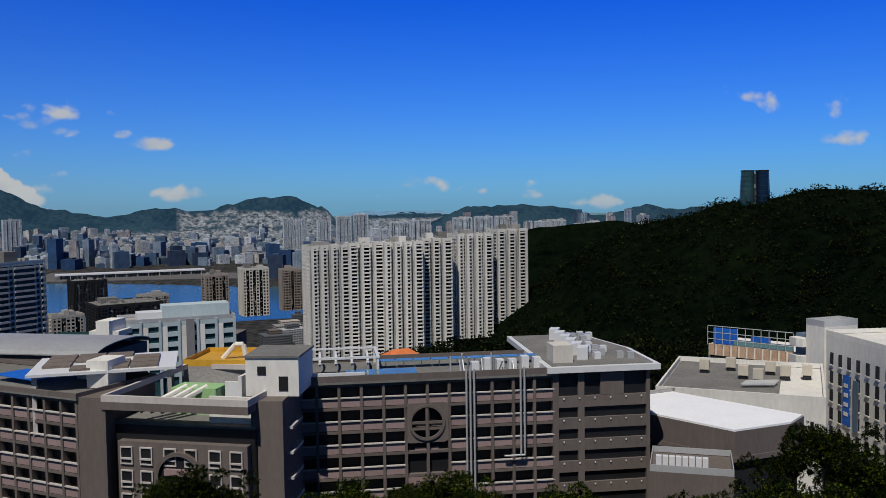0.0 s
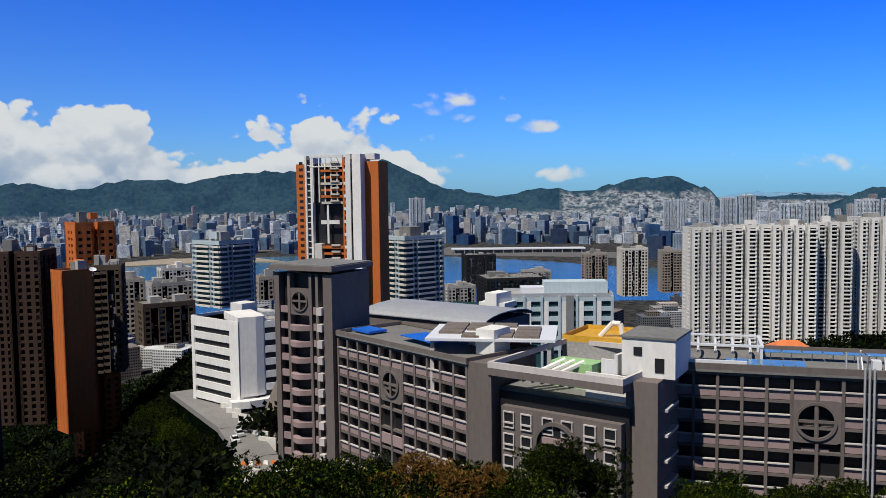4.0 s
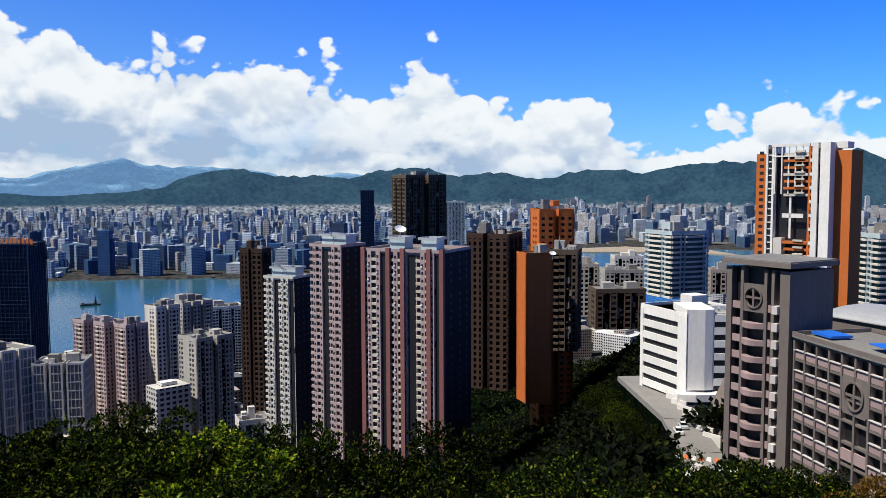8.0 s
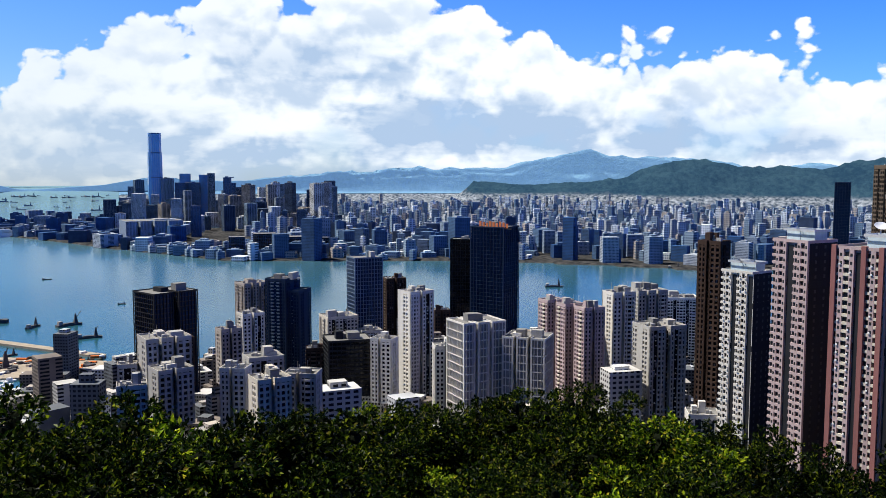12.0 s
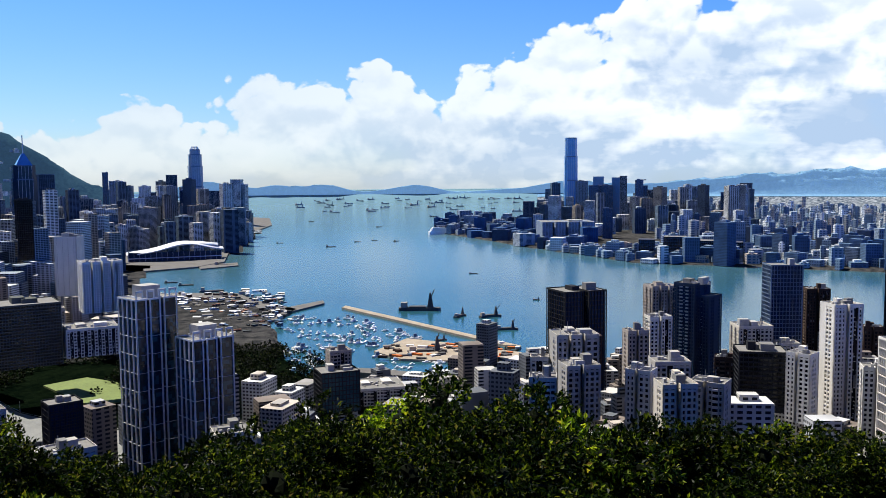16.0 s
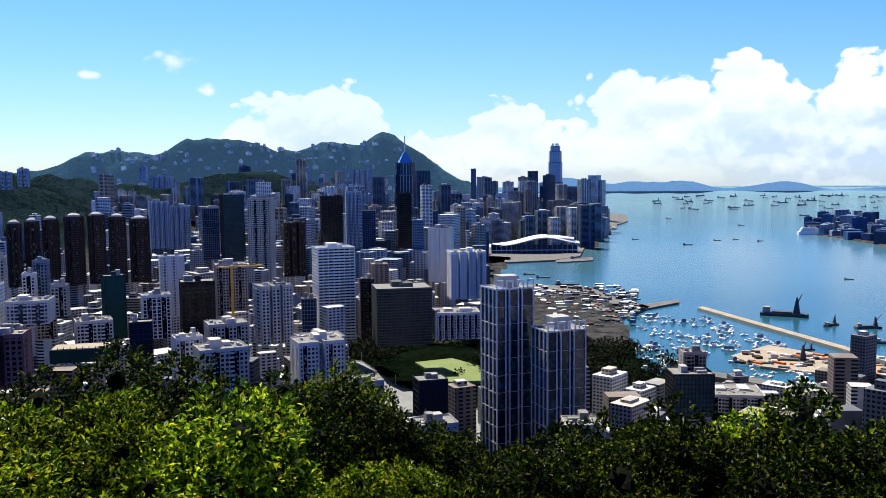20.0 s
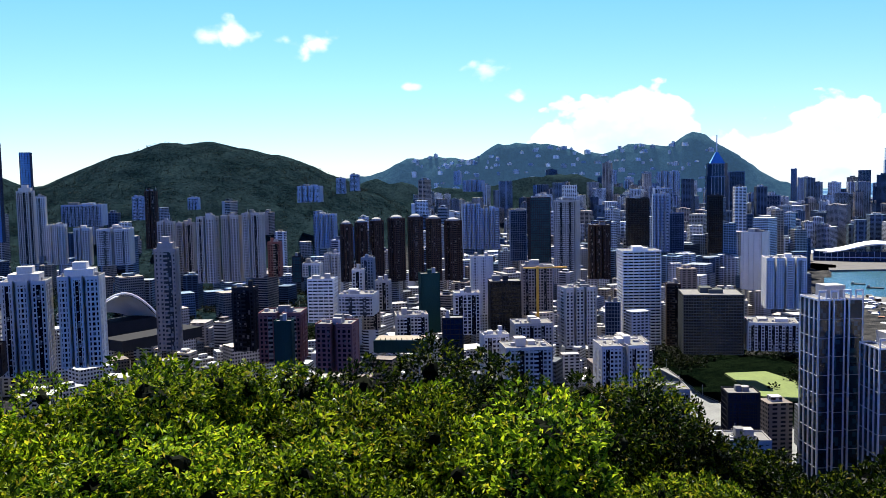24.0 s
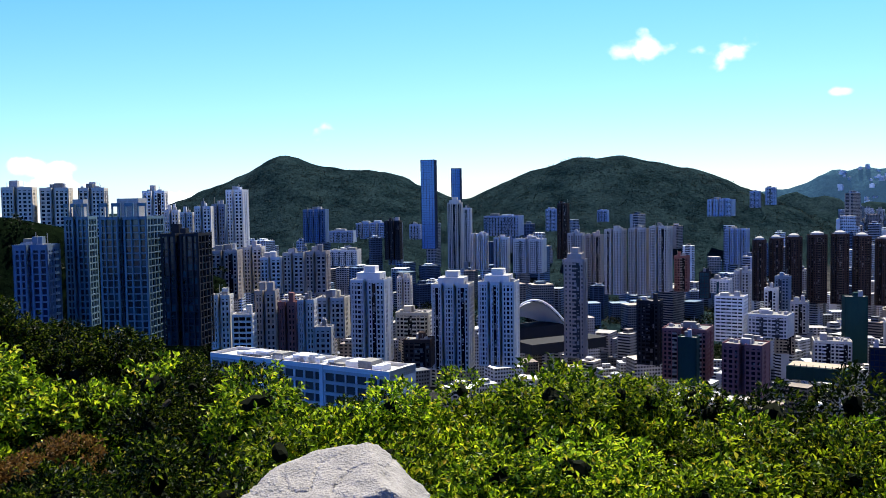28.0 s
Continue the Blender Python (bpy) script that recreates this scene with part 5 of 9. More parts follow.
for j in range(7):
    part("curved_balcony", Geo().prism([(0.4, -1.6), (n2 * 0.3, -2.0), (n2 * 0.45, -1.4), (n2 * 0.45, 1), (0.4, 1)], 5 + j * 3.9, 6.9 + j * 3.9), W_WHITE, st)
part("roof_rail", rim(n2 * 0.45, n2, -0.5, 9, 33.5, 1.4, 0.12), STEEL, st)


up, n = wing("school_block", "white school block with painted panels under a steel cage", (64.9, 212.3), (80.5, 198.3), 187.8)
h = 10.1
RUST_PAINT = mat("rusty_painted_panels", (0.52, 0.34, 0.22), rough=0.8, vary=0.35, size=2)
part("body", Geo().box(0, n, 0.8, 14, -14, h - 4), W_WHITE, up)
part("window_strip", Geo().box(0.6, n - 0.6, 0.5, 0.85, 1.6, 3.4), SHADE, up)
part("ledge", Geo().box(-0.3, n + 0.3, -0.8, 1.0, 0, 1.4), W_WHITE, up)
for k in range(11):
    x = 0.4 + k * (n - 1.6) / 10
    part("painted_panel", Geo().box(x, x + 1.3, 0.2, 0.7, 3.5, 6.2), RUST_PAINT, up)
part("blue_panel", Geo().box(1.0, n * 0.34, 1.2, 1.6, 6.3, h), BLUE_SHEET, up, "bright blue roof screen")
part("blue_panel", Geo().box(n * 0.5, n * 0.72, 1.2, 1.6, 6.3, h - 1.2), BLUE_SHEET, up, "bright blue roof screen")
part("teal_panel", Geo().box(n * 0.3, n * 0.98, 1.0, 1.3, 6.2, 7.6), W_TEAL, up)
for k in range(12):
    x = k * n / 11
    part("cage_post", Geo().rod((x, 0.2, 6), (x, 0.2, h + 0.4), 0.1, 5), STEEL, up)
for k in range(3):
    part("cage_rail", Geo().rod((0, 0.2, 7.5 + k * 1.6), (n, 0.2, 7.5 + k * 1.6), 0.1, 5), STEEL, up)
pd, n = wing("podium_block", "white low block with roof ventilators and planting", (40.5, 165.1), (68.3, 153.5), 178.8)
part("wall", Geo().box(0, n, 0, 34, -10, 14), W_WHITE, pd)
part("roof_deck", Geo().box(0.6, n - 8, 0.6, 33, 14, 14.2), ROOFING, pd)
part("parapet", rim(0, n, 0, 34, 14, 1.1, 0.4), W_WHITE, pd)
for k, (x, y) in enumerate(((6, 20), (11, 24), (14, 16), (19, 22), (22, 18), (17, 13), (26, 20))):
    part("roof_ventilator", Geo().box(x, x + 2.0, y, y + 1.6, 15.0, 17.0), W_CREAM, pd)
    part("vent_foot", Geo().box(x + 0.2, x + 1.8, y + 0.2, y + 1.4, 14.2, 15.0), SHADE, pd)
for k in range(4):
    part("solar_tube", Geo().rod((n - 15 + k * 0.2, 8 + k * 1.0, 14.8), (n - 9 + k * 0.2, 10 + k * 1.0, 14.9), 0.35, 7), STEEL, pd)
for k in range(6):
    part("window", Geo().box(n - 7 + (k % 3) * 2.2, n - 6.4 + (k % 3) * 2.2, -0.08, 0.1, 8 - (k // 3) * 4, 10.5 - (k // 3) * 4), SHADE, pd)


def hip_house(label, yaw, r, z, w, d, high):
    ob = root("house", label, "house", yaw, r, z, 15)
    part("wall", Geo().box(-w / 2, w / 2, -d / 2, d / 2, -8, high), W_CREAM, ob)
    e = 0.8
    part("roof", Geo().prism([(-w / 2 - e, -d / 2 - e), (w / 2 + e, -d / 2 - e), (w / 2 + e, d / 2 + e), (-w / 2 - e, d / 2 + e)], high, high + 3.2,
                             [(-w * 0.2, -0.3), (w * 0.2, -0.3), (w * 0.2, 0.3), (-w * 0.2, 0.3)]), TERRACOTTA, ob, "orange tiled hip roof")
    for k in range(3):
        part("window", Geo().box(-w * 0.35 + k * w * 0.28, -w * 0.2 + k * w * 0.28, -d / 2 - 0.06, -d / 2 + 0.1, 1.0, 2.6), SHADE, ob)
    p = spot(yaw, r)
    PLACED.append((p.x, p.y, w * 0.6))


hip_house("house with an orange tiled hip roof among trees", 2.9, 330, 167.3, 15, 9, 3.2)


# lane, cut slope and parked cars below the institute
lane, bank = Geo(), Geo()
for (a, b), (c, d), w in (((-193, 215), (-150, 187), 4.2), ((-150, 187), (-128, 168), 4.6), ((-128, 168), (-112, 148), 4.6)):
    u = Vector((c - a, d - b)).normalized()
    q = Vector((-u.y, u.x)) * w
    bank.prism([(a - q.x * 1.5, b - q.y * 1.5), (c - q.x * 1.5, d - q.y * 1.5), (c + q.x, d + q.y), (a + q.x, b + q.y)], 140, 163.6, [(a - q.x, b - q.y), (c - q.x, d - q.y), (c + q.x, d + q.y), (a + q.x, b + q.y)])
    lane.prism([(a - q.x, b - q.y), (c - q.x, d - q.y), (c + q.x, d + q.y), (a + q.x, b + q.y)], 163.6, 165.2)
tagged(new("retaining_bank", bank.mesh("retaining_bank", FOREST)), "dark overgrown bank under the lane", "slope", kind="structure")
tagged(new("road", lane.mesh("road", ASPHALT)), "grey concrete lane on the slope", "road", kind="structure")
wallg = Geo()
for k in range(12):
    t = k / 12
    x, y = -193 + 62 * t, 221 - 46 * t
    wallg.box(x, x + 5.4, y, y + 0.5, 160, 167.2 - t)
tagged(new("kerb_wall", wallg.mesh("kerb_wall", W_PALE)), "low pale wall along the lane", "wall", kind="structure")
cut = Geo().prism([(-152, 196), (-120, 172), (-96, 150), (-108, 168), (-138, 200)], 158, 178, [(-146, 203), (-128, 190), (-104, 160), (-106, 168), (-138, 202)])
tagged(new("cut_slope", cut.mesh("cut_slope", BARE_EARTH)), "bare brown sprayed slope beside the stair", "slope", kind="structure")


def car(label, x, y, z, turn, paint):
    ob = new("car")
    ob.matrix_basis = Matrix.Translation((x, y, z)) @ Matrix.Rotation(radians(turn), 4, "Z")
    tagged(ob, label, "car", "parked cars")
    pm = mat("car_paint_" + paint[0], paint[1], rough=0.25, vary=0.05)
    part("body", Geo().prism([(-2.1, -0.85), (2.1, -0.85), (2.15, 0), (2.1, 0.85), (-2.1, 0.85)], 0.3, 0.95), pm, ob)
    part("cabin", Geo().prism([(-1.5, -0.78), (1.0, -0.78), (1.0, 0.78), (-1.5, 0.78)], 0.95, 1.5, [(-1.1, -0.62), (0.45, -0.62), (0.45, 0.62), (-1.1, 0.62)]), G_DARK, ob)
    part("roof", Geo().box(-1.08, 0.43, -0.6, 0.6, 1.5, 1.54), pm, ob)
    for wx in (-1.35, 1.35):
        for wy in (-0.8, 0.8):
            part("wheel", Geo().rod((wx, wy - 0.1, 0.32), (wx, wy + 0.1, 0.32), 0.32, 10), SHADE, ob)


car("silver car parked on the lane", -143.5, 180.5, 165.2, -38, ("silver", (0.6, 0.61, 0.62)))
car("white car parked on the lane", -141.0, 175.5, 165.2, -38, ("white", (0.8, 0.8, 0.8)))
for k in range(6):
    b = new("barrier")
    b.location = (-128.5 + k * 1.5, 160.0 + k * 0.9, 165.2)
    tagged(b, "orange and white plastic road barrier", "barrier", "road barriers")
    part("base", Geo().prism([(-0.7, -0.25), (0.7, -0.25), (0.7, 0.25), (-0.7, 0.25)], 0, 0.9, [(-0.6, -0.1), (0.6, -0.1), (0.6, 0.1), (-0.6, 0.1)]), TERRACOTTA if k % 2 else W_WHITE, b)


def dish(label, yaw, r, z, rad):
    ob = root("satellite_dish", label, "dish", yaw, r, z, 20)
    g, n = Geo(), 20
    for i in range(4):
        q = rad * (i + 1) / 4
        g.v += [(q * math.cos(6.2832 * k / n), q * math.sin(6.2832 * k / n) * 0.9, 0.3 * q * q / rad) for k in range(n)]
    g.v.append((0, 0, 0))
    for i in range(3):
        g.f += [(i * n + k, i * n + (k + 1) % n, (i + 1) * n + (k + 1) % n, (i + 1) * n + k) for k in range(n)]
    g.f += [(4 * n, (k + 1) % n, k) for k in range(n)]
    bowl = part("bowl", g, WHITE_SHEET, ob)
    bowl.matrix_basis = Matrix.Translation((0, 0, 1.6)) @ Matrix.Rotation(radians(35), 4, "X")
    part("stand", Geo().rod((0, 0, -1), (0, 0, 1.7), 0.2), STEEL, ob)


dish("white satellite dish on the roof of the pink tower", 57.12, 342, 208.9, 2.4)
dish("white satellite dish on the orange block", 47.03, 402, 194.4, 1.6)


# ---------- the pink towers nearest to the slope, cell by cell ----------
def flats(label, yaw, r, w, d, z0, z1, turn, wall, trim, cols, group, stripes, air=True):
    """A tiled tower: red pilasters, a window and a pale balcony front in every cell, air units beside them."""
    h = z1 - z0
    ob = root("tower_block", label, "building", yaw, r, z0, turn, group)
    q = spot(yaw, r)
    PLACED.append((q.x, q.y, 0.6 * max(w, d)))
    x, y = w / 2, d / 2
    part("body", Geo().box(-x, x, -y + 0.9, y, -12, h), wall, ob)
    fh = 2.95
    n = int(h / fh)
    step = w / cols
    for i in range(cols):
        if i % 3 == 2:
            # Flat near-black strip drawn as the shade of a full-height slot.
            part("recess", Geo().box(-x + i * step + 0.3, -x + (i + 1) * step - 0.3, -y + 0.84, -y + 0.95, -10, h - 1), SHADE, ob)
        else:
            part("wall_strip", Geo().box(-x + i * step + step * 0.55, -x + (i + 1) * step, -y, -y + 0.9, -10, h), wall, ob)
    win = Geo().box(-step * 0.46, step * 0.06, 0.0, 0.12, 1.1, fh - 0.35).mesh("window", SHADE)
    bal = Geo().box(-step * 0.48, step * 0.06, -0.75, 0.1, 0.0, 1.05).mesh("balcony", trim)
    unit = Geo().box(step * 0.1, step * 0.1 + 0.7, -1.3, -0.85, 1.0, 1.6).mesh("air_unit", WHITE_SHEET)
    small = Geo().box(step * 0.14, step * 0.36, -0.95, -0.88, 1.2, 2.3).mesh("window", SHADE)
    rnd = random.Random(int(yaw * 10))
    for j in range(n):
        for i in range(cols):
            cx, z = -x + (i + 0.5) * step, j * fh
            if i % 3 == 2:
                continue
            at(part("window", win, None, ob), cx, -y + 0.75, z)
            at(part("balcony", bal, None, ob), cx, -y + 0.75, z)
            at(part("window", small, None, ob), cx, -y + 0.9, z)
            if air and rnd.random() < 0.4:
                at(part("air_unit", unit, None, ob), cx, -y + 0.9, z)
    for k in stripes:
        part("pilaster", Geo().box(x * k - 0.9, x * k + 0.9, -y - 0.75, -y + 0.9, -10, h + 1.5), W_RED, ob, "dull red tiled pilaster")
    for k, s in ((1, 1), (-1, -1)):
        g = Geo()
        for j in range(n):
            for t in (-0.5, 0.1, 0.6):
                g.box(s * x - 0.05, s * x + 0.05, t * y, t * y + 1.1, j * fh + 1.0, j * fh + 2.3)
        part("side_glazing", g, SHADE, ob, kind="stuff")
        # The right end wall is coloured dark in place of shade.
        part("end_wall", Geo().box(s * x - 0.02, s * x + 0.02, -y + 1.0, y - 0.1, -10, h), W_DARK if s > 0 else wall, ob, "end wall darkened for its shaded side" if s > 0 else "")
    for z in (h * 0.55, h * 0.8):
        part("belt", Geo().box(-x - 0.06, x + 0.06, -y + 0.85, y + 0.06, z, z + 2.6), W_DARK, ob)
    part("parapet", rim(-x, x, -y, y, h, 1.2, 0.35), wall, ob)
    part("roof", Geo().box(-x + 0.3, x - 0.3, -y + 0.3, y - 0.3, h - 0.1, h + 0.2), ROOFING, ob)
    for k in (-0.45, 0.35):
        part("plant_room", Geo().box(x * k - 3.4, x * k + 3.4, -2, 5, h, h + 4.2), W_BLUEWHITE, ob)
        part("guard_rail", rim(x * k - 4.2, x * k + 4.2, -3.2, 6, h + 4.2, 1.0, 0.12), STEEL, ob)
    return ob


# ---------- east: the white estate, the twin white blocks, towers under work ----------
tower("white slab tower of the estate with stacked bays", 7.81, 703, 32.9, 22.6, 104, 195.5, 18, wall=W_WHITE, glass=G_DARK, fh=3.0, band=0.38, bay=2.7, pier=0.34, plan="comb", bays="sbb", group="white estate towers")
tower("white slab tower of the estate with stacked bays", 5.24, 710, 30.8, 21.3, 101, 196.6, 10, wall=W_WHITE, glass=G_DARK, fh=3.0, band=0.38, bay=2.7, pier=0.34, plan="comb", bays="sbb", group="white estate towers")
tower("white slab tower of the estate with stacked bays", 2.81, 711, 32.4, 22.3, 100, 197.0, 8, wall=W_WHITE, glass=G_DARK, fh=3.0, band=0.38, bay=2.7, pier=0.34, plan="comb", bays="sbb", group="white estate towers")
tower("white slab tower of the estate with stacked bays", 0.60, 730, 25.9, 20.4, 101, 198.5, 12, wall=W_WHITE, glass=G_DARK, fh=3.0, band=0.38, bay=2.7, pier=0.34, plan="comb", bays="sbb", group="white estate towers")
tower("white slab tower of the estate with stacked bays", -1.73, 759, 33.5, 26.3, 111, 200.9, 20, wall=W_WHITE, glass=G_DARK, fh=3.0, band=0.38, bay=2.7, pier=0.34, plan="comb", bays="sbb", group="white estate towers")
tower("white slab tower of the estate with stacked bays", -4.20, 784, 30.3, 23.8, 114, 203.6, 25, wall=W_WHITE, glass=G_DARK, fh=3.0, band=0.38, bay=2.7, pier=0.34, plan="comb", bays="sbb", group="white estate towers")
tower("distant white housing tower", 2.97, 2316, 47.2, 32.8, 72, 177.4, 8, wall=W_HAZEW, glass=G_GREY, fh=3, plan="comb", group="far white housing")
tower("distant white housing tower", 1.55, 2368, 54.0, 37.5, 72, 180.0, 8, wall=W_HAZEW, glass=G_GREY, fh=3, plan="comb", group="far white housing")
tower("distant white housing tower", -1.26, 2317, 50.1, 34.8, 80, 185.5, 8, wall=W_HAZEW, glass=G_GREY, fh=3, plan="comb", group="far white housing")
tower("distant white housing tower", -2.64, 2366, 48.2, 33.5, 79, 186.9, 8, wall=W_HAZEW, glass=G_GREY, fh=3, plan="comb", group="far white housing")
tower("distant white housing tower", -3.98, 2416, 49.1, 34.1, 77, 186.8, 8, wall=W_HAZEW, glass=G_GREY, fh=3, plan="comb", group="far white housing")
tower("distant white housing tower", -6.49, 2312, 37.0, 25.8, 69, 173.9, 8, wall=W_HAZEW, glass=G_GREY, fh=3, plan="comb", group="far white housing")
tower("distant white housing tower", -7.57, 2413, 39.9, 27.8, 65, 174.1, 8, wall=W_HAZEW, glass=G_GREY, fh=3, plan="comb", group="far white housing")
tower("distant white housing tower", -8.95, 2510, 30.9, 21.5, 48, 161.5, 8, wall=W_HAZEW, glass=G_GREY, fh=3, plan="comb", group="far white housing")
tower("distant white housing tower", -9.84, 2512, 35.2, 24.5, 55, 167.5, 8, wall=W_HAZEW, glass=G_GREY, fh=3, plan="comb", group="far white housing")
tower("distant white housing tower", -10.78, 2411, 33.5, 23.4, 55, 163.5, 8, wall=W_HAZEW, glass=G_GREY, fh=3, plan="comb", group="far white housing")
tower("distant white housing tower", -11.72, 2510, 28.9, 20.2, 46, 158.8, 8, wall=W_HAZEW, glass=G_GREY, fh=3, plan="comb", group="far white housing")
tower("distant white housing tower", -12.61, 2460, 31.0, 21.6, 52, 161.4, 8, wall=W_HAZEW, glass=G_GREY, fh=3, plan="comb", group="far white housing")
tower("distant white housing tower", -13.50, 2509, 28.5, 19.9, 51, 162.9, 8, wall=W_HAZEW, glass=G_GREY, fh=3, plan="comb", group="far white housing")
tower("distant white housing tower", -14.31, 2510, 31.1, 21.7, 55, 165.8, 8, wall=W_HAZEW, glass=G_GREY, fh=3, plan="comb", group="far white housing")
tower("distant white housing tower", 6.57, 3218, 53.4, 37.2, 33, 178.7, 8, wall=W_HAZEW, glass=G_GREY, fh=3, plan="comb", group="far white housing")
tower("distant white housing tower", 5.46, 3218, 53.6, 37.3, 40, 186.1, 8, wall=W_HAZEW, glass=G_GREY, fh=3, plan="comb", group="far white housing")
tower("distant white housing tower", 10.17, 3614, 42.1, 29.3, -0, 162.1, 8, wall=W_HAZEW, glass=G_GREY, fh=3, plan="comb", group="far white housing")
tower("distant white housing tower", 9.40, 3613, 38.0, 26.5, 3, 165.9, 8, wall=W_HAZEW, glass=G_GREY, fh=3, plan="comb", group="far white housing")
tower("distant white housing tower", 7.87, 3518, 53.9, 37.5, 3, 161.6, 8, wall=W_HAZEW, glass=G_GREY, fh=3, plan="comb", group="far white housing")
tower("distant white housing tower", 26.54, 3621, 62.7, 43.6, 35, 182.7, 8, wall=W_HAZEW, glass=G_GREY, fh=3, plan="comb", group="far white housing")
tower("white and pale teal residential block on a podium", 27.08, 516, 29.5, 28.6, 155, 200.8, 38, wall=W_BLUEWHITE, glass=G_TEAL, fh=3.0, band=0.4, bay=3.2, pier=0.3, bays="bbwbb", group="twin white blocks")
tower("white and pale teal residential block by the harbour", 39.13, 534, 26.4, 25.7, 161, 199.2, 38, wall=W_BLUEWHITE, glass=G_TEAL, fh=3.0, band=0.4, bay=3.2, pier=0.3, bays="bbwbb", group="twin white blocks")


def lobed_tower(label, yaw, r, z0, z1, w):
    """Two rounded glass shafts side by side that lean in towards the top, with a pale slot between them."""
    ob = root("office_tower", label, "building", yaw, r, z0, 6)
    h = z1 - z0
    for sx in (-1, 1):
        ring = lambda s: [(sx * w * 0.25 + s * w * 0.27 * math.cos(k * 0.3927) - sx * (1 - s) * w * 0.1, s * w * 0.4 * math.sin(k * 0.3927)) for k in range(16)]
        part("shaft", Geo().prism(ring(1.0), 0, h, ring(0.80)), G_TEAL if sx < 0 else G_BLUE, ob)
        part("roof_rim", Geo().prism(ring(0.82), h, h + 0.9), W_DARK, ob)
        for k in range(1, 9):
            s = 1.012 - 0.2 * k / 9
            part("floor_line", Geo().prism(ring(s), h * k / 9 - 0.18, h * k / 9 + 0.18), W_NAVY, ob)
    part("lift_slot", Geo().box(-w * 0.05, w * 0.02, -w * 0.26, w * 0.2, 0, h * 0.97), G_GREY, ob, "paler glazed slot")
    return ob


lobed_tower("dark blue-green twin-lobed glass tower on a wooded hill", -19.80, 800, 214, 252.3, 25.8)
tower("harbour-side block of flats", 14.90, 910, 23.7, 18.8, 117, 158.5, 15, wall=W_TAUPE, glass=G_DARK, pier=0.4)
tower("harbour-side block of flats", 12.48, 860, 25.7, 20.3, 122, 167.8, 15, wall=W_PALE, glass=G_DARK, pier=0.4)
tower("harbour-side block of flats", 10.11, 959, 22.3, 17.7, 114, 158.1, 15, wall=W_TAUPE, glass=G_DARK, pier=0.4)
tower("harbour-side block of flats", 22.51, 1116, 38.3, 30.2, 100, 141.9, 15, wall=W_DARK, glass=G_GREY, pier=0.4)
tower("harbour-side block of flats", 18.72, 1114, 33.5, 26.5, 96, 120.7, 15, wall=W_GREY, glass=G_GREY, pier=0.4)
tower("harbour-side block of flats", 20.41, 823, 56.7, 44.1, 114, 143.8, 15, wall=W_DARK, glass=G_GREY, pier=0.4)
tower("harbour-side block of flats", 23.83, 709, 23.3, 18.4, 132, 148.5, 15, wall=W_GREY, glass=G_DARK, pier=0.4)
tower("orange-clad tower of flats with dark windows", 47.08, 448, 18.5, 14.6, 90, 214.4, 20, wall=W_ORANGE, glass=G_DARK, fh=3.1, band=0.55, bay=3.4, pier=0.55, plan="twin")
tower("orange slab block with a white corner", 48.18, 406, 14.0, 11.0, 126, 195.5, 25, wall=W_ORANGE, glass=G_DARK, fh=3.2, band=0.98, bay=3, pier=0.9)
tower("dark brown slab tower beside the orange block", 46.25, 426, 15.1, 11.9, 147, 195.5, -10, wall=W_BRONZE, glass=G_DARK, fh=3.2, band=0.4, bay=3, pier=0.3)
tower("low orange and brown block with flat roofs", 42.86, 490, 27.6, 18.9, 148, 169.4, 15, wall=W_BRONZE, glass=G_DARK, fh=3.2, band=0.4, bay=4, pier=0.3)
tower("low concrete block near the water", 44.74, 565, 12.6, 10.0, 142, 175.4, 12, wall=W_CREAM)
tower("low concrete block near the water", 42.55, 610, 26.9, 21.1, 133, 167.9, 12, wall=W_GREY)
tower("low concrete block near the water", 36.20, 608, 19.5, 15.4, 154, 169.5, 12, wall=W_TAUPE)
tower("low concrete block near the water", 42.21, 810, 26.7, 21.1, 147, 160.2, 12, wall=W_PALE)

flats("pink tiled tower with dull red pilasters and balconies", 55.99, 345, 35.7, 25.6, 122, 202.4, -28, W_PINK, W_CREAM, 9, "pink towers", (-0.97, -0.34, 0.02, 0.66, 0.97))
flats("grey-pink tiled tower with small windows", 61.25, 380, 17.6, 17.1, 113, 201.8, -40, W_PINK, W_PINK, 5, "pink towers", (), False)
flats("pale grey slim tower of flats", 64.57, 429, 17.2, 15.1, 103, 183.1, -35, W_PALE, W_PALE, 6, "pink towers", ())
tower("dark brown tower of flats", 66.56, 527, 14.4, 12.8, 89, 189.2, -25, wall=W_BROWN, glass=G_DARK, plan="comb")
tower("dark brown tower with stepped bays", 50.83, 431, 21.9, 21.4, 127, 203.1, -20, wall=W_BROWN, glass=G_DARK, plan="comb", pier=0.6)
tower("brown curved tower with balconies", 55.85, 655, 33.2, 26.0, 95, 233.3, 25, wall=W_BRONZE, glass=G_DARK, plan="twin", band=0.4, pier=0.35)
tower("slender dark blue glass tower", 59.26, 1911, 29.7, 26.6, 70, 208.3, 0, wall=W_NAVY, glass=G_BLUE, band=0.1, pier=0.1, bay=5, top="")
tower("pale blue tower by the airport strip", 53.48, 2621, 58.2, 51.9, 26, 165.4, 0, wall=W_HAZE, glass=G_GREY)


# ---------- north: towers between the hill and the harbour ----------
tower("black and blue glass office tower with cut corners", 101.97, 719, 38.9, 32.2, 52, 134.9, 30, wall=W_DARK, glass=G_BLUE, band=0.12, bay=3, pier=0.12, fh=3.8, plan="twin")
tower("grey-brown tower of flats", 96.58, 832, 25.5, 21.4, 65, 125.3, 25, wall=W_TAUPE, glass=G_DARK, plan="comb")
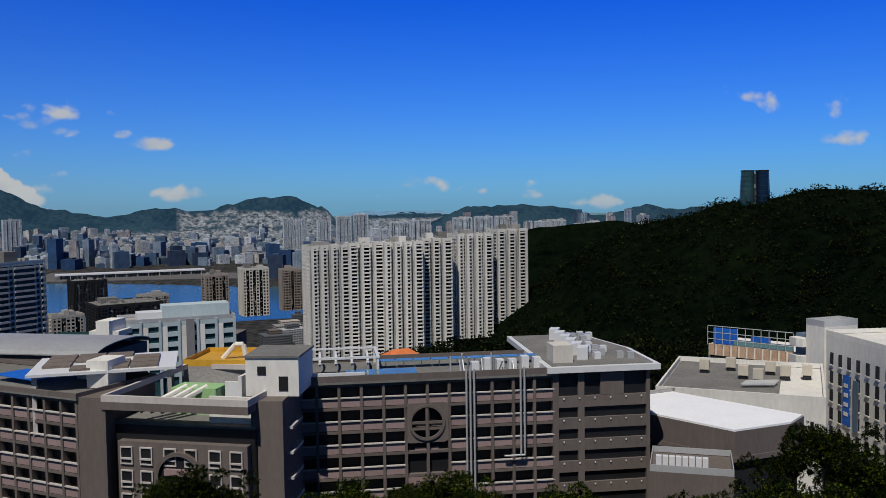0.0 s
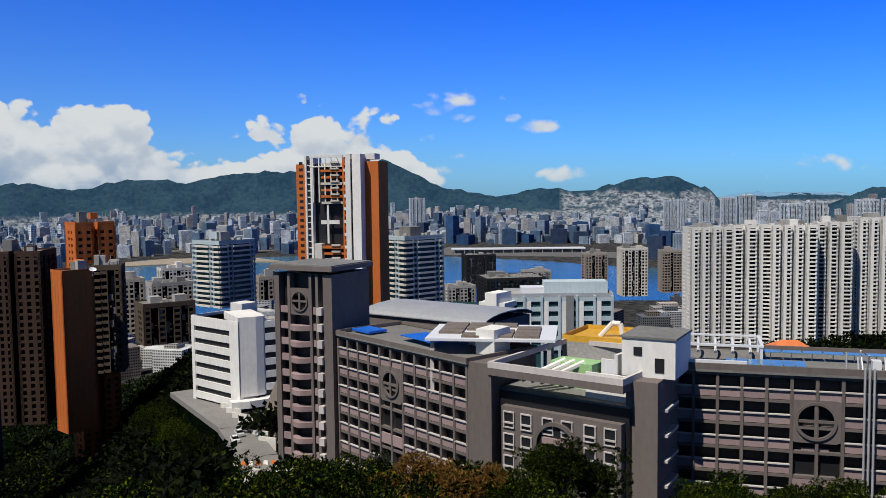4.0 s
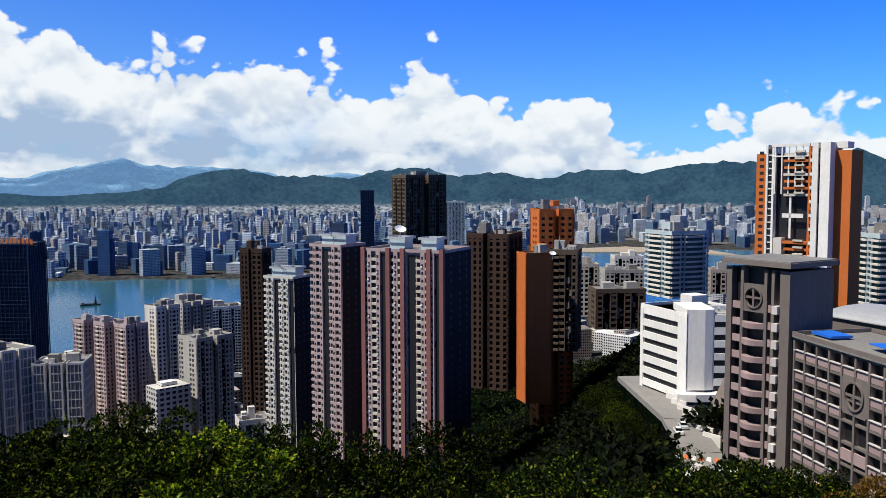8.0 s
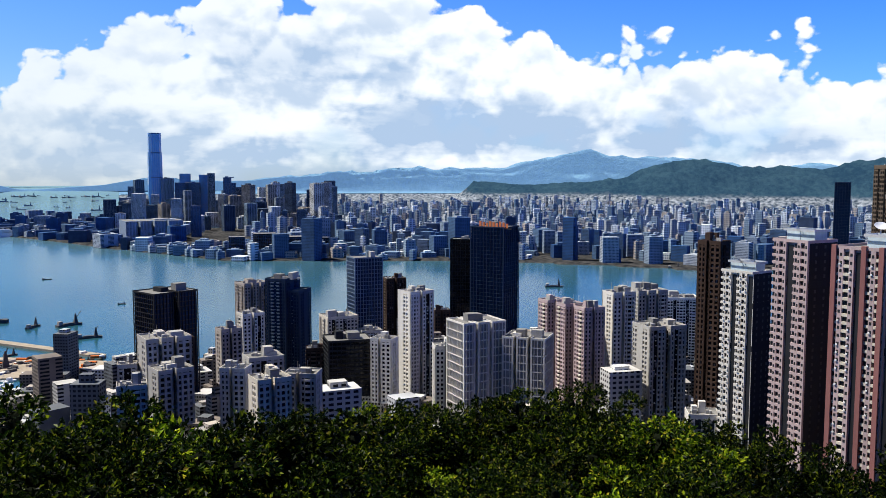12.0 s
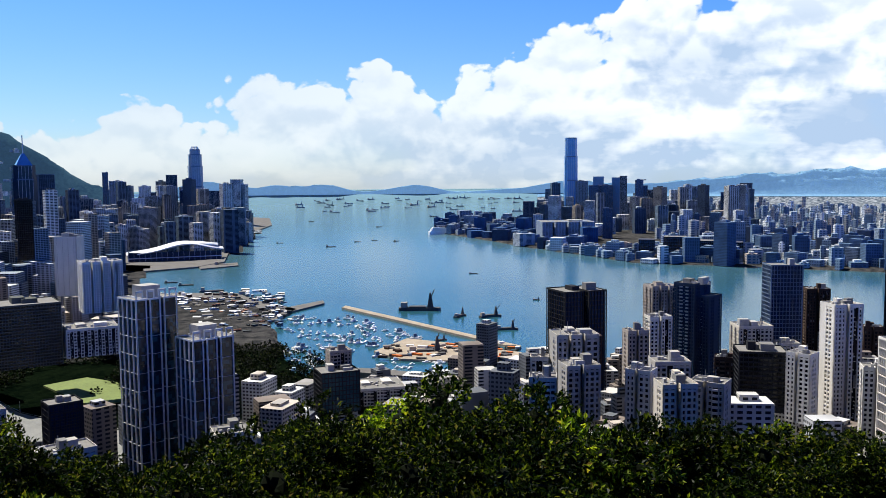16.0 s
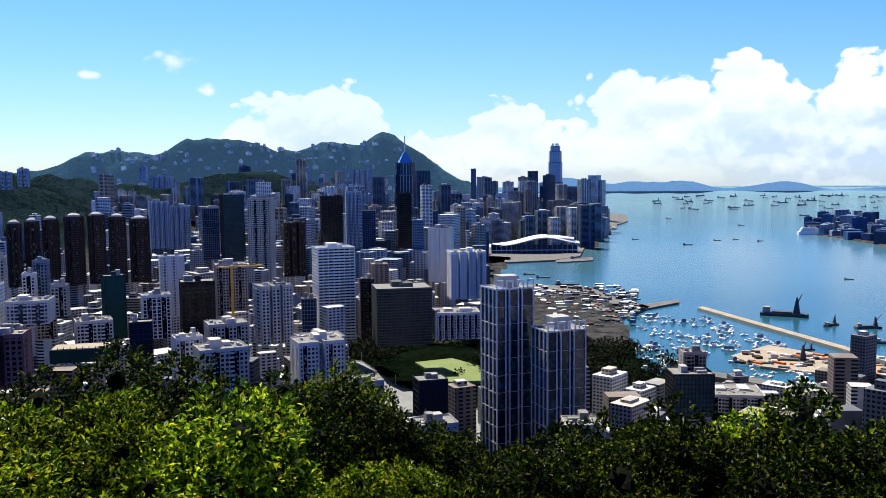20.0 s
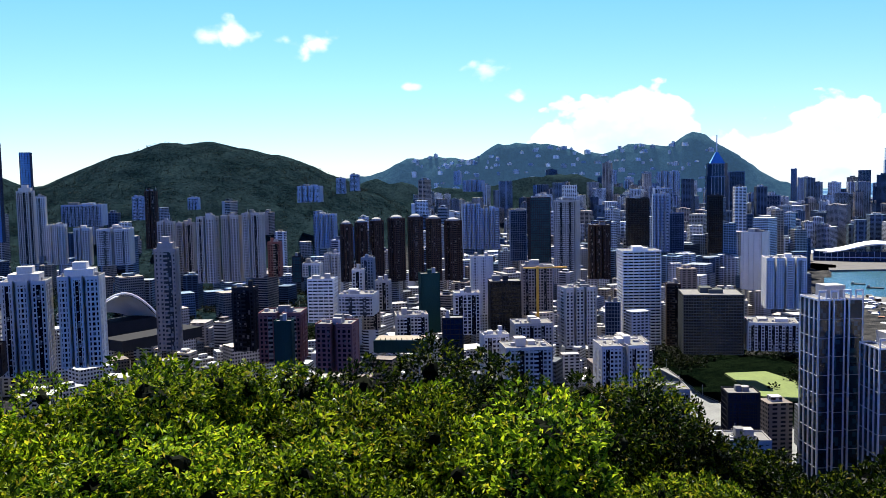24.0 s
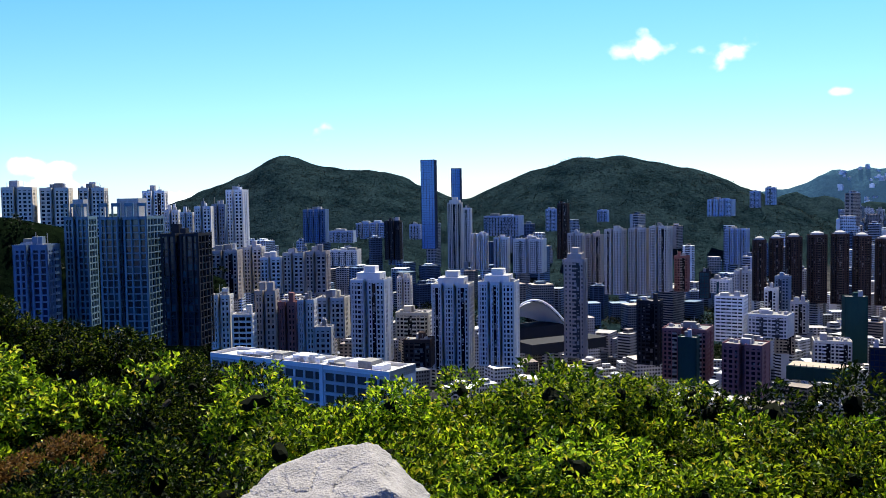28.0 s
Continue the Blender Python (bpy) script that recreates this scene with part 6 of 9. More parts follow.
tower("dark blue tiled tower with ribbed windows", 94.26, 775, 31.5, 26.3, 51, 135.5, -30, wall=W_NAVY, glass=G_BLUE, band=0.3, bay=3, pier=0.3, plan="step")
tower("blue-green glass office tower with a flat top", 89.24, 863, 29.6, 24.8, 53, 144.7, 20, wall=W_SLATE, glass=G_BLUE, band=0.12, bay=3, pier=0.12, fh=3.8)
tower("plain brown tower of flats", 87.28, 909, 21.6, 18.1, 53, 117.8, 15, wall=W_BROWN, glass=G_DARK, plan="comb")
tower("white slim tower with ribbed corners", 85.85, 630, 20.5, 17.1, 51, 142.6, 34, wall=W_PALE, glass=G_DARK, plan="comb")
tower("plain brown block of flats", 84.14, 766, 14.1, 11.9, 59, 106.7, 10, wall=W_BROWN, glass=G_DARK, plan="comb")
tower("pale block of flats with terrace roof", 90.99, 712, 26.4, 22.1, 53, 111.5, 20, wall=W_CREAM, glass=G_DARK)
tower("black-glazed slab block in the dense town", 90.43, 612, 31.3, 26.1, 72, 111.7, 10, wall=W_DARK, glass=G_DARK, band=0.3, pier=0.1)
tower("pale tower of flats", 87.96, 587, 15.5, 13.0, 72, 116.0, -25, wall=W_PALE, glass=G_DARK, plan="comb")
tower("tower wrapped in grey scaffold netting", 81.81, 534, 29.3, 24.3, 81, 137.3, 28, wall=W_PALE, glass=W_NET, band=0.1, pier=0.09, bay=2.2, fh=5, plan="comb")
tower("lower tower wrapped in grey scaffold netting", 78.33, 531, 27.0, 22.5, 89, 128.5, -15, wall=W_PALE, glass=W_NET, band=0.1, pier=0.09, bay=2.2, fh=5, plan="comb")
tower("tall dark blue mirror-glass office tower", 80.59, 920, 40.9, 34.0, 50, 171.6, -30, wall=W_NAVY, glass=G_BLUE, band=0.06, bay=4, pier=0.06, fh=4, name="office_tower")
tower("dark slab beside the glass tower", 82.77, 939, 22.6, 19.1, 45, 156.6, -10, wall=W_DARK, glass=G_DARK, band=0.12, bay=3, pier=0.12, fh=3.8)
tower("pinkish slim tower of flats", 76.77, 648, 16.3, 13.7, 63, 134.1, 32, wall=W_PINK, glass=G_DARK, plan="comb")
tower("pinkish slim tower of flats", 75.58, 628, 16.1, 13.6, 64, 134.6, 32, wall=W_PINK, glass=G_DARK, plan="comb")
tower("pinkish slim tower of flats", 74.31, 608, 16.6, 13.9, 67, 135.3, 32, wall=W_PINK, glass=G_DARK, plan="comb")
tower("pale tower of flats with blue glass", 72.43, 629, 18.3, 15.3, 60, 143.8, 32, wall=W_PALE, glass=G_DARK, plan="comb")
tower("grey tower of flats", 70.72, 693, 26.3, 22.0, 53, 137.5, 32, wall=W_GREY, glass=G_DARK, plan="comb")
tower("grey twin tower of flats with white tanks", 69.82, 552, 25.8, 21.4, 71, 134.5, 32, wall=W_GREY, glass=G_DARK, plan="twin")
tower("white long block of flats", 68.63, 914, 34.8, 29.2, 27, 102.1, 10, wall=W_WHITE, glass=G_DARK, pier=0.4)
tower("low flat-roofed service building", 66.97, 436, 15.4, 12.9, 99, 111.6, 10, wall=W_PALE, glass=G_GREY, fh=3.5)
tower("grey-brown block of flats", 98.12, 607, 14.9, 12.5, 84, 122.0, 20, wall=W_TAUPE, glass=G_DARK, plan="comb")
tower("grey tower of flats with roof clutter", 101.77, 458, 18.5, 15.5, 101, 129.6, 20, wall=W_GREY, glass=G_DARK, plan="comb")
tower("plain brown block of flats", 101.45, 568, 19.9, 16.7, 94, 124.8, 15, wall=W_BROWN, glass=G_DARK)
tower("pale block of flats", 97.72, 466, 13.8, 11.5, 94, 126.0, -20, wall=W_PALE, glass=G_DARK, plan="comb")
tower("grey walk-up block in the dense town", 95.96, 509, 20.5, 17.1, 91, 122.7, 15, wall=W_GREY, glass=G_DARK)
tower("cream block of flats with water tanks", 95.55, 428, 17.4, 14.5, 99, 128.8, 20, wall=W_CREAM, glass=G_DARK, plan="comb")
tower("grey block of flats", 93.39, 457, 17.6, 14.7, 97, 123.8, -15, wall=W_GREY, glass=G_DARK, plan="comb")
tower("plain brown block of flats", 92.52, 625, 13.9, 11.7, 70, 102.5, 0, wall=W_BROWN, glass=G_DARK)
tower("pale tower of flats", 96.71, 708, 18.3, 15.4, 76, 116.1, 20, wall=W_PALE, glass=G_DARK, plan="comb")
tower("cream block of flats", 104.39, 483, 10.2, 8.6, 99, 127.7, 0, wall=W_CREAM, glass=G_DARK)
tower("grey block of flats", 88.91, 707, 17.1, 14.4, 51, 99.8, 15, wall=W_GREY, glass=G_DARK)
tower("pale block of flats", 83.84, 567, 16.4, 13.8, 73, 114.8, 10, wall=W_PALE, glass=G_DARK, plan="comb")
tower("grey walk-up block in the dense town", 104.15, 425, 13.6, 11.4, 110, 130.1, 0, wall=W_GREY, glass=G_DARK)
tower("grey tower of flats by the slope", 102.13, 480, 23.6, 19.6, 96, 142.1, 15, wall=W_GREY, glass=G_DARK, plan="comb")


# ---------- west: park side, old town, business district ----------
tower("tall grey tower of flats with a dark glazed middle", 129.84, 635, 31.2, 25.9, 21, 146.5, 28, wall=W_WHITE, glass=G_SEAGREEN, plan="comb", band=0.008, pier=0.11, bay=7.0, fh=12.8, top="frame")
tower("grey tower of flats with dark glazed bays", 126.44, 615, 31.0, 25.7, 38, 119.8, 28, wall=W_WHITE, glass=G_SEAGREEN, plan="comb", band=0.008, pier=0.11, bay=7.0, fh=12.8, top="frame")
tower("grey walk-up block under the slope", 134.69, 439, 20.1, 16.8, 80, 102.4, 15, wall=W_GREY, glass=G_DARK, fh=3.2)
tower("small dark glass office block", 135.03, 569, 20.1, 16.8, 61, 94.0, 15, wall=W_DARK, glass=G_BLUE, band=0.12, bay=3, pier=0.12, fh=3.8)
tower("grey apartment block with a roof pool", 142.36, 654, 33.5, 27.9, 66, 108.8, 12, wall=W_GREY, glass=G_DARK, plan="twin")
tower("dark green glass block with a slanted roof", 117.98, 734, 33.7, 28.1, 31, 65.2, 15, wall=W_DARK, glass=G_TEAL, band=0.12, bay=3, pier=0.12, fh=3.8)
tower("brown tower with a tall lift shaft", 117.83, 748, 19.2, 16.2, 46, 79.5, 15, wall=W_TAUPE, glass=G_DARK)
tower("cream walk-up block in the dense town", 124.80, 530, 24.6, 20.5, 56, 77.0, 10, wall=W_CREAM, glass=G_DARK)
tower("pale long harbour block", 115.47, 821, 52.9, 43.8, 15, 30.8, 10, wall=W_PALE, glass=G_DARK)
tower("low cream harbour block", 110.93, 864, 35.0, 29.3, 11, 22.5, 10, wall=W_CREAM, glass=G_DARK)
tower("white slab hotel tower with long window bands", 141.36, 977, 42.0, 35.1, 47, 149.5, 12, wall=W_WHITE, glass=G_DARK, band=0.5, pier=0.08, bay=6, fh=3.3)
tower("broad dark office block above the park", 136.90, 923, 59.1, 49.0, 51, 110.6, 8, wall=wall("grey_green_grid", 0.085, 0.09, 0.078), glass=G_DARK, band=0.34, pier=0.19, bay=2.6)
tower("grey tower with a blank side and an antenna", 134.22, 1264, 30.1, 25.3, 73, 151.6, -25, wall=W_PALE, glass=G_DARK, band=0.5, pier=0.9, bay=8)
tower("white block of flats", 132.55, 1169, 47.4, 39.6, 63, 125.9, 10, wall=W_WHITE, glass=G_GREY, plan="comb")
tower("cream block of flats", 135.26, 987, 20.1, 16.9, 42, 94.4, 5, wall=W_CREAM, glass=G_DARK)
tower("plain brown tower of flats", 139.18, 1006, 16.0, 13.5, 40, 109.2, 5, wall=W_BROWN, glass=G_DARK)
tower("cream twin tower of flats", 145.35, 793, 29.4, 24.6, 79, 131.4, 20, wall=W_CREAM, glass=G_DARK, plan="comb")
tower("small blue glass tower", 143.01, 855, 14.9, 12.5, 76, 109.2, 0, wall=W_SLATE, glass=G_BLUE, band=0.12, bay=3, pier=0.12, fh=3.8)
tower("pale apartment block with a glazed roof box", 142.54, 614, 32.9, 27.3, 81, 113.7, 15, wall=W_PALE, glass=G_DARK, plan="twin")
tower("grey church-like block in the dense town", 139.52, 570, 24.1, 20.1, 74, 94.1, 12, wall=W_GREY, glass=G_DARK)
tower("dark glass block with curved floors", 135.05, 568, 18.5, 15.5, 62, 88.6, 15, wall=W_DARK, glass=G_BLUE, band=0.12, bay=3, pier=0.12, fh=3.8)
tower("pale block with framed windows", 152.65, 768, 23.0, 19.3, 94, 130.4, 5, wall=W_PALE, glass=G_DARK, band=0.2, pier=0.35, bay=4)
tower("slim dark blue tower", 153.59, 645, 15.9, 13.4, 92, 127.4, 0, wall=W_DARK, glass=G_BLUE, band=0.12, bay=3, pier=0.12, fh=3.8)
tower("tower wrapped in dark green netting", 155.11, 807, 18.0, 15.1, 89, 143.9, 10, wall=W_GREENNET, glass=G_DARK, band=0.9, pier=0.9)
tower("dark office tower in the dense town", 150.11, 831, 30.2, 25.3, 81, 133.2, 5, wall=W_DARK, glass=G_DARK, band=0.12, bay=3, pier=0.12, fh=3.8)
tower("brown tower behind a crane", 147.97, 912, 31.6, 26.5, 88, 139.8, 5, wall=W_TAUPE, glass=G_DARK)
tower("grey tower with a blank corner", 145.94, 1264, 32.6, 27.4, 79, 198.0, -15, wall=W_GREY, glass=G_DARK, pier=0.7, band=0.3)
tower("teal glass office tower", 147.77, 1414, 33.8, 28.5, 90, 200.1, 10, wall=W_DARK, glass=G_TEAL, band=0.12, bay=3, pier=0.12, fh=3.8)
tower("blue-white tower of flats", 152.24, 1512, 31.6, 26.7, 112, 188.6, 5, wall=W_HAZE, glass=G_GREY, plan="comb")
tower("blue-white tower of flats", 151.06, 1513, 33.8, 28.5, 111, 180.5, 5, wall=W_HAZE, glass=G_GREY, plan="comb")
tower("blue glass tower in the dense town", 149.15, 1460, 27.4, 23.1, 95, 177.6, 5, wall=W_SLATE, glass=G_BLUE, band=0.12, bay=3, pier=0.12, fh=3.8)
tower("pale tower with blank sides", 151.61, 959, 24.6, 20.7, 83, 146.0, 5, wall=W_PALE, glass=G_GREY, pier=0.8)
tower("dark tower with a gold band", 141.42, 1715, 41.1, 34.7, 99, 189.0, 5, wall=W_DARK, glass=G_DARK, band=0.12, bay=3, pier=0.12, fh=3.8)
tower("slim black tower in the dense town", 136.59, 1609, 25.1, 21.3, 94, 194.1, 0, wall=W_DARK, glass=G_DARK, band=0.12, bay=3, pier=0.12, fh=3.8)
tower("pale blue tower of flats", 139.97, 1812, 32.8, 27.7, 78, 195.4, 5, wall=W_HAZE, glass=G_BLUE, plan="comb")
tower("plain brown tower of flats", 143.87, 1312, 31.1, 26.2, 80, 160.0, 5, wall=W_BROWN, glass=G_DARK, plan="comb")
tower("cream block with roof sheds", 148.77, 572, 30.7, 25.5, 91, 120.0, 12, wall=W_CREAM, glass=G_DARK)
tower("white walk-up block in the dense town", 150.82, 608, 18.5, 15.5, 90, 121.2, 12, wall=W_PALE, glass=G_DARK)
tower("grey walk-up block in the dense town", 148.37, 712, 31.2, 26.1, 83, 112.6, 10, wall=W_GREY, glass=G_DARK)
tower("dark brown block of flats", 160.78, 706, 17.4, 14.7, 79, 116.9, 5, wall=W_BROWN, glass=G_DARK)
tower("cream walk-up block in the dense town", 156.36, 771, 28.5, 23.9, 79, 111.7, 5, wall=W_CREAM, glass=G_DARK)
tower("plain brown block of flats", 159.02, 856, 17.4, 14.6, 85, 113.5, 5, wall=W_TAUPE, glass=G_DARK)
tower("long pale institutional block", 159.80, 875, 38.0, 31.8, 95, 113.0, 8, wall=W_PALE, glass=G_GREY)
tower("row of pale blocks by the park", 133.24, 918, 47.5, 39.6, 57, 84.2, 6, wall=W_PALE, glass=G_DARK)
tower("dark brown tower of a curved estate with a pale roof cap", 160.51, 1157, 16.4, 14.5, 99, 174.9, 8, wall=W_BROWN, glass=G_DARK, plan="cross", pier=0.45, top="dome", group="brown curved estate")
tower("dark brown tower of a curved estate with a pale roof cap", 159.54, 1170, 16.6, 14.7, 97, 176.2, 8, wall=W_BROWN, glass=G_DARK, plan="cross", pier=0.45, top="dome", group="brown curved estate")
tower("dark brown tower of a curved estate with a pale roof cap", 158.52, 1183, 19.2, 16.9, 96, 177.5, 8, wall=W_BROWN, glass=G_DARK, plan="cross", pier=0.45, top="dome", group="brown curved estate")
tower("dark brown tower of a curved estate with a pale roof cap", 157.21, 1196, 23.0, 20.3, 94, 179.6, 8, wall=W_BROWN, glass=G_DARK, plan="cross", pier=0.45, top="dome", group="brown curved estate")
tower("dark brown tower of a curved estate with a pale roof cap", 155.94, 1207, 20.7, 18.4, 92, 180.2, 8, wall=W_BROWN, glass=G_DARK, plan="cross", pier=0.45, top="dome", group="brown curved estate")
tower("dark brown tower of a curved estate with a pale roof cap", 154.75, 1219, 20.9, 18.4, 90, 177.0, 8, wall=W_BROWN, glass=G_DARK, plan="cross", pier=0.45, top="dome", group="brown curved estate")
tower("dark brown tower of a curved estate with a pale roof cap", 153.45, 1233, 24.8, 21.9, 89, 172.9, 8, wall=W_BROWN, glass=G_DARK, plan="cross", pier=0.45, top="dome", group="brown curved estate")


# ---------- south-west: the valley, its towers and the hillside estates ----------
tower("grey slab tower with pale edges", 169.33, 1009, 20.7, 17.5, 121, 194.7, -20, wall=W_GREY, glass=G_DARK, plan="comb")
tower("grey slab tower with pale edges", 167.80, 1009, 20.9, 17.6, 121, 195.3, -20, wall=W_GREY, glass=G_DARK, plan="comb")
tower("grey slab tower with pale edges", 166.48, 999, 20.9, 17.6, 126, 197.7, -20, wall=W_GREY, glass=G_DARK, plan="comb")
tower("slender round-cornered cream tower with a crown", 171.92, 626, 14.8, 12.5, 117, 186.7, -12, wall=W_TAUPE, glass=G_GREY, band=0.45, pier=0.6, top="crown")
tower("white sports block with a blank upper front", 162.16, 810, 24.8, 20.8, 102, 141.7, -12, wall=W_WHITE, glass=G_GREY, band=0.5, pier=0.1, bay=5)
tower("dull red slim tower", 165.16, 1056, 15.4, 13.0, 120, 161.0, -12, wall=W_RED, glass=G_DARK)
tower("dark tower of flats", 167.17, 647, 16.2, 13.6, 109, 155.1, -15, wall=W_DARK, glass=G_DARK, band=0.35, pier=0.3)
tower("brown-red pair of flats", 164.79, 612, 29.4, 24.5, 107, 141.1, -12, wall=W_RED, glass=G_DARK, plan="twin")
tower("brown-red block of flats", 161.27, 570, 24.4, 20.4, 107, 138.2, -15, wall=W_RED, glass=G_DARK, plan="twin")
tower("block wrapped in dark green netting", 164.75, 565, 11.5, 9.7, 112, 141.5, -12, wall=W_GREENNET, glass=G_DARK, band=0.9, pier=0.9)
tower("long pale blue block", 159.82, 773, 31.7, 26.5, 113, 131.3, -12, wall=W_PALE, glass=G_GREY)
tower("grey tower of flats", 161.49, 886, 14.1, 11.9, 113, 158.1, -12, wall=W_GREY, glass=G_DARK, plan="comb")
tower("blue glass tower in the dense town", 159.13, 865, 12.8, 10.8, 115, 154.5, -12, wall=W_SLATE, glass=G_BLUE)
tower("pale tower of flats", 159.80, 845, 11.0, 9.3, 118, 145.4, -12, wall=W_PALE, glass=G_DARK)
tower("grey block of flats", 158.16, 846, 14.0, 11.8, 106, 133.8, -12, wall=W_GREY, glass=G_DARK)
tower("small teal glass block", 163.74, 985, 11.1, 9.4, 120, 148.3, -12, wall=W_DARK, glass=G_TEAL, band=0.12, bay=3, pier=0.12, fh=3.8)
tower("low white and teal block", 162.78, 988, 20.1, 17.0, 126, 140.1, -12, wall=W_PALE, glass=G_TEAL)
tower("slender dark brown tower", 172.69, 1508, 18.0, 15.2, 128, 223.0, -15, wall=W_BROWN, glass=G_DARK, plan="comb")
tower("blue-grey estate block on the slope", 161.81, 1716, 38.7, 32.6, 105, 169.3, -12, wall=W_HAZE, glass=G_GREY, plan="comb")
tower("grey tower of flats", 171.86, 1158, 19.9, 16.8, 129, 184.8, -12, wall=W_GREY, glass=G_DARK, plan="comb")
tower("grey-brown tower of flats", 170.68, 1108, 20.4, 17.2, 125, 184.8, -12, wall=W_TAUPE, glass=G_DARK, plan="comb")
tower("pale tower of flats", 176.74, 1309, 21.5, 18.2, 122, 174.1, -12, wall=W_PALE, glass=G_GREY, plan="comb")
tower("pale pair of towers", 174.89, 1267, 42.5, 35.6, 125, 173.4, -12, wall=W_PALE, glass=G_GREY, plan="twin")
tower("pale tower of flats", 178.21, 1310, 23.8, 20.1, 126, 180.1, -12, wall=W_PALE, glass=G_GREY, plan="comb")
tower("cream stepped tower of flats", 179.80, 1289, 21.6, 18.2, 130, 227.3, -12, wall=W_CREAM, glass=G_DARK, plan="cross", top="crown")
tower("pale slim tower in the dense town", 179.03, 1507, 16.5, 14.0, 125, 217.2, -12, wall=W_PALE, glass=G_GREY)
tower("long blue-grey slab estate", 176.58, 1728, 69.2, 57.8, 161, 199.1, -12, wall=W_HAZE, glass=G_GREY)
tower("grey tower on the hill foot", 173.42, 1910, 24.3, 20.5, 162, 209.7, -12, wall=W_HAZE, glass=G_GREY)
tower("pale house block on the hillside", 170.12, 2010, 24.0, 20.3, 178, 203.6, -12, wall=W_HAZE, glass=G_GREY)
tower("pale estate on the hillside", 162.77, 2123, 54.8, 46.1, 186, 224.0, -12, wall=W_HAZE, glass=G_GREY, plan="comb")
tower("pale tower on the ridge", 160.75, 2209, 22.4, 19.0, 204, 242.2, -12, wall=W_HAZE, glass=G_GREY)
tower("pale tower on the ridge", 159.85, 2209, 22.4, 19.0, 210, 250.1, -12, wall=W_HAZE, glass=G_GREY)
tower("pale tower on the mountain slope", 153.08, 2909, 22.7, 19.2, 216, 261.3, -12, wall=W_HAZE, glass=G_GREY)
tower("pale blocks on the mountain slope", 152.02, 2927, 65.1, 54.8, 193, 230.4, -12, wall=W_HAZE, glass=G_GREY, plan="comb")
tower("dark blue-grey tower of flats", 183.77, 1509, 22.5, 19.0, 122, 193.5, -12, wall=W_SLATE, glass=G_DARK, plan="comb")
tower("pale block at the hill foot", 182.44, 1709, 21.1, 17.9, 157, 185.3, -12, wall=W_HAZE, glass=G_GREY)
tower("pale estate at the hill foot", 185.18, 1922, 52.5, 44.1, 152, 183.0, -12, wall=W_HAZE, glass=G_GREY, plan="comb")
tower("cream tower of flats", 183.21, 906, 13.7, 11.6, 113, 151.8, -12, wall=W_CREAM, glass=G_DARK, plan="comb")
tower("very tall slim blue glass tower", 181.50, 1510, 24.7, 20.8, 149, 301.9, -12, wall=W_NAVY, glass=G_SKY, band=0.1, bay=5, pier=0.08, top="", name="skyscraper")
tower("tall slim blue glass tower", 179.68, 1657, 17.8, 15.0, 140, 292.2, -12, wall=W_NAVY, glass=G_SKY, band=0.1, bay=5, pier=0.08, top="", name="skyscraper")
tower("grey cross-shaped tower with a stepped crown", 180.01, 570, 24.6, 20.5, 120, 175.4, -12, wall=W_PALE, glass=G_DARK, plan="comb", pier=0.42, bay=2.5, band=0.32, top="crown")
tower("grey cross-shaped tower with a stepped crown", 176.97, 570, 23.8, 19.9, 122, 176.5, -12, wall=W_PALE, glass=G_DARK, plan="comb", pier=0.42, bay=2.5, band=0.32, top="crown")
tower("pale tower of flats with a stepped crown", 185.42, 550, 22.1, 18.5, 129, 181.2, -18, wall=W_PALE, glass=G_DARK, plan="comb", pier=0.42, bay=2.5, band=0.32, top="crown")
tower("cream slim tower in the dense town", 183.23, 825, 13.1, 11.1, 122, 157.3, -12, wall=W_CREAM, glass=G_DARK, plan="comb")
tower("pale low block of flats", 187.09, 1317, 42.0, 35.2, 137, 159.2, -12, wall=W_PALE, glass=G_GREY)
tower("dark blue tiled tower on the slope", 205.83, 427, 15.5, 13.0, 179, 212.9, -25, wall=W_SLATE, glass=G_BLUE, band=0.2, pier=0.3, plan="comb")
tower("dark blue-green glazed tower of flats", 203.35, 435, 11.3, 9.5, 175, 224.8, -25, wall=W_TEALFRAME, glass=G_SEAGREEN, band=0.22, pier=0.19, bay=2.8, plan="comb", top="frame")
tower("broad dark blue glazed tower of flats", 200.39, 410, 21.9, 18.2, 171, 224.7, -25, wall=W_TEALFRAME, glass=G_SEAGREEN, band=0.16, pier=0.16, plan="comb", bay=3.4, top="frame")
tower("black glazed tower of flats", 197.16, 398, 17.4, 14.5, 169, 217.0, -25, wall=W_DARK, glass=G_SEAGREEN, band=0.14, pier=0.16, plan="comb", bay=3.4)
tower("white tower of flats on the slope", 198.95, 808, 18.9, 15.9, 213, 242.7, -12, wall=W_WHITE, glass=G_DARK, plan="comb")
tower("white tower of flats with a blue core", 193.95, 787, 15.7, 13.3, 192, 242.5, -25, wall=W_WHITE, glass=G_DARK, plan="comb")
tower("blue-grey tower of flats", 195.09, 765, 11.3, 9.6, 193, 229.9, -12, wall=W_SLATE, glass=G_DARK, plan="comb")
tower("pale tower of flats", 197.97, 765, 11.8, 10.0, 199, 225.8, -12, wall=W_PALE, glass=G_DARK, plan="comb")
tower("pale tower of flats", 197.07, 744, 10.4, 8.8, 197, 223.8, -12, wall=W_PALE, glass=G_DARK, plan="comb")
tower("pale tower of flats", 196.05, 726, 13.3, 11.2, 196, 228.3, -12, wall=W_PALE, glass=G_DARK, plan="comb")
tower("cream ribbed tower of flats on the ridge", 206.64, 708, 20.7, 17.4, 209, 244.5, -12, wall=W_CREAM, glass=G_DARK, plan="comb", group="ridge towers")
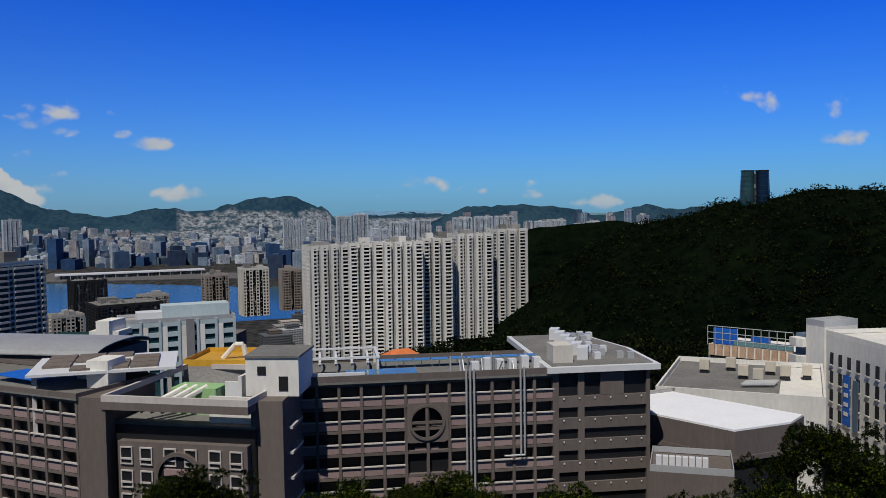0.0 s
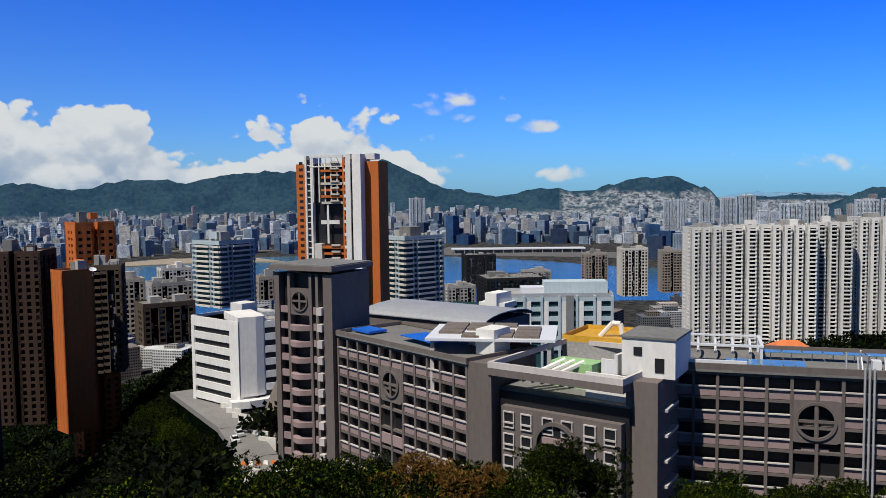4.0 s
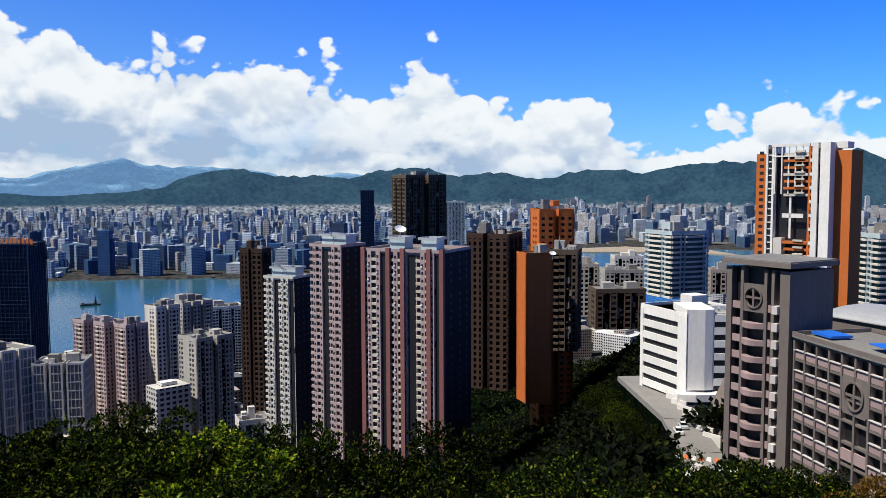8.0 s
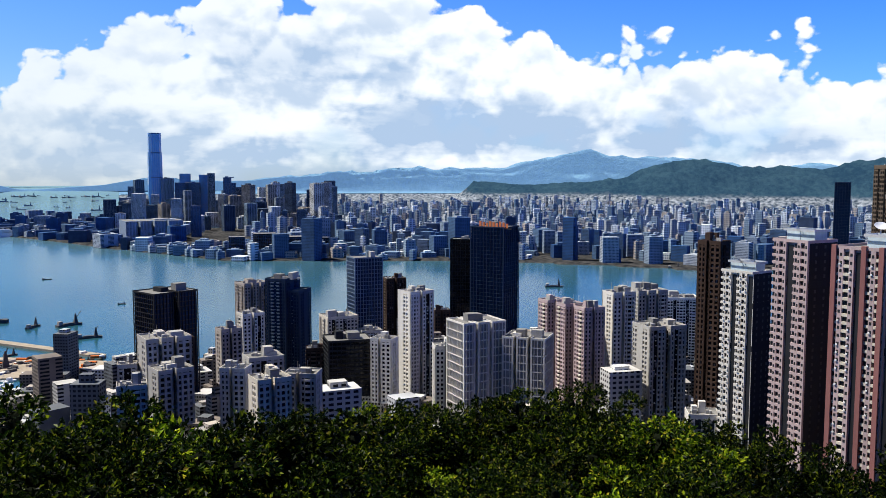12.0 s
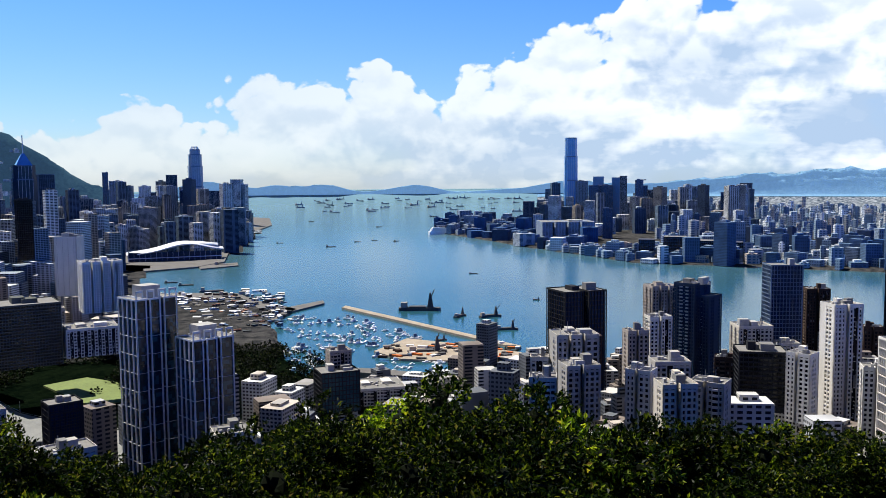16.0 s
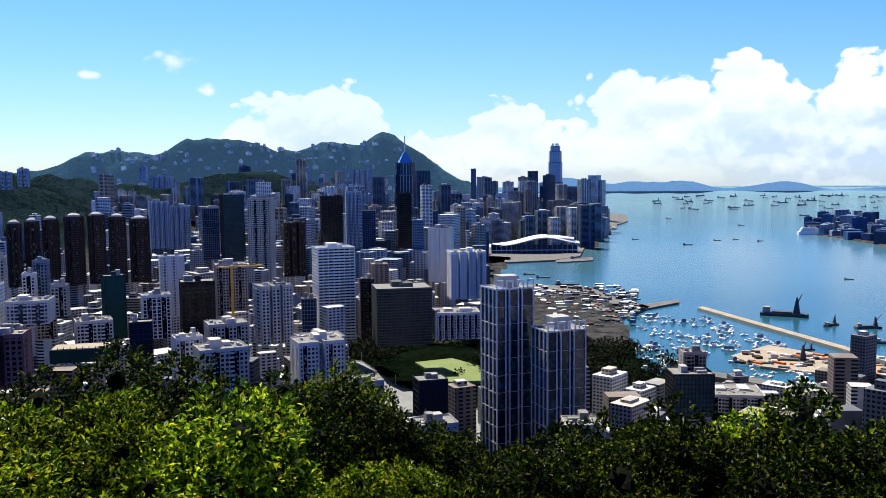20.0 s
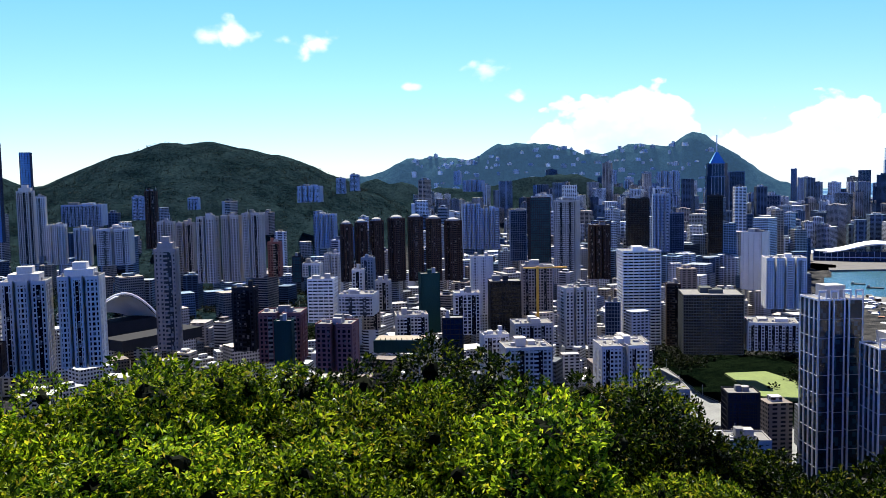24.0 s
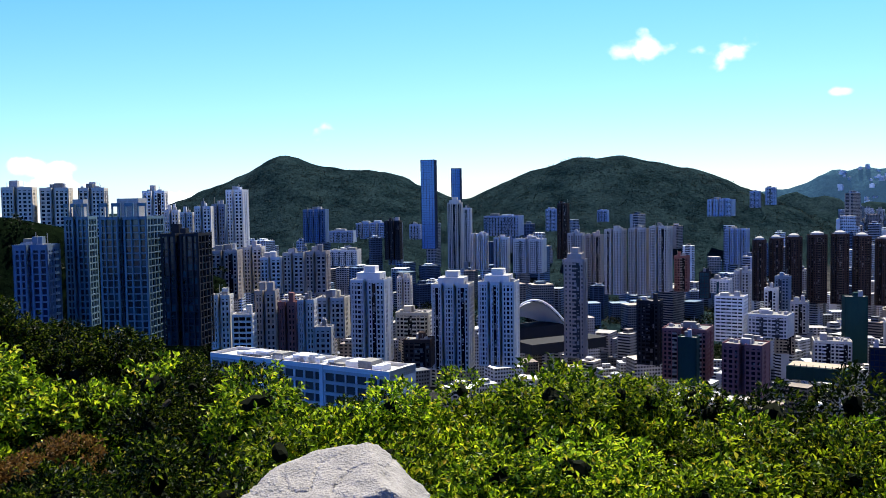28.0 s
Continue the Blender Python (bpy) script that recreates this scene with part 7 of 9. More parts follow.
tower("cream ribbed tower of flats on the ridge", 204.62, 708, 20.0, 16.8, 208, 243.9, -12, wall=W_CREAM, glass=G_DARK, plan="comb", group="ridge towers")
tower("cream ribbed tower of flats on the ridge", 202.56, 708, 18.6, 15.6, 208, 243.7, -12, wall=W_CREAM, glass=G_DARK, plan="comb", group="ridge towers")
tower("blue-grey tower of flats", 188.96, 1516, 38.6, 32.5, 163, 219.4, -12, wall=W_HAZED, glass=G_BLUE, plan="comb")
tower("brown-grey block of flats", 194.72, 648, 19.5, 16.4, 162, 196.6, -15, wall=W_TAUPE, glass=G_DARK, plan="comb")
tower("cream block of flats", 192.97, 686, 14.5, 12.2, 162, 196.5, -15, wall=W_CREAM, glass=G_DARK, plan="comb")
tower("pale block of flats", 191.82, 647, 15.5, 13.0, 165, 190.7, -15, wall=W_PALE, glass=G_DARK, plan="comb")
tower("grey block of flats", 190.36, 647, 15.6, 13.1, 165, 193.5, -15, wall=W_GREY, glass=G_DARK, plan="comb")
tower("grey-brown block of flats", 188.90, 647, 15.7, 13.2, 164, 194.0, -15, wall=W_TAUPE, glass=G_DARK, plan="comb")
tower("pale tower of flats", 195.09, 485, 10.6, 8.9, 152, 180.6, -15, wall=W_PALE, glass=G_DARK, plan="comb")
tower("pale block with open galleries", 193.72, 475, 11.2, 9.5, 153, 170.8, -15, wall=W_PALE, glass=G_DARK, pier=0.1)
tower("brown-grey tower of flats", 192.24, 485, 11.6, 9.7, 149, 182.1, -15, wall=W_TAUPE, glass=G_DARK, plan="comb")
tower("dull red and grey tower of flats", 190.87, 484, 9.9, 8.3, 148, 175.4, -15, wall=W_RED, glass=G_DARK, plan="comb")
tower("pale tower of flats", 189.66, 484, 9.4, 7.9, 146, 176.3, -15, wall=W_PALE, glass=G_DARK, plan="comb")
tower("grey block of flats", 188.59, 474, 9.3, 7.8, 148, 162.4, -15, wall=W_GREY, glass=G_DARK)
tower("cream block of flats", 187.96, 568, 18.6, 15.6, 143, 168.3, -15, wall=W_CREAM, glass=G_DARK, plan="comb")
tower("low cream block of flats", 182.60, 630, 24.3, 20.4, 132, 149.6, -12, wall=W_CREAM, glass=G_DARK)
tower("low brown block of flats", 182.33, 547, 17.5, 14.6, 126, 142.7, -12, wall=W_BROWN, glass=G_DARK)
tower("dark tower of flats", 183.91, 1310, 23.6, 19.9, 144, 201.9, -12, wall=W_DARK, glass=G_DARK, plan="comb")
tower("pale estate below the hill", 185.25, 1622, 54.7, 45.9, 167, 191.9, -12, wall=W_HAZE, glass=G_GREY, plan="comb")
tower("pale estate below the hill", 187.21, 1719, 47.1, 39.6, 153, 175.1, -12, wall=W_HAZE, glass=G_GREY)


lb, n = wing("gallery_block", "long pale slab of flats with open galleries on the slope", (73.8, -258.6), (17.0, -224.4), 154.3)
part("core", Geo().box(0.3, n - 0.3, 0.45, 12, -20, 29.6), SHADE, lb)
for j in range(9):
    part("gallery_floor", Geo().box(0, n, 0, 12.2, 30 - 0.8 - j * 3.1, 30 + 0.1 - j * 3.1), W_GREY, lb)
cols = int(n / 3.6)
for k in range(cols + 1):
    x = k * (n - 0.5) / cols
    part("pier", Geo().box(x, x + 0.5, 0.05, 1.5, -20, 29.9), W_GREY if k % 3 else W_PALE, lb)
for k in (0.33, 0.66, 1.0):
    part("end_wall", Geo().box(n * k - 1.2, n * k, -0.3, 12.3, -20, 31.5), W_PALE, lb)
part("roof", Geo().box(0.2, n - 0.2, 0.2, 12, 30.1, 30.4), ROOF_PALE, lb)
part("parapet", rim(0, n, 0, 12.2, 30.1, 1.3, 0.25), W_PALE, lb)
rnd = random.Random(8)
for k in range(26):
    x = rnd.uniform(3, n - 6)
    part("roof_shed", Geo().box(x, x + rnd.uniform(1.5, 5), 3, rnd.uniform(5, 9), 30.4, 30.4 + rnd.uniform(1, 2.8)), rnd.choice([WHITE_SHEET, ROOFING, W_PALE, STEEL]), lb)


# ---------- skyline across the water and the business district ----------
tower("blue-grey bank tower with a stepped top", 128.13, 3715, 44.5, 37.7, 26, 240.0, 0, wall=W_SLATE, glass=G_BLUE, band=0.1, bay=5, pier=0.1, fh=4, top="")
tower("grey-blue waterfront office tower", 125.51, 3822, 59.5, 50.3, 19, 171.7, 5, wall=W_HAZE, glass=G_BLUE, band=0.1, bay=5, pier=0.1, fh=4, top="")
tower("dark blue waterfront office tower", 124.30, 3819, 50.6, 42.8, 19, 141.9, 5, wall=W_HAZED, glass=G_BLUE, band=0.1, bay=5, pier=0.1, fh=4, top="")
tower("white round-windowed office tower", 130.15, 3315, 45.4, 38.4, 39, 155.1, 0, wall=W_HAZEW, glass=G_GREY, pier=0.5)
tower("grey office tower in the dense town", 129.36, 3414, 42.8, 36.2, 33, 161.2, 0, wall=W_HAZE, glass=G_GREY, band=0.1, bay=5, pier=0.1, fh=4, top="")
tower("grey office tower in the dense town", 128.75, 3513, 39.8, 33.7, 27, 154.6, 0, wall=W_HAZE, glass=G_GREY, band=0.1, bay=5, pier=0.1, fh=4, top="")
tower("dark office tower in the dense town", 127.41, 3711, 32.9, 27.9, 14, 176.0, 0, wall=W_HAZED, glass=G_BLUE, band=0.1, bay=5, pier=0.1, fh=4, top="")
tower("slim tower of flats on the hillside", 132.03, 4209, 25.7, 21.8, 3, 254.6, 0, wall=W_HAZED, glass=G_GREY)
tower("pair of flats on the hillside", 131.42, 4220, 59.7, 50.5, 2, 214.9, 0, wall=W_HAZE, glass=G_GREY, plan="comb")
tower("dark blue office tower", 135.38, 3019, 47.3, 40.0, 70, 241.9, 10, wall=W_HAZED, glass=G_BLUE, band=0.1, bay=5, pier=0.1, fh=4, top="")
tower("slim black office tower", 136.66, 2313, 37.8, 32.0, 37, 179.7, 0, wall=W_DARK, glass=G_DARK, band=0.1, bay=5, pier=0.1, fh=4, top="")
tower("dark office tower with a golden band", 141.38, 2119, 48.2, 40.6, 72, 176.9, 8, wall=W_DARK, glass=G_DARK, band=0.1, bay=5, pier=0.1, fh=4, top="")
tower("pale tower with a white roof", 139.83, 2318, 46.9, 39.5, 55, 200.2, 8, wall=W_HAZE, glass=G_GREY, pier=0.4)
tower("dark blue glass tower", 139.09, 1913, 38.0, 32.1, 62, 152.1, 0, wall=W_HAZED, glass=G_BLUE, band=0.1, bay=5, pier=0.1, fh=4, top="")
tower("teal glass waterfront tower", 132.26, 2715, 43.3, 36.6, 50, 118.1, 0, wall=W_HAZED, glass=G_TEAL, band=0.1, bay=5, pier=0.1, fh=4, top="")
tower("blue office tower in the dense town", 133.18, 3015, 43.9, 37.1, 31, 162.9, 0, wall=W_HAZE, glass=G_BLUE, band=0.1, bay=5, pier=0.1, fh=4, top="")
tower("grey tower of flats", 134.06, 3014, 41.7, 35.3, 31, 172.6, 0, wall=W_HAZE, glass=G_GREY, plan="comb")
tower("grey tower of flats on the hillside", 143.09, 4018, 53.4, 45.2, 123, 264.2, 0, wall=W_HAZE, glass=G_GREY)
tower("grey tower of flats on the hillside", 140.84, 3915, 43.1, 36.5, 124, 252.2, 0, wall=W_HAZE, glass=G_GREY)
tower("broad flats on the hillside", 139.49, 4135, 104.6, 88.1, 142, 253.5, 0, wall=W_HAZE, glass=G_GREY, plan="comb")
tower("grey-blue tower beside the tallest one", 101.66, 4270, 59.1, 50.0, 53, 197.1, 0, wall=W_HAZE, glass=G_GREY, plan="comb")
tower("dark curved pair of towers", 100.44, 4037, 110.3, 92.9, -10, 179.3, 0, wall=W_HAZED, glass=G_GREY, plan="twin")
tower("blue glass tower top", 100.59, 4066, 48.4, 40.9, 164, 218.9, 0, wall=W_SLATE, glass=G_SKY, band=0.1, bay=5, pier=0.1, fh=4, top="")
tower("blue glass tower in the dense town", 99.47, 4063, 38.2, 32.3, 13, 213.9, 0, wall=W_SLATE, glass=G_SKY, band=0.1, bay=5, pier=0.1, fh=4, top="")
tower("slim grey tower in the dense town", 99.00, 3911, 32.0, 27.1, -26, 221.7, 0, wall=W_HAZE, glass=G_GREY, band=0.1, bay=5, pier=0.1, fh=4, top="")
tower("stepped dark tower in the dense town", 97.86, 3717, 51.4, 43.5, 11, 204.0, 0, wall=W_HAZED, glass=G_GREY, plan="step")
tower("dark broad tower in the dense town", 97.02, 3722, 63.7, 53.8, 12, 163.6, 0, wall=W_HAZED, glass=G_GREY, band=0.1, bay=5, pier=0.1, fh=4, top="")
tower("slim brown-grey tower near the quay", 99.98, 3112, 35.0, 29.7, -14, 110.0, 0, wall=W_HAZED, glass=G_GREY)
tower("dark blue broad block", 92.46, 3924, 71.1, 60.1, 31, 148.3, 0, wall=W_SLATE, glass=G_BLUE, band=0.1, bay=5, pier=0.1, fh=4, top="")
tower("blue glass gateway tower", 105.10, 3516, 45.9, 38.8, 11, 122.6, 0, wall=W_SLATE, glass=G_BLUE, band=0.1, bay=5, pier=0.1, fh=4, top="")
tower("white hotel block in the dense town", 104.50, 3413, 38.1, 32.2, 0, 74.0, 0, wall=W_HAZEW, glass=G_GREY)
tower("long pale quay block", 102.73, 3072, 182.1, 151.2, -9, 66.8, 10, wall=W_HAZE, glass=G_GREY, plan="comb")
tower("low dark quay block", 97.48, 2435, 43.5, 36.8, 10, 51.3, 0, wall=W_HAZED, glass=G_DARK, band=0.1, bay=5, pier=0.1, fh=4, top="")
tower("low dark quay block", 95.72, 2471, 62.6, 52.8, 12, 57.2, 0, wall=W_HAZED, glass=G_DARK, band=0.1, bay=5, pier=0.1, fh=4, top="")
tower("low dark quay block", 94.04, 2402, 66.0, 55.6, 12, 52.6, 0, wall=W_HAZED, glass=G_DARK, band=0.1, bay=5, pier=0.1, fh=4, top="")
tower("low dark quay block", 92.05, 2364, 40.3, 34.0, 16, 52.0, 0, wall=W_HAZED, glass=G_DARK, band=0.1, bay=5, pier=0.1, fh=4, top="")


def tapered(label, yaw, r, w, top, glass, steps, cap):
    """A skyscraper that narrows in steps, with ribs up its glass."""
    ob = root("skyscraper", label, "building", yaw, r, 0, 8)
    q = spot(yaw, r)
    PLACED.append((q.x, q.y, w))
    z = 0.0
    for k, (up, wide) in enumerate(steps):
        z1, h = top * up, w * wide / 2
        part("shaft", Geo().prism([(-h, -h * 0.6), (-h * 0.6, -h), (h * 0.6, -h), (h, -h * 0.6), (h, h * 0.6), (h * 0.6, h), (-h * 0.6, h), (-h, h * 0.6)], z, z1), glass, ob)
        for i in range(5):
            x = -h * 0.6 + i * h * 0.3
            part("rib", Geo().box(x - 0.4, x + 0.4, -h - 0.5, -h + 0.2, z, z1), W_HAZE, ob)
        part("belt", Geo().box(-h * 0.7, h * 0.7, -h - 0.6, h, z1 - top * 0.012, z1), W_HAZED, ob)
        z = z1
    h = w * steps[-1][1] / 2
    for i in range(cap):
        a = 2 * math.pi * i / max(cap, 1)
        part("crown_fin", Geo().rod((h * 0.9 * math.cos(a), h * 0.9 * math.sin(a), z - 2), (h * 0.55 * math.cos(a), h * 0.55 * math.sin(a), z + top * 0.035), 1.2, 5), W_HAZEW, ob)
    return ob


tapered("very tall sky-blue mirror-glass skyscraper", 102.38, 4300, 64.6, 409, G_SKY, [(0.5, 1.0), (0.78, 0.96), (1.0, 0.88)], 0)
tapered("tall slim blue-grey skyscraper with a crown of fins", 126.68, 3870, 63.2, 349, G_MIST, [(0.55, 1.0), (0.8, 0.93), (0.94, 0.84), (1.0, 0.66)], 14)
cp = tapered("dark blue skyscraper with a glass pyramid and mast", 136.54, 2900, 66.3, 270, G_BLUE, [(0.85, 1.0), (1.0, 0.92)], 0)
part("pyramid", Geo().prism([(-22, -22), (22, -22), (22, 22), (-22, 22)], 270, 305, [(-4, -4), (4, -4), (4, 4), (-4, 4)]), G_SKY, cp)
part("mast", Geo().rod((0, 0, 305), (0, 0, 359), 1.6), W_HAZEW, cp)


# ---------- quays, breakwaters, boats ----------
SAND = mat("sandy_quay", (0.30, 0.25, 0.19), rough=0.95, vary=0.3, size=18)
QUAY = mat("quay_concrete", (0.11, 0.105, 0.10), rough=0.95, vary=0.3, size=25)
LAWN = mat("lawn", (0.13, 0.17, 0.045), rough=0.95, vary=0.25, size=22)
COURT = mat("sports_court", (0.22, 0.27, 0.24), rough=0.9, vary=0.2, size=15)
HULL = mat("boat_hull", (0.72, 0.73, 0.74), rough=0.4, vary=0.15, per=0.4)
HULL_DARK = mat("barge_hull", (0.05, 0.045, 0.045), rough=0.7, vary=0.3)
# The far hulls are greyed and blued, haze put into the paint.
HULL_FAR = mat("hazed_freighter_hull", (0.12, 0.16, 0.20), rough=0.7, vary=0.3, per=0.6)


def apron(name, label, material, z0, z1, corners, category="quay"):
    """Flat made ground by the water, given by yaw and distance of its corners."""
    pts = []
    for yaw, r in corners:
        p, s = drawn_in(yaw, r, z1)
        pts.append(p)
    g = Geo()
    n = len(pts)
    g.v = [tuple(p) for p in pts] + [(p.x, p.y, p.z - (z1 - z0)) for p in pts]
    g.f = [tuple(range(n - 1, -1, -1))] + [(k, (k + 1) % n, n + (k + 1) % n, n + k) for k in range(n)]
    return tagged(new(name, g.mesh(name, material)), label, category, kind="structure")


apron("breakwater", "long sandy stone breakwater", SAND, -6, 3, [(117.56, 1500), (117.28, 1519), (105.60, 1143), (105.77, 1126)])
apron("breakwater", "short stone breakwater arm", QUAY, -6, 3, [(121.34, 1512), (118.77, 1593), (118.69, 1557), (120.96, 1466)])
apron("reclaimed_ground", "sandy reclaimed building ground in the basin", SAND, -6, 3, [(115.48, 1114), (113.25, 1199), (109.95, 1157), (105.6, 1101), (104.86, 1032), (110.39, 1049), (113.7, 1063)])
apron("quay", "works quay with sheds and moored boats", QUAY, -6, 3, [(130.57, 1535), (128.38, 1780), (124.32, 1733), (122.83, 1607), (120.51, 1497), (121.72, 1395), (124.72, 1316), (126.94, 1422)])
apron("quay", "curved waterfront road bridge", QUAY, -6, 6, [(117.07, 1008), (114.91, 994), (112.26, 971), (109.82, 965), (109.81, 943), (112.25, 949), (114.9, 968), (117.07, 985)])
apron("quay", "convention centre promontory", QUAY, -6, 4, [(133.34, 2462), (132.61, 3235), (129.04, 3612), (124.67, 2767), (125.04, 2387), (126.71, 2272), (130.52, 2202)])
apron("quay", "thin pier into the harbour", QUAY, -6, 3, [(126.71, 2313), (124.23, 2361), (124.16, 2283), (126.53, 2223)])
apron("quay", "outlying quays below the tall tower", QUAY, -6, 3, [(130.48, 3540), (127.59, 4117), (123.16, 5007), (122.12, 4858), (121.98, 4159), (123.92, 3433), (126.13, 3385), (128.33, 3192)])
apron("runway", "old airport strip on the bay", QUAY, -6, 4, [(25.97, 2886), (15.87, 2742), (9.57, 2669), (9.57, 2844), (15.87, 3005), (24.48, 3251)])
apron("quay", "green and sandy far shore with sheds", QUAY, -6, 3, [(46.3, 3121), (41.35, 3025), (35.67, 3044), (34.62, 3364), (36.68, 3580), (46.28, 3649)])
apron("quay", "spit of made ground in the bay", SAND, -6, 3, [(45.48, 2905), (41.86, 3031), (37.63, 2977), (35.24, 2739), (37.63, 2792), (42.21, 2789), (45.11, 2769)])
apron("lawn", "yellow-green park lawn among trees", LAWN, 3, 9, [(136.02, 1008), (133.54, 1028), (131.57, 985), (131.42, 908), (133.37, 893), (134.69, 946)])
apron("sports_ground", "round white terrace with blue circles", WHITE_SHEET, 10, 22, [(123.75, 730), (121.91, 752), (119.56, 752), (119.37, 735), (122.27, 706), (123.56, 709)])

def boat(label, size, cabin, mast):
    """Hull with raked bow, cabin, maybe a mast."""
    ob = new("boat")
    tagged(ob, label, "boat", "moored boats")
    s = size
    part("hull", Geo().prism([(-s, -s * 0.26), (s * 0.55, -s * 0.26), (s * 0.85, 0), (s * 0.55, s * 0.26), (-s, s * 0.26)], -0.4, s * 0.2,
                             [(-s * 1.02, -s * 0.3), (s * 0.6, -s * 0.3), (s * 1.05, 0), (s * 0.6, s * 0.3), (-s * 1.02, s * 0.3)]), HULL, ob)
    part("cabin", Geo().prism([(-s * 0.6, -s * 0.2), (s * 0.3, -s * 0.2), (s * 0.3, s * 0.2), (-s * 0.6, s * 0.2)], s * 0.2, s * (0.2 + cabin),
                              [(-s * 0.5, -s * 0.16), (s * 0.1, -s * 0.16), (s * 0.1, s * 0.16), (-s * 0.5, s * 0.16)]), HULL if cabin < 0.5 else W_SLATE, ob)
    if mast:
        part("mast", Geo().rod((0, 0, s * 0.3), (0, 0, s * 1.9), 0.09, 4), STEEL, ob)
    return ob


def scatter_boats(kinds, count, yaw0, yaw1, r0, r1, seed, free):
    rnd = random.Random(seed)
    k = 0
    while k < count:
        yaw, r = rnd.uniform(yaw0, yaw1), rnd.uniform(r0, r1)
        if not free(yaw, r):
            continue
        p, s = drawn_in(yaw, r, 0.3)
        ob = copy_thing(rnd.choice(kinds), Matrix.Translation(p) @ Matrix.Rotation(rnd.uniform(0, 6.28), 4, "Z"))
        ob.scale = (s, s, s)
        k += 1


KINDS = [boat("white motor yacht moored in the basin", 7.0, 0.35, False), boat("small white boat moored in the basin", 4.5, 0.3, False), boat("white sailing boat with bare mast", 5.5, 0.2, True), boat("blue and white ferry launch", 8.0, 0.55, False)]
for k, b in enumerate(KINDS):
    p = spot(114.0 + k, 1190)
    b.location = (p.x, p.y, 0.3)

scatter_boats(KINDS, 120, 111.1, 121.3, 1010, 1420, 3, lambda a, r: 1010 + (120.8 - a) * 14 < r < 1560 - (121.3 - a) * 38 and not (a < 115.3 and r < 1200))
scatter_boats(KINDS, 26, 110.0, 116.8, 985, 1080, 4, lambda a, r: True)


def ship(label, yaw, r, size, turn, crane, paint=None):
    """A working barge or freighter: dark hull, deck house, crane tower."""
    ob = root("barge", label, "ship", yaw, r, 0.2, turn, "work ships")
    s = size
    paint = paint or HULL_DARK
    part("hull", Geo().prism([(-s, -s * 0.22), (s * 0.9, -s * 0.22), (s, 0), (s * 0.9, s * 0.22), (-s, s * 0.22)], -1, s * 0.13), paint, ob)
    part("deck_house", Geo().box(-s * 0.9, -s * 0.6, -s * 0.16, s * 0.16, s * 0.13, s * 0.38), W_TAUPE, ob)
    if crane:
        part("crane_tower", Geo().prism([(s * 0.35, -s * 0.12), (s * 0.65, -s * 0.12), (s * 0.65, s * 0.12), (s * 0.35, s * 0.12)], s * 0.13, s * 0.85,
                                        [(s * 0.47, -s * 0.03), (s * 0.53, -s * 0.03), (s * 0.53, s * 0.03), (s * 0.47, s * 0.03)]), paint, ob)
        part("boom", Geo().rod((s * 0.4, 0, s * 0.3), (s * (0.4 + crane), 0, s * 1.0), s * 0.025, 5), paint, ob)
        part("cargo", Geo().box(-s * 0.5, s * 0.3, -s * 0.18, s * 0.18, s * 0.13, s * 0.2), paint, ob)


ship("dark crane barge at anchor", 112.36, 1469, 36, -4, 0.3)
ship("dark crane barge at anchor", 109.67, 1400, 16, 60, 0.2)
ship("dark crane barge at anchor", 107.64, 1396, 20, 30, 0.55)
ship("dark crane barge at anchor", 106.53, 1279, 17, 10, 0.3)
ship("dark crane barge at anchor", 111.89, 1108, 26, 8, 0.2)
ship("dark crane barge at anchor", 104.58, 1589, 7, 0, 0.2)
ship("dark crane barge at anchor", 110.96, 1194, 10, 40, 0.5)
ship("dark crane barge at anchor", 106.88, 1114, 9, 0, 0.1)
ship("small work ship under way", 118.20, 2838, 16, 0, 0)
ship("small work ship under way", 116.43, 3035, 12, 0, 0)
ship("small work ship under way", 115.31, 3090, 10, 0, 0)
ship("small work ship under way", 115.01, 3919, 14, 20, 0)
ship("small work ship under way", 113.89, 3040, 14, 60, 0)
ship("small work ship under way", 119.43, 4469, 14, 0, 0)
ship("small work ship under way", 121.50, 3044, 12, 0, 0)
ship("small work ship under way", 111.40, 4854, 22, 0, 0)
ship("small work ship under way", 128.37, 1975, 14, 0, 0)
ship("small work ship under way", 127.46, 1915, 16, 0, 0)
ship("small work ship under way", 125.88, 1790, 24, 0, 0)
ship("small work ship under way", 124.70, 1715, 24, 5, 0)
ship("small work ship under way", 125.05, 2318, 26, 0, 0)
ship("small work ship under way", 108.78, 2016, 10, 0, 0)
ship("small freighter under way", 76.64, 1730, 18, 5, 0.1)
ship("small freighter under way", 68.94, 2126, 16, 0, 0.1)
ship("long dark barge in the bay", 44.39, 3051, 34, 0, 0)
ship("long dark barge in the bay", 43.12, 3114, 26, 0, 0)
ship("long dark barge in the bay", 41.84, 2377, 40, 4, 0)

rnd = random.Random(77)
for k in range(64):
    yaw = rnd.uniform(105.0, 120.2)
    ship("distant freighter at anchor in the roads", yaw, rnd.uniform(5400, 9000), rnd.uniform(16, 40), rnd.uniform(-30, 30), rnd.choice([0, 0, 0.2]), HULL_FAR)


cr = root("cruise_ship", "white cruise ship at the far terminal", "ship", 110.91, 3407, 0, 25)
part("hull", Geo().prism([(-52, -9), (40, -9), (56, 0), (40, 9), (-52, 9)], -1, 12), HULL, cr)
for k in range(4):
    part("deck", Geo().box(-46 + k * 3, 34 - k * 7, -8, 8, 12 + k * 4, 15.4 + k * 4), WHITE_SHEET, cr)
part("funnel", Geo().rod((-22, 0, 28), (-26, 0, 38), 3.5, 8), W_NAVY, cr)


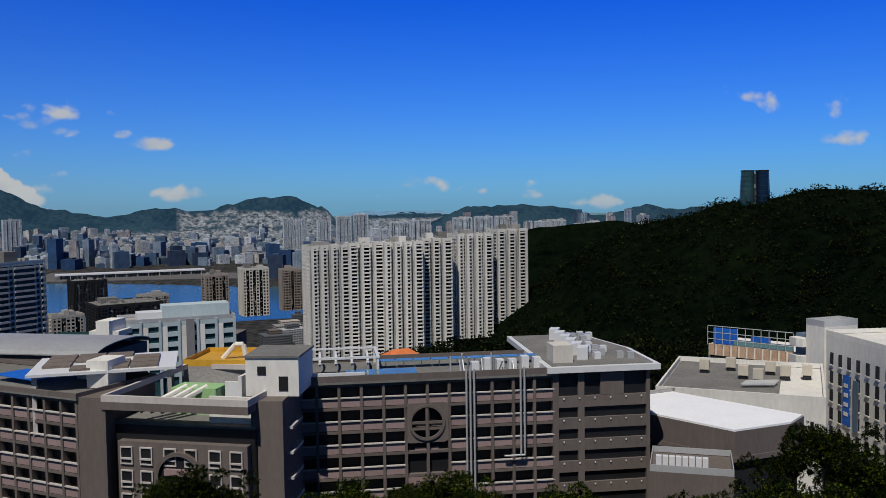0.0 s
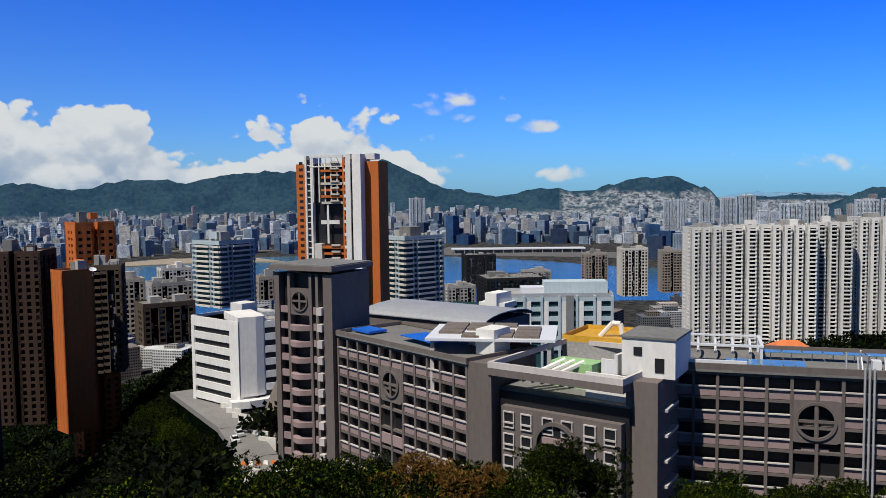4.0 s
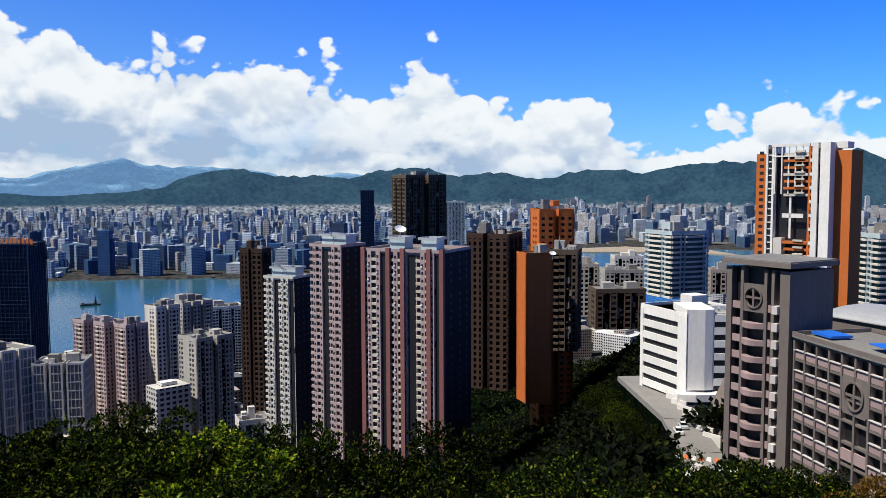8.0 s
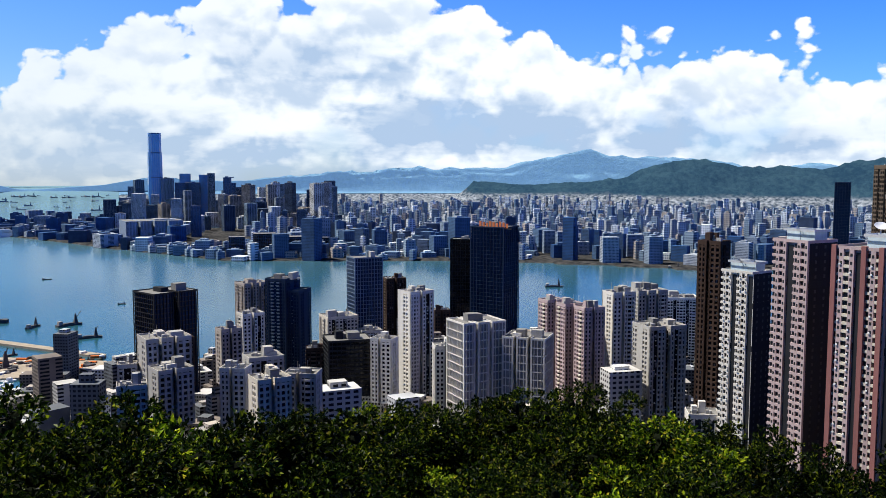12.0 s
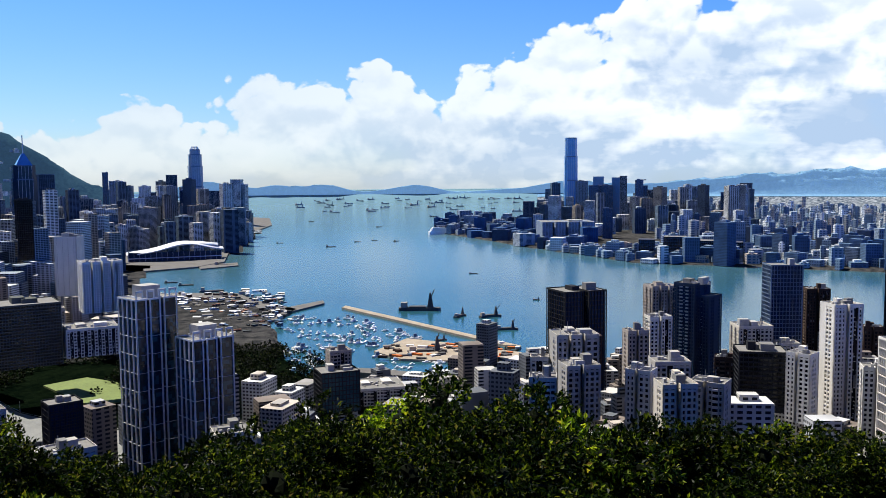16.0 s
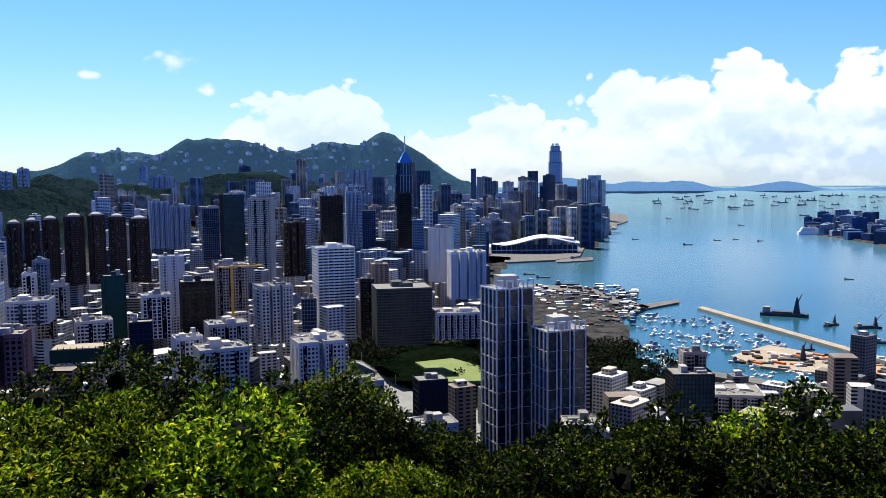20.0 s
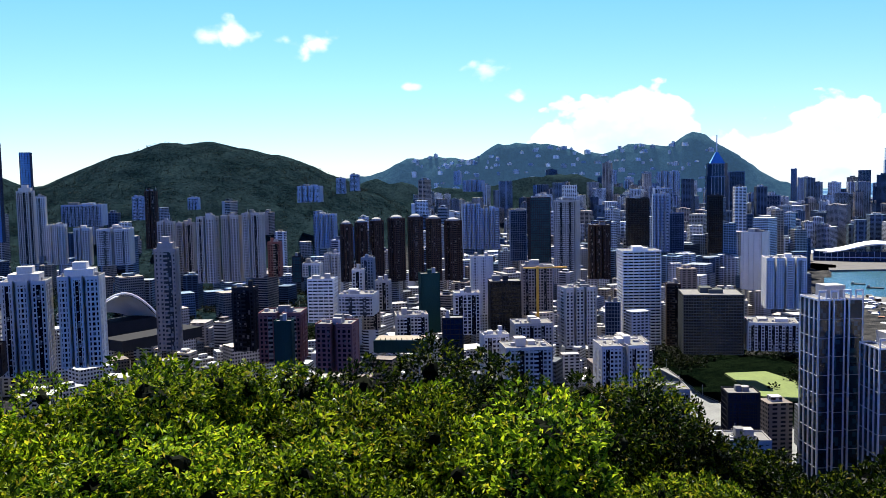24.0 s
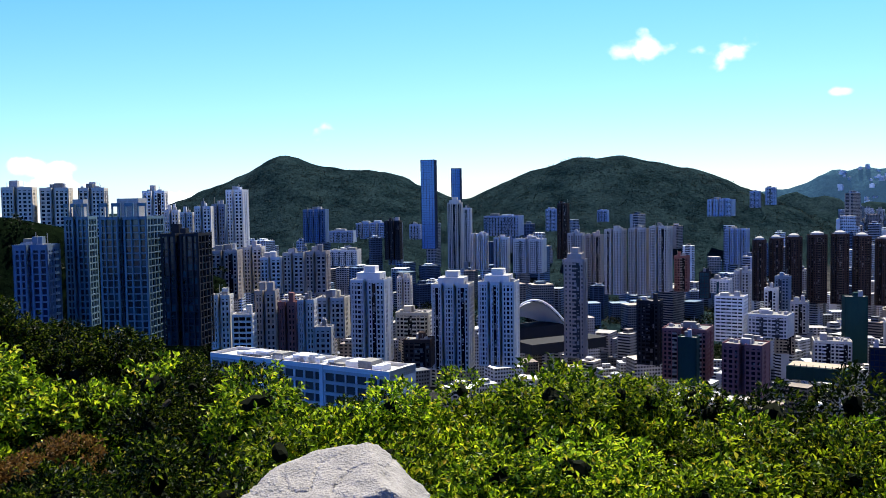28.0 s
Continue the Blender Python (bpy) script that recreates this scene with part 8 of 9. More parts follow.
def shell_roof(name, ob, x0, x1, depth, base, rise, dip, material, label):
    """A thin curved roof like a wing: a wave along x, arched across, with thickness."""
    g, n, m = Geo(), 24, 6
    for side in (0.0, -2.2):
        for i in range(n + 1):
            t = i / n
            w = depth * (0.35 + 0.65 * math.sin(math.pi * min(1, 0.12 + t * 0.95)))
            z = base + rise * math.sin(math.pi * t) ** 1.0 * (1 - dip * math.sin(2 * math.pi * t + 0.6)) + 8 * t
            for j in range(m + 1):
                u = j / m * 2 - 1
                g.v.append((x0 + (x1 - x0) * t, u * w, z - 5 * u * u + side))
    for i in range(n):
        for j in range(m):
            a, b = i * (m + 1) + j, (i + 1) * (m + 1) + j
            g.f.append((a, b, b + 1, a + 1))
            k = (n + 1) * (m + 1)
            g.f.append((k + a, k + a + 1, k + b + 1, k + b))
    for i in range(n):
        for j in (0, m):
            a, b = i * (m + 1) + j, (i + 1) * (m + 1) + j
            k = (n + 1) * (m + 1)
            g.f.append((a, b, b + k, a + k))
    part(name, g, material, ob, label)


cc = root("convention_centre", "low glass convention centre with white wing-like roofs", "building", 128.16, 2503, 4, 4)
w = 239
part("glass_hall", Geo().box(-w * 0.5, w * 0.52, -40, 60, 0, 24), G_BLUE, cc)
for k in range(18):
    x = -w * 0.5 + k * w * 0.06
    part("mullion", Geo().box(x, x + 0.8, -41, -40, 0, 24), W_HAZE, cc)
part("band", Geo().box(-w * 0.5, w * 0.52, -41.5, -40.2, 8, 10), W_HAZEW, cc)
shell_roof("wing_roof", cc, -w * 0.52, w * 0.56, 52, 23, 16, 0.5, WHITE_SHEET, "white swooping wing roof")
shell_roof("wing_roof", cc, -w * 0.2, w * 0.5, 30, 34, 9, 0.2, WHITE_SHEET, "upper white wing roof")
PLACED.append((*spot(128.16, 2503), 150))


sd = root("stadium", "stadium with a white arched roof shell", "stadium", 174.20, 800, 102.8, 35)
w = 45.0
for s in (1,):
    g, n = Geo(), 16
    for lay in (0, -1.0):
        for i in range(n + 1):
            t = i / n
            for j in range(5):
                u = j / 4
                g.v.append(((t * 2 - 1) * w * 0.95, s * (14 + u * 30), 2 + 30 * math.sin(math.pi * t) * (1 - 0.55 * u * u) + lay))
    for i in range(n):
        for j in range(4):
            p, q, k = i * 5 + j, (i + 1) * 5 + j, 5 * (n + 1)
            g.f += [(p, q, q + 1, p + 1), (k + p, k + p + 1, k + q + 1, k + q)]
    part("roof_shell", g, WHITE_SHEET, sd, "white curved roof shell")
    arch = Geo()
    for i in range(n):
        t0, t1 = i / n, (i + 1) / n
        arch.rod(((t0 * 2 - 1) * w, s * 13, 1 + 33 * math.sin(math.pi * t0)), ((t1 * 2 - 1) * w, s * 13, 1 + 33 * math.sin(math.pi * t1)), 1.0, 6)
    part("arch", arch, WHITE_SHEET, sd)
# Charcoal stands: the shade beneath the roof shell is put into their colour.
part("stand", Geo().box(-w * 0.9, w * 0.9, -44, -16, -6, 3), W_DARK, sd)
part("stand", Geo().box(-w * 0.9, w * 0.9, 16, 44, -6, 8), W_DARK, sd)
PLACED.append((*spot(174.20, 800), 60))


ct = root("terminal_building", "long low white terminal with a flat roof on the strip", "building", 19.90, 2951, 4, 3)
L = 453
part("hall", Geo().box(-L / 2 + 10, L / 2 - 6, -18, 18, 0, 11), G_GREY, ct)
part("roof", Geo().box(-L / 2, L / 2, -24, 24, 11, 15), WHITE_SHEET, ct)
for k in range(14):
    x = -L / 2 + 12 + k * (L - 24) / 13
    part("column", Geo().box(x - 1, x + 1, -22, -20, 0, 11), W_HAZEW, ct)


# sheds, stacks and small craft on the works quays
rnd = random.Random(12)
for k in range(70):
    yaw, r = rnd.uniform(121.3, 129.5), rnd.uniform(1420, 1760)
    ob = root("shed", "low works shed or stacked crates on the quay", "shed", yaw, r, 3.0, rnd.uniform(-40, 40), "quay sheds")
    w, d, h = rnd.uniform(5, 18), rnd.uniform(4, 9), rnd.uniform(2.5, 6)
    part("wall", Geo().box(-w / 2, w / 2, -d / 2, d / 2, 0, h), rnd.choice([W_GREY, W_WHITE, W_SLATE, W_BROWN]), ob)
    part("roof", Geo().prism([(-w / 2 - 0.3, -d / 2 - 0.3), (w / 2 + 0.3, -d / 2 - 0.3), (w / 2 + 0.3, d / 2 + 0.3), (-w / 2 - 0.3, d / 2 + 0.3)], h, h + 1.2, [(-w / 2, -0.2), (w / 2, -0.2), (w / 2, 0.2), (-w / 2, 0.2)]), rnd.choice([ROOFING, WHITE_SHEET, STEEL]), ob)
for k in range(64):
    yaw, r = rnd.uniform(106.0, 114.9), rnd.uniform(1060, 1165)
    ob = root("material_stack", "stack of timber and pipes on the reclaimed ground", "stack", yaw, r, 3.0, rnd.uniform(-40, 40), "material stacks")
    w = rnd.uniform(5, 14)
    part("bundle", Geo().box(-w / 2, w / 2, -2.5, 2.5, 0, rnd.uniform(1, 3)), rnd.choice([HULL_DARK, HULL_DARK, W_BROWN, W_TAUPE, W_WHITE, W_ORANGE]), ob)


ramp = Geo()
for k in range(14):
    t0, t1 = k / 14, (k + 1) / 14
    p0, p1 = spot(145.91 - 2.6 * math.sin(t0 * 2.6), 830 - 130 * t0), spot(145.91 - 2.6 * math.sin(t1 * 2.6), 830 - 130 * t1)
    u = (p1 - p0).normalized()
    q = Vector((-u.y, u.x)) * 6
    ramp.prism([tuple(p0 - q), tuple(p1 - q), tuple(p1 + q), tuple(p0 + q)], 13, 14.5)
tagged(new("road_ramp", ramp.mesh("road_ramp", CONCRETE)), "curved grey flyover ramp between blocks", "road", kind="structure")


sg = root("roof_sign", "red lettered roof sign frame on the glass tower", "sign", 80.63, 902, 170.3, -30)
for k in range(9):
    x = -18 + k * 4
    part("sign_bar", Geo().box(x, x + 2.4, -0.4, 0.4, 1.5, 8.0 - (k % 3)), TERRACOTTA, sg)
part("sign_frame", Geo().box(-20, 20, 0.5, 0.8, 0, 1.2), HULL_DARK, sg)
cr = root("tower_crane", "yellow tower crane between the blocks", "crane", 147.90, 860, 8, 10)
part("mast", Geo().box(-1.2, 1.2, -1.2, 1.2, 0, 135.7), YELLOW, cr)
part("jib", Geo().box(-14, 30, -0.8, 0.8, 133.7, 135.1), YELLOW, cr)
gn = root("site_hoarding", "low building site wrapped in green netting", "building", 157.07, 640, 104.6, -10)
part("net", Geo().box(-19, 19, -10, 10, 0, 9), W_GREENNET, gn)
part("slab", Geo().box(-18, 18, -9, 9, 9, 9.6), SAND, gn)
for k in range(10):
    part("post", Geo().box(-18 + k * 4, -17.6 + k * 4, -10.2, -9.8, 0, 11), W_GREENNET, gn)


def court(label, corners, z, material):
    """A paved yard with a raised edge, from corners as (yaw, distance)."""
    pts = [(spot(a, r).x, spot(a, r).y) for a, r in corners]
    ob = new("sports_court")
    part("paving", Geo().prism(pts, z - 8, z), material, ob)
    for (a, b), (c, d) in zip(pts, pts[1:] + pts[:1]):
        part("fence_rail", Geo().rod((a, b, z + 1.2), (c, d, z + 1.2), 0.12, 4), STEEL, ob)
        part("floodlight_pole", Geo().rod((a, b, z - 0.2), (a, b, z + 11), 0.16, 5), STEEL, ob)
    return tagged(ob, label, "sports ground", kind="structure")


court("pale concrete sports courts and road beside the park", [(140.89, 989), (139.61, 986), (137.36, 869), (136.04, 837), (133.87, 820), (131.66, 768), (131.68, 637), (133.14, 637), (134.34, 756), (137.39, 771), (139.08, 830)], 16, mat("pale_court", (0.19, 0.195, 0.19), rough=0.9, vary=0.25, size=14, spec=0.1))


pod = new("podium_block")
pts = [(spot(a, r).x, spot(a, r).y) for a, r in [(123.9, 723), (122.28, 740), (119.67, 754), (119.16, 731), (123.08, 689)]]
part("walls", Geo().prism(pts, 0, 23.6), W_PALE, pod)
part("roof_deck", Geo().prism(pts, 23.6, 24.2), WHITE_SHEET, pod, "bright white roof deck")
for a, r in [(122.79, 725), (121.62, 727), (120.53, 735)]:
    p = spot(a, r)
    part("roof_pool", Geo().prism([(p.x + 5 * math.cos(0.4 * k), p.y + 7 * math.sin(0.4 * k)) for k in range(16)], 24.2, 24.5), BLUE_SHEET, pod, "round blue roof patch")
tagged(pod, "low podium block with white roof and round blue patches", "building")


# ---------- the crowd of far and small buildings between the placed ones ----------
def window_material(name, palette, glass, floor, bay, tall=0.5, wide=0.6):
    """Far walls: every house a tone of its own, rows of small windows."""
    m = bpy.data.materials.new(name)
    m.use_nodes = True
    nt = m.node_tree
    n, l = nt.nodes, nt.links
    b = n["Principled BSDF"]
    b.inputs["Roughness"].default_value = 0.75
    b.inputs["Specular IOR Level"].default_value = 0.15
    geo = n.new("ShaderNodeNewGeometry")
    rp = n.new("ShaderNodeValToRGB")
    rp.color_ramp.interpolation = "CONSTANT"
    e = rp.color_ramp.elements
    while len(e) < len(palette):
        e.new(0.5)
    for i, c in enumerate(palette):
        e[i].position = i / len(palette)
        e[i].color = (*c, 1)
    l.new(geo.outputs["Random Per Island"], rp.inputs[0])
    tc = n.new("ShaderNodeTexCoord")
    sp = n.new("ShaderNodeSeparateXYZ")
    l.new(tc.outputs["Object"], sp.inputs[0])

    def m2(op, a, c):
        k = n.new("ShaderNodeMath")
        k.operation = op
        l.new(a, k.inputs[0])
        if isinstance(c, (int, float)):
            k.inputs[1].default_value = c
        else:
            l.new(c, k.inputs[1])
        return k.outputs[0]

    rows = m2("LESS_THAN", m2("FRACT", m2("DIVIDE", sp.outputs[2], floor), 0), tall)
    cols = m2("LESS_THAN", m2("FRACT", m2("DIVIDE", m2("ADD", sp.outputs[0], sp.outputs[1]), bay), 0), wide)
    nz = n.new("ShaderNodeSeparateXYZ")
    l.new(geo.outputs["Normal"], nz.inputs[0])
    side = m2("LESS_THAN", m2("ABSOLUTE", nz.outputs[2], 0), 0.5)
    win = m2("MULTIPLY", m2("MULTIPLY", rows, cols), side)
    mx = n.new("ShaderNodeMix")
    mx.data_type = "RGBA"
    l.new(win, mx.inputs[0])
    l.new(rp.outputs[0], mx.inputs[6])
    mx.inputs[7].default_value = (*glass, 1)
    no = n.new("ShaderNodeTexNoise")
    no.inputs["Scale"].default_value = 0.05
    l.new(tc.outputs["Object"], no.inputs["Vector"])
    mr = n.new("ShaderNodeMapRange")
    mr.inputs[1].default_value, mr.inputs[2].default_value = 0.3, 0.7
    mr.inputs[3].default_value, mr.inputs[4].default_value = 0.75, 1.15
    l.new(no.outputs[0], mr.inputs[0])
    sc = n.new("ShaderNodeVectorMath")
    sc.operation = "SCALE"
    l.new(mx.outputs[2], sc.inputs[0])
    l.new(mr.outputs[0], sc.inputs["Scale"])
    l.new(sc.outputs[0], b.inputs["Base Color"])
    return m


# The FAR_WALLS and FAR_MID palettes have distance haze mixed into their tones.
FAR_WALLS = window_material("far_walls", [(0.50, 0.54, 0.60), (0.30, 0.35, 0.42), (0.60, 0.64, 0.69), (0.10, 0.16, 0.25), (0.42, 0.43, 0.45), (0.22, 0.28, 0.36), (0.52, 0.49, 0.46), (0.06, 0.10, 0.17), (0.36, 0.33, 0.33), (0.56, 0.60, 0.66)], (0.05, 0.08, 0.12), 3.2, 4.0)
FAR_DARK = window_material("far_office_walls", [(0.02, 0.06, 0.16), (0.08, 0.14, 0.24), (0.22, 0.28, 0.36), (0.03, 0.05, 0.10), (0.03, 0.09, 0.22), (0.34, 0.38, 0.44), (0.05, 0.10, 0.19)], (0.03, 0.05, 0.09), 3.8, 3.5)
TOWN_WALLS = window_material("town_walls", [(0.45, 0.44, 0.42), (0.28, 0.27, 0.26), (0.58, 0.58, 0.57), (0.19, 0.16, 0.14), (0.34, 0.32, 0.30), (0.46, 0.41, 0.36), (0.12, 0.13, 0.145), (0.41, 0.42, 0.44)], (0.010, 0.011, 0.013), 3.1, 3.3)
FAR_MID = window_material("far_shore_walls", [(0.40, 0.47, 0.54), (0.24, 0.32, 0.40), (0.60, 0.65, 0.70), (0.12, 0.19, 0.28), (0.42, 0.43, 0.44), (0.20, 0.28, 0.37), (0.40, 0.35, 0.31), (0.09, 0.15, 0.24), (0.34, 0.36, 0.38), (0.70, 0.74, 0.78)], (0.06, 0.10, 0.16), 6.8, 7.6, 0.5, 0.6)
CITY_WALLS = window_material("city_walls", [(0.50, 0.51, 0.52), (0.24, 0.28, 0.33), (0.64, 0.65, 0.65), (0.09, 0.14, 0.20), (0.38, 0.36, 0.33), (0.17, 0.24, 0.32), (0.30, 0.265, 0.23), (0.58, 0.62, 0.66), (0.06, 0.09, 0.14)], (0.008, 0.012, 0.020), 3.6, 3.4, 0.58, 0.72)


def kept_clear(yaw, r):
    """The basin, the quays, the courts beside the park and the valley road stay open."""
    return (11 < yaw < 27 and 1150 < r < 3350) or (112 < yaw < 131.5 and 1130 < r < 2650) or (131 < yaw < 141 and 660 < r < 1000) or (117 < yaw < 131 and 960 < r < 1200)


def district(label, material, yaw0, yaw1, r0, r1, count, low, high, wide, top=60, seed=1, tall=0.15, gap=1.0, cols=1):
    """Many houses in one stretch of the town, all of them small in the distance."""
    rnd = random.Random(seed)
    geo = Geo()
    mine = []
    made = tries = 0
    c0, far = spot((yaw0 + yaw1) / 2, (r0 + r1) / 2), math.hypot((r1 - r0) / 2, radians(yaw1 - yaw0) / 2 * r1) + 120
    placed = [q for q in PLACED if math.hypot(q[0] - c0.x, q[1] - c0.y) < far]
    while made < count and tries < count * 8:
        tries += 1
        yaw, r = rnd.uniform(yaw0, yaw1), math.sqrt(rnd.uniform(r0 * r0, r1 * r1))
        p = spot(yaw, r)
        z = float(rise_land(np.array([p.x]), np.array([p.y]))[0]) if top > 300 else ground_at(yaw, r)
        if z < 2 or z > top or built_up(np.array([p.x]), np.array([p.y]), np.array([z]))[0] < 0.5 and r < 1300:
            continue
        if kept_clear(yaw, r):
            continue
        w = rnd.uniform(*wide)
        d = w * rnd.uniform(0.6, 1.0)
        if any((p.x - a) ** 2 + (p.y - b) ** 2 < (c + w * 0.6 * gap) ** 2 for a, b, c in placed) or any((p.x - a) ** 2 + (p.y - b) ** 2 < (c + w * 0.6 * gap) ** 2 for a, b, c in mine):
            continue
        h = rnd.uniform(low, high) if rnd.random() > tall else rnd.uniform(high, high * 1.7)
        mine.append((p.x, p.y, w * 0.6))
        base, s = drawn_in(yaw, r, z - 3)
        ang = radians(yaw + rnd.choice([-20, 15, 25, 60]))
        ca, sa = math.cos(ang), math.sin(ang)
        k = len(geo.v)
        geo.box(-w / 2, w / 2, -d / 2, d / 2, 0, h + 3)
        if rnd.random() < 0.6:
            geo.box(-w * 0.25, w * 0.2, -d * 0.2, d * 0.25, h + 3, h + 3 + rnd.uniform(2, 6))
        if rnd.random() < 0.35:
            geo.box(w * 0.22, w * 0.66, -d * 0.35, d * 0.4, 0, h * rnd.uniform(0.5, 0.95))
        for i in range(k, len(geo.v)):
            x, y, zz = geo.v[i]
            geo.v[i] = (base.x + s * (x * ca - y * sa), base.y + s * (x * sa + y * ca), base.z + s * zz)
        made += 1
    ob = new("distant_town", geo.mesh("distant_town", material))
    return tagged(ob, label, "buildings", kind="stuff")


L = "crowded distant blocks and towers across the harbour"
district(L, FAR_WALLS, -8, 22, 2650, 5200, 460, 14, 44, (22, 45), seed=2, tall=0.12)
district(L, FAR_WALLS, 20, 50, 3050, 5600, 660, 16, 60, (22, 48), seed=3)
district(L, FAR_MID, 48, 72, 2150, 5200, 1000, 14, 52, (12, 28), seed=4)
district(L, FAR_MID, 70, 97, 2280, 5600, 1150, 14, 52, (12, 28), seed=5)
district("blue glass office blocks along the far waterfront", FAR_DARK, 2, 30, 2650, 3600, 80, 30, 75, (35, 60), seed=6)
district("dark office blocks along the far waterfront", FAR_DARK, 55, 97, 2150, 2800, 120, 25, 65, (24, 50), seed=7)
district("towers at the tip of the far shore", CITY_WALLS, 91, 105, 3300, 4600, 90, 40, 110, (30, 50), seed=8, tall=0.2)
district("crowded business towers below the mountain", CITY_WALLS, 123.5, 150, 1900, 4300, 420, 55, 130, (25, 45), seed=9, tall=0.12, top=110)
district("crowded pale towers below the mountain", CITY_WALLS, 130, 156, 1500, 3600, 380, 45, 95, (20, 36), seed=10, top=140)
district("old blocks and walk-ups crowded round the park", TOWN_WALLS, 118, 160, 620, 1600, 430, 18, 55, (16, 30), seed=11, top=60)
district("walk-ups and shops below the slope", TOWN_WALLS, 62, 109, 480, 980, 290, 15, 45, (14, 24), seed=12, top=60)
district("low blocks in the valley", TOWN_WALLS, 156, 200, 520, 1100, 260, 15, 40, (16, 30), seed=13, top=75)
district("pale blocks at the foot of the hills", CITY_WALLS, 158, 200, 1200, 2100, 160, 25, 70, (18, 34), seed=14, top=120)
PEAK_WALLS = window_material("peak_house_walls", [(0.62, 0.64, 0.66), (0.50, 0.53, 0.56), (0.70, 0.70, 0.69), (0.30, 0.36, 0.42)], (0.10, 0.14, 0.18), 3.4, 4.0)
district("white houses high on the mountain", PEAK_WALLS, 136, 156, 4850, 5480, 170, 6, 20, (14, 34), tall=0.04, seed=15, top=420)
district("blocks along the near shore", TOWN_WALLS, -4, 62, 900, 1500, 200, 10, 28, (18, 40), seed=16, top=60)
district("white housing beyond the bay", FAR_WALLS, -14, 6, 2200, 4300, 170, 50, 110, (20, 36), seed=17)
district("low quay blocks and hotels on the point", FAR_DARK, 101, 111.2, 2700, 4250, 130, 12, 38, (30, 60), seed=18, tall=0.1)
district("low blocks along the far promenade", FAR_MID, 78, 104, 2230, 2700, 150, 8, 26, (18, 44), seed=19, tall=0.1)
district("low shops and sheds beside the basin", TOWN_WALLS, 109, 118, 560, 980, 60, 6, 16, (14, 28), seed=20, top=60, tall=0.05)

WORKS = window_material("quay_sheds", [(0.45, 0.44, 0.42), (0.12, 0.11, 0.10), (0.62, 0.62, 0.60), (0.30, 0.14, 0.08), (0.10, 0.16, 0.24), (0.26, 0.24, 0.21), (0.05, 0.06, 0.06)], (0.02, 0.02, 0.022), 3.0, 4.0)
rnd = random.Random(77)
sheds = Geo()
corners = [spot(a, r) for a, r in [(127.68, 1668), (121.63, 1711), (120.35, 1362), (126.0, 1215)]]
for k in range(150):
    u, v = rnd.random(), rnd.random()
    p = (corners[0] * (1 - u) + corners[1] * u) * (1 - v) + (corners[3] * (1 - u) + corners[2] * u) * v
    w, d, h = rnd.uniform(3, 16), rnd.uniform(2.5, 8), rnd.uniform(2, 6)
    c, s = math.cos(k * 0.9), math.sin(k * 0.9)
    first = len(sheds.v)
    sheds.box(-w / 2, w / 2, -d / 2, d / 2, 0, h)
    for i in range(first, len(sheds.v)):
        x, y, z = sheds.v[i]
        sheds.v[i] = (p.x + x * c - y * s, p.y + x * s + y * c, z + 3.5)
tagged(new("quay_sheds", sheds.mesh("quay_sheds", WORKS)), "sheds, containers and plant crowded on the works quay", "sheds", kind="stuff")


# ---------- green things ----------
def leaf_material(name, tones, gloss=0.55, through=0.35, shine=0.08):
    m = bpy.data.materials.new(name)
    m.use_nodes = True
    nt = m.node_tree
    n, l = nt.nodes, nt.links
    b = n["Principled BSDF"]
    b.inputs["Roughness"].default_value = gloss
    b.inputs["Specular IOR Level"].default_value = shine
    geo = n.new("ShaderNodeNewGeometry")
    rp = n.new("ShaderNodeValToRGB")
    e = rp.color_ramp.elements
    while len(e) < len(tones):
        e.new(0.5)
    for i, (p, c) in enumerate(tones):
        e[i].position, e[i].color = p, (*c, 1)
    l.new(geo.outputs["Random Per Island"], rp.inputs[0])
    oi = n.new("ShaderNodeObjectInfo")
    hs = n.new("ShaderNodeHueSaturation")
    mr = n.new("ShaderNodeMapRange")
    mr.inputs[3].default_value, mr.inputs[4].default_value = 0.4, 1.35
    l.new(oi.outputs["Random"], mr.inputs[0])
    l.new(mr.outputs[0], hs.inputs["Value"])
    l.new(rp.outputs[0], hs.inputs["Color"])
    l.new(hs.outputs[0], b.inputs["Base Color"])
    tr = n.new("ShaderNodeBsdfTranslucent")
    l.new(hs.outputs[0], tr.inputs["Color"])
    mx = n.new("ShaderNodeMixShader")
    mx.inputs[0].default_value = through
    l.new(b.outputs[0], mx.inputs[1])
    l.new(tr.outputs[0], mx.inputs[2])
    l.new(mx.outputs[0], n["Material Output"].inputs["Surface"])
    return m


# leaf_bright and leaf_dark carry sunlit highlights and shade in their tones.
LEAF_BRIGHT = leaf_material("leaf_bright", [(0.0, (0.010, 0.027, 0.0012)), (0.42, (0.030, 0.068, 0.003)), (0.68, (0.20, 0.32, 0.008)), (0.92, (0.52, 0.60, 0.02)), (1.0, (0.50, 0.36, 0.03))], gloss=0.42, through=0.42, shine=0.1)
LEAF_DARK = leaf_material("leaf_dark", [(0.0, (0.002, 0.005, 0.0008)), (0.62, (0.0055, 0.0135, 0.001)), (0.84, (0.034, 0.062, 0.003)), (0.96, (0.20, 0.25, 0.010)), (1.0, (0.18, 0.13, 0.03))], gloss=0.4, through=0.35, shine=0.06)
# Leaf tones darkened so that cloud shade on the slopes lies in the colour.
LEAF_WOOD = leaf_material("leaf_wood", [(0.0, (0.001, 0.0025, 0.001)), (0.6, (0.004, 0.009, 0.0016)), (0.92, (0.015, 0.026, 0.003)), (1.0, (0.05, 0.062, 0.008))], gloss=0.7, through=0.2)
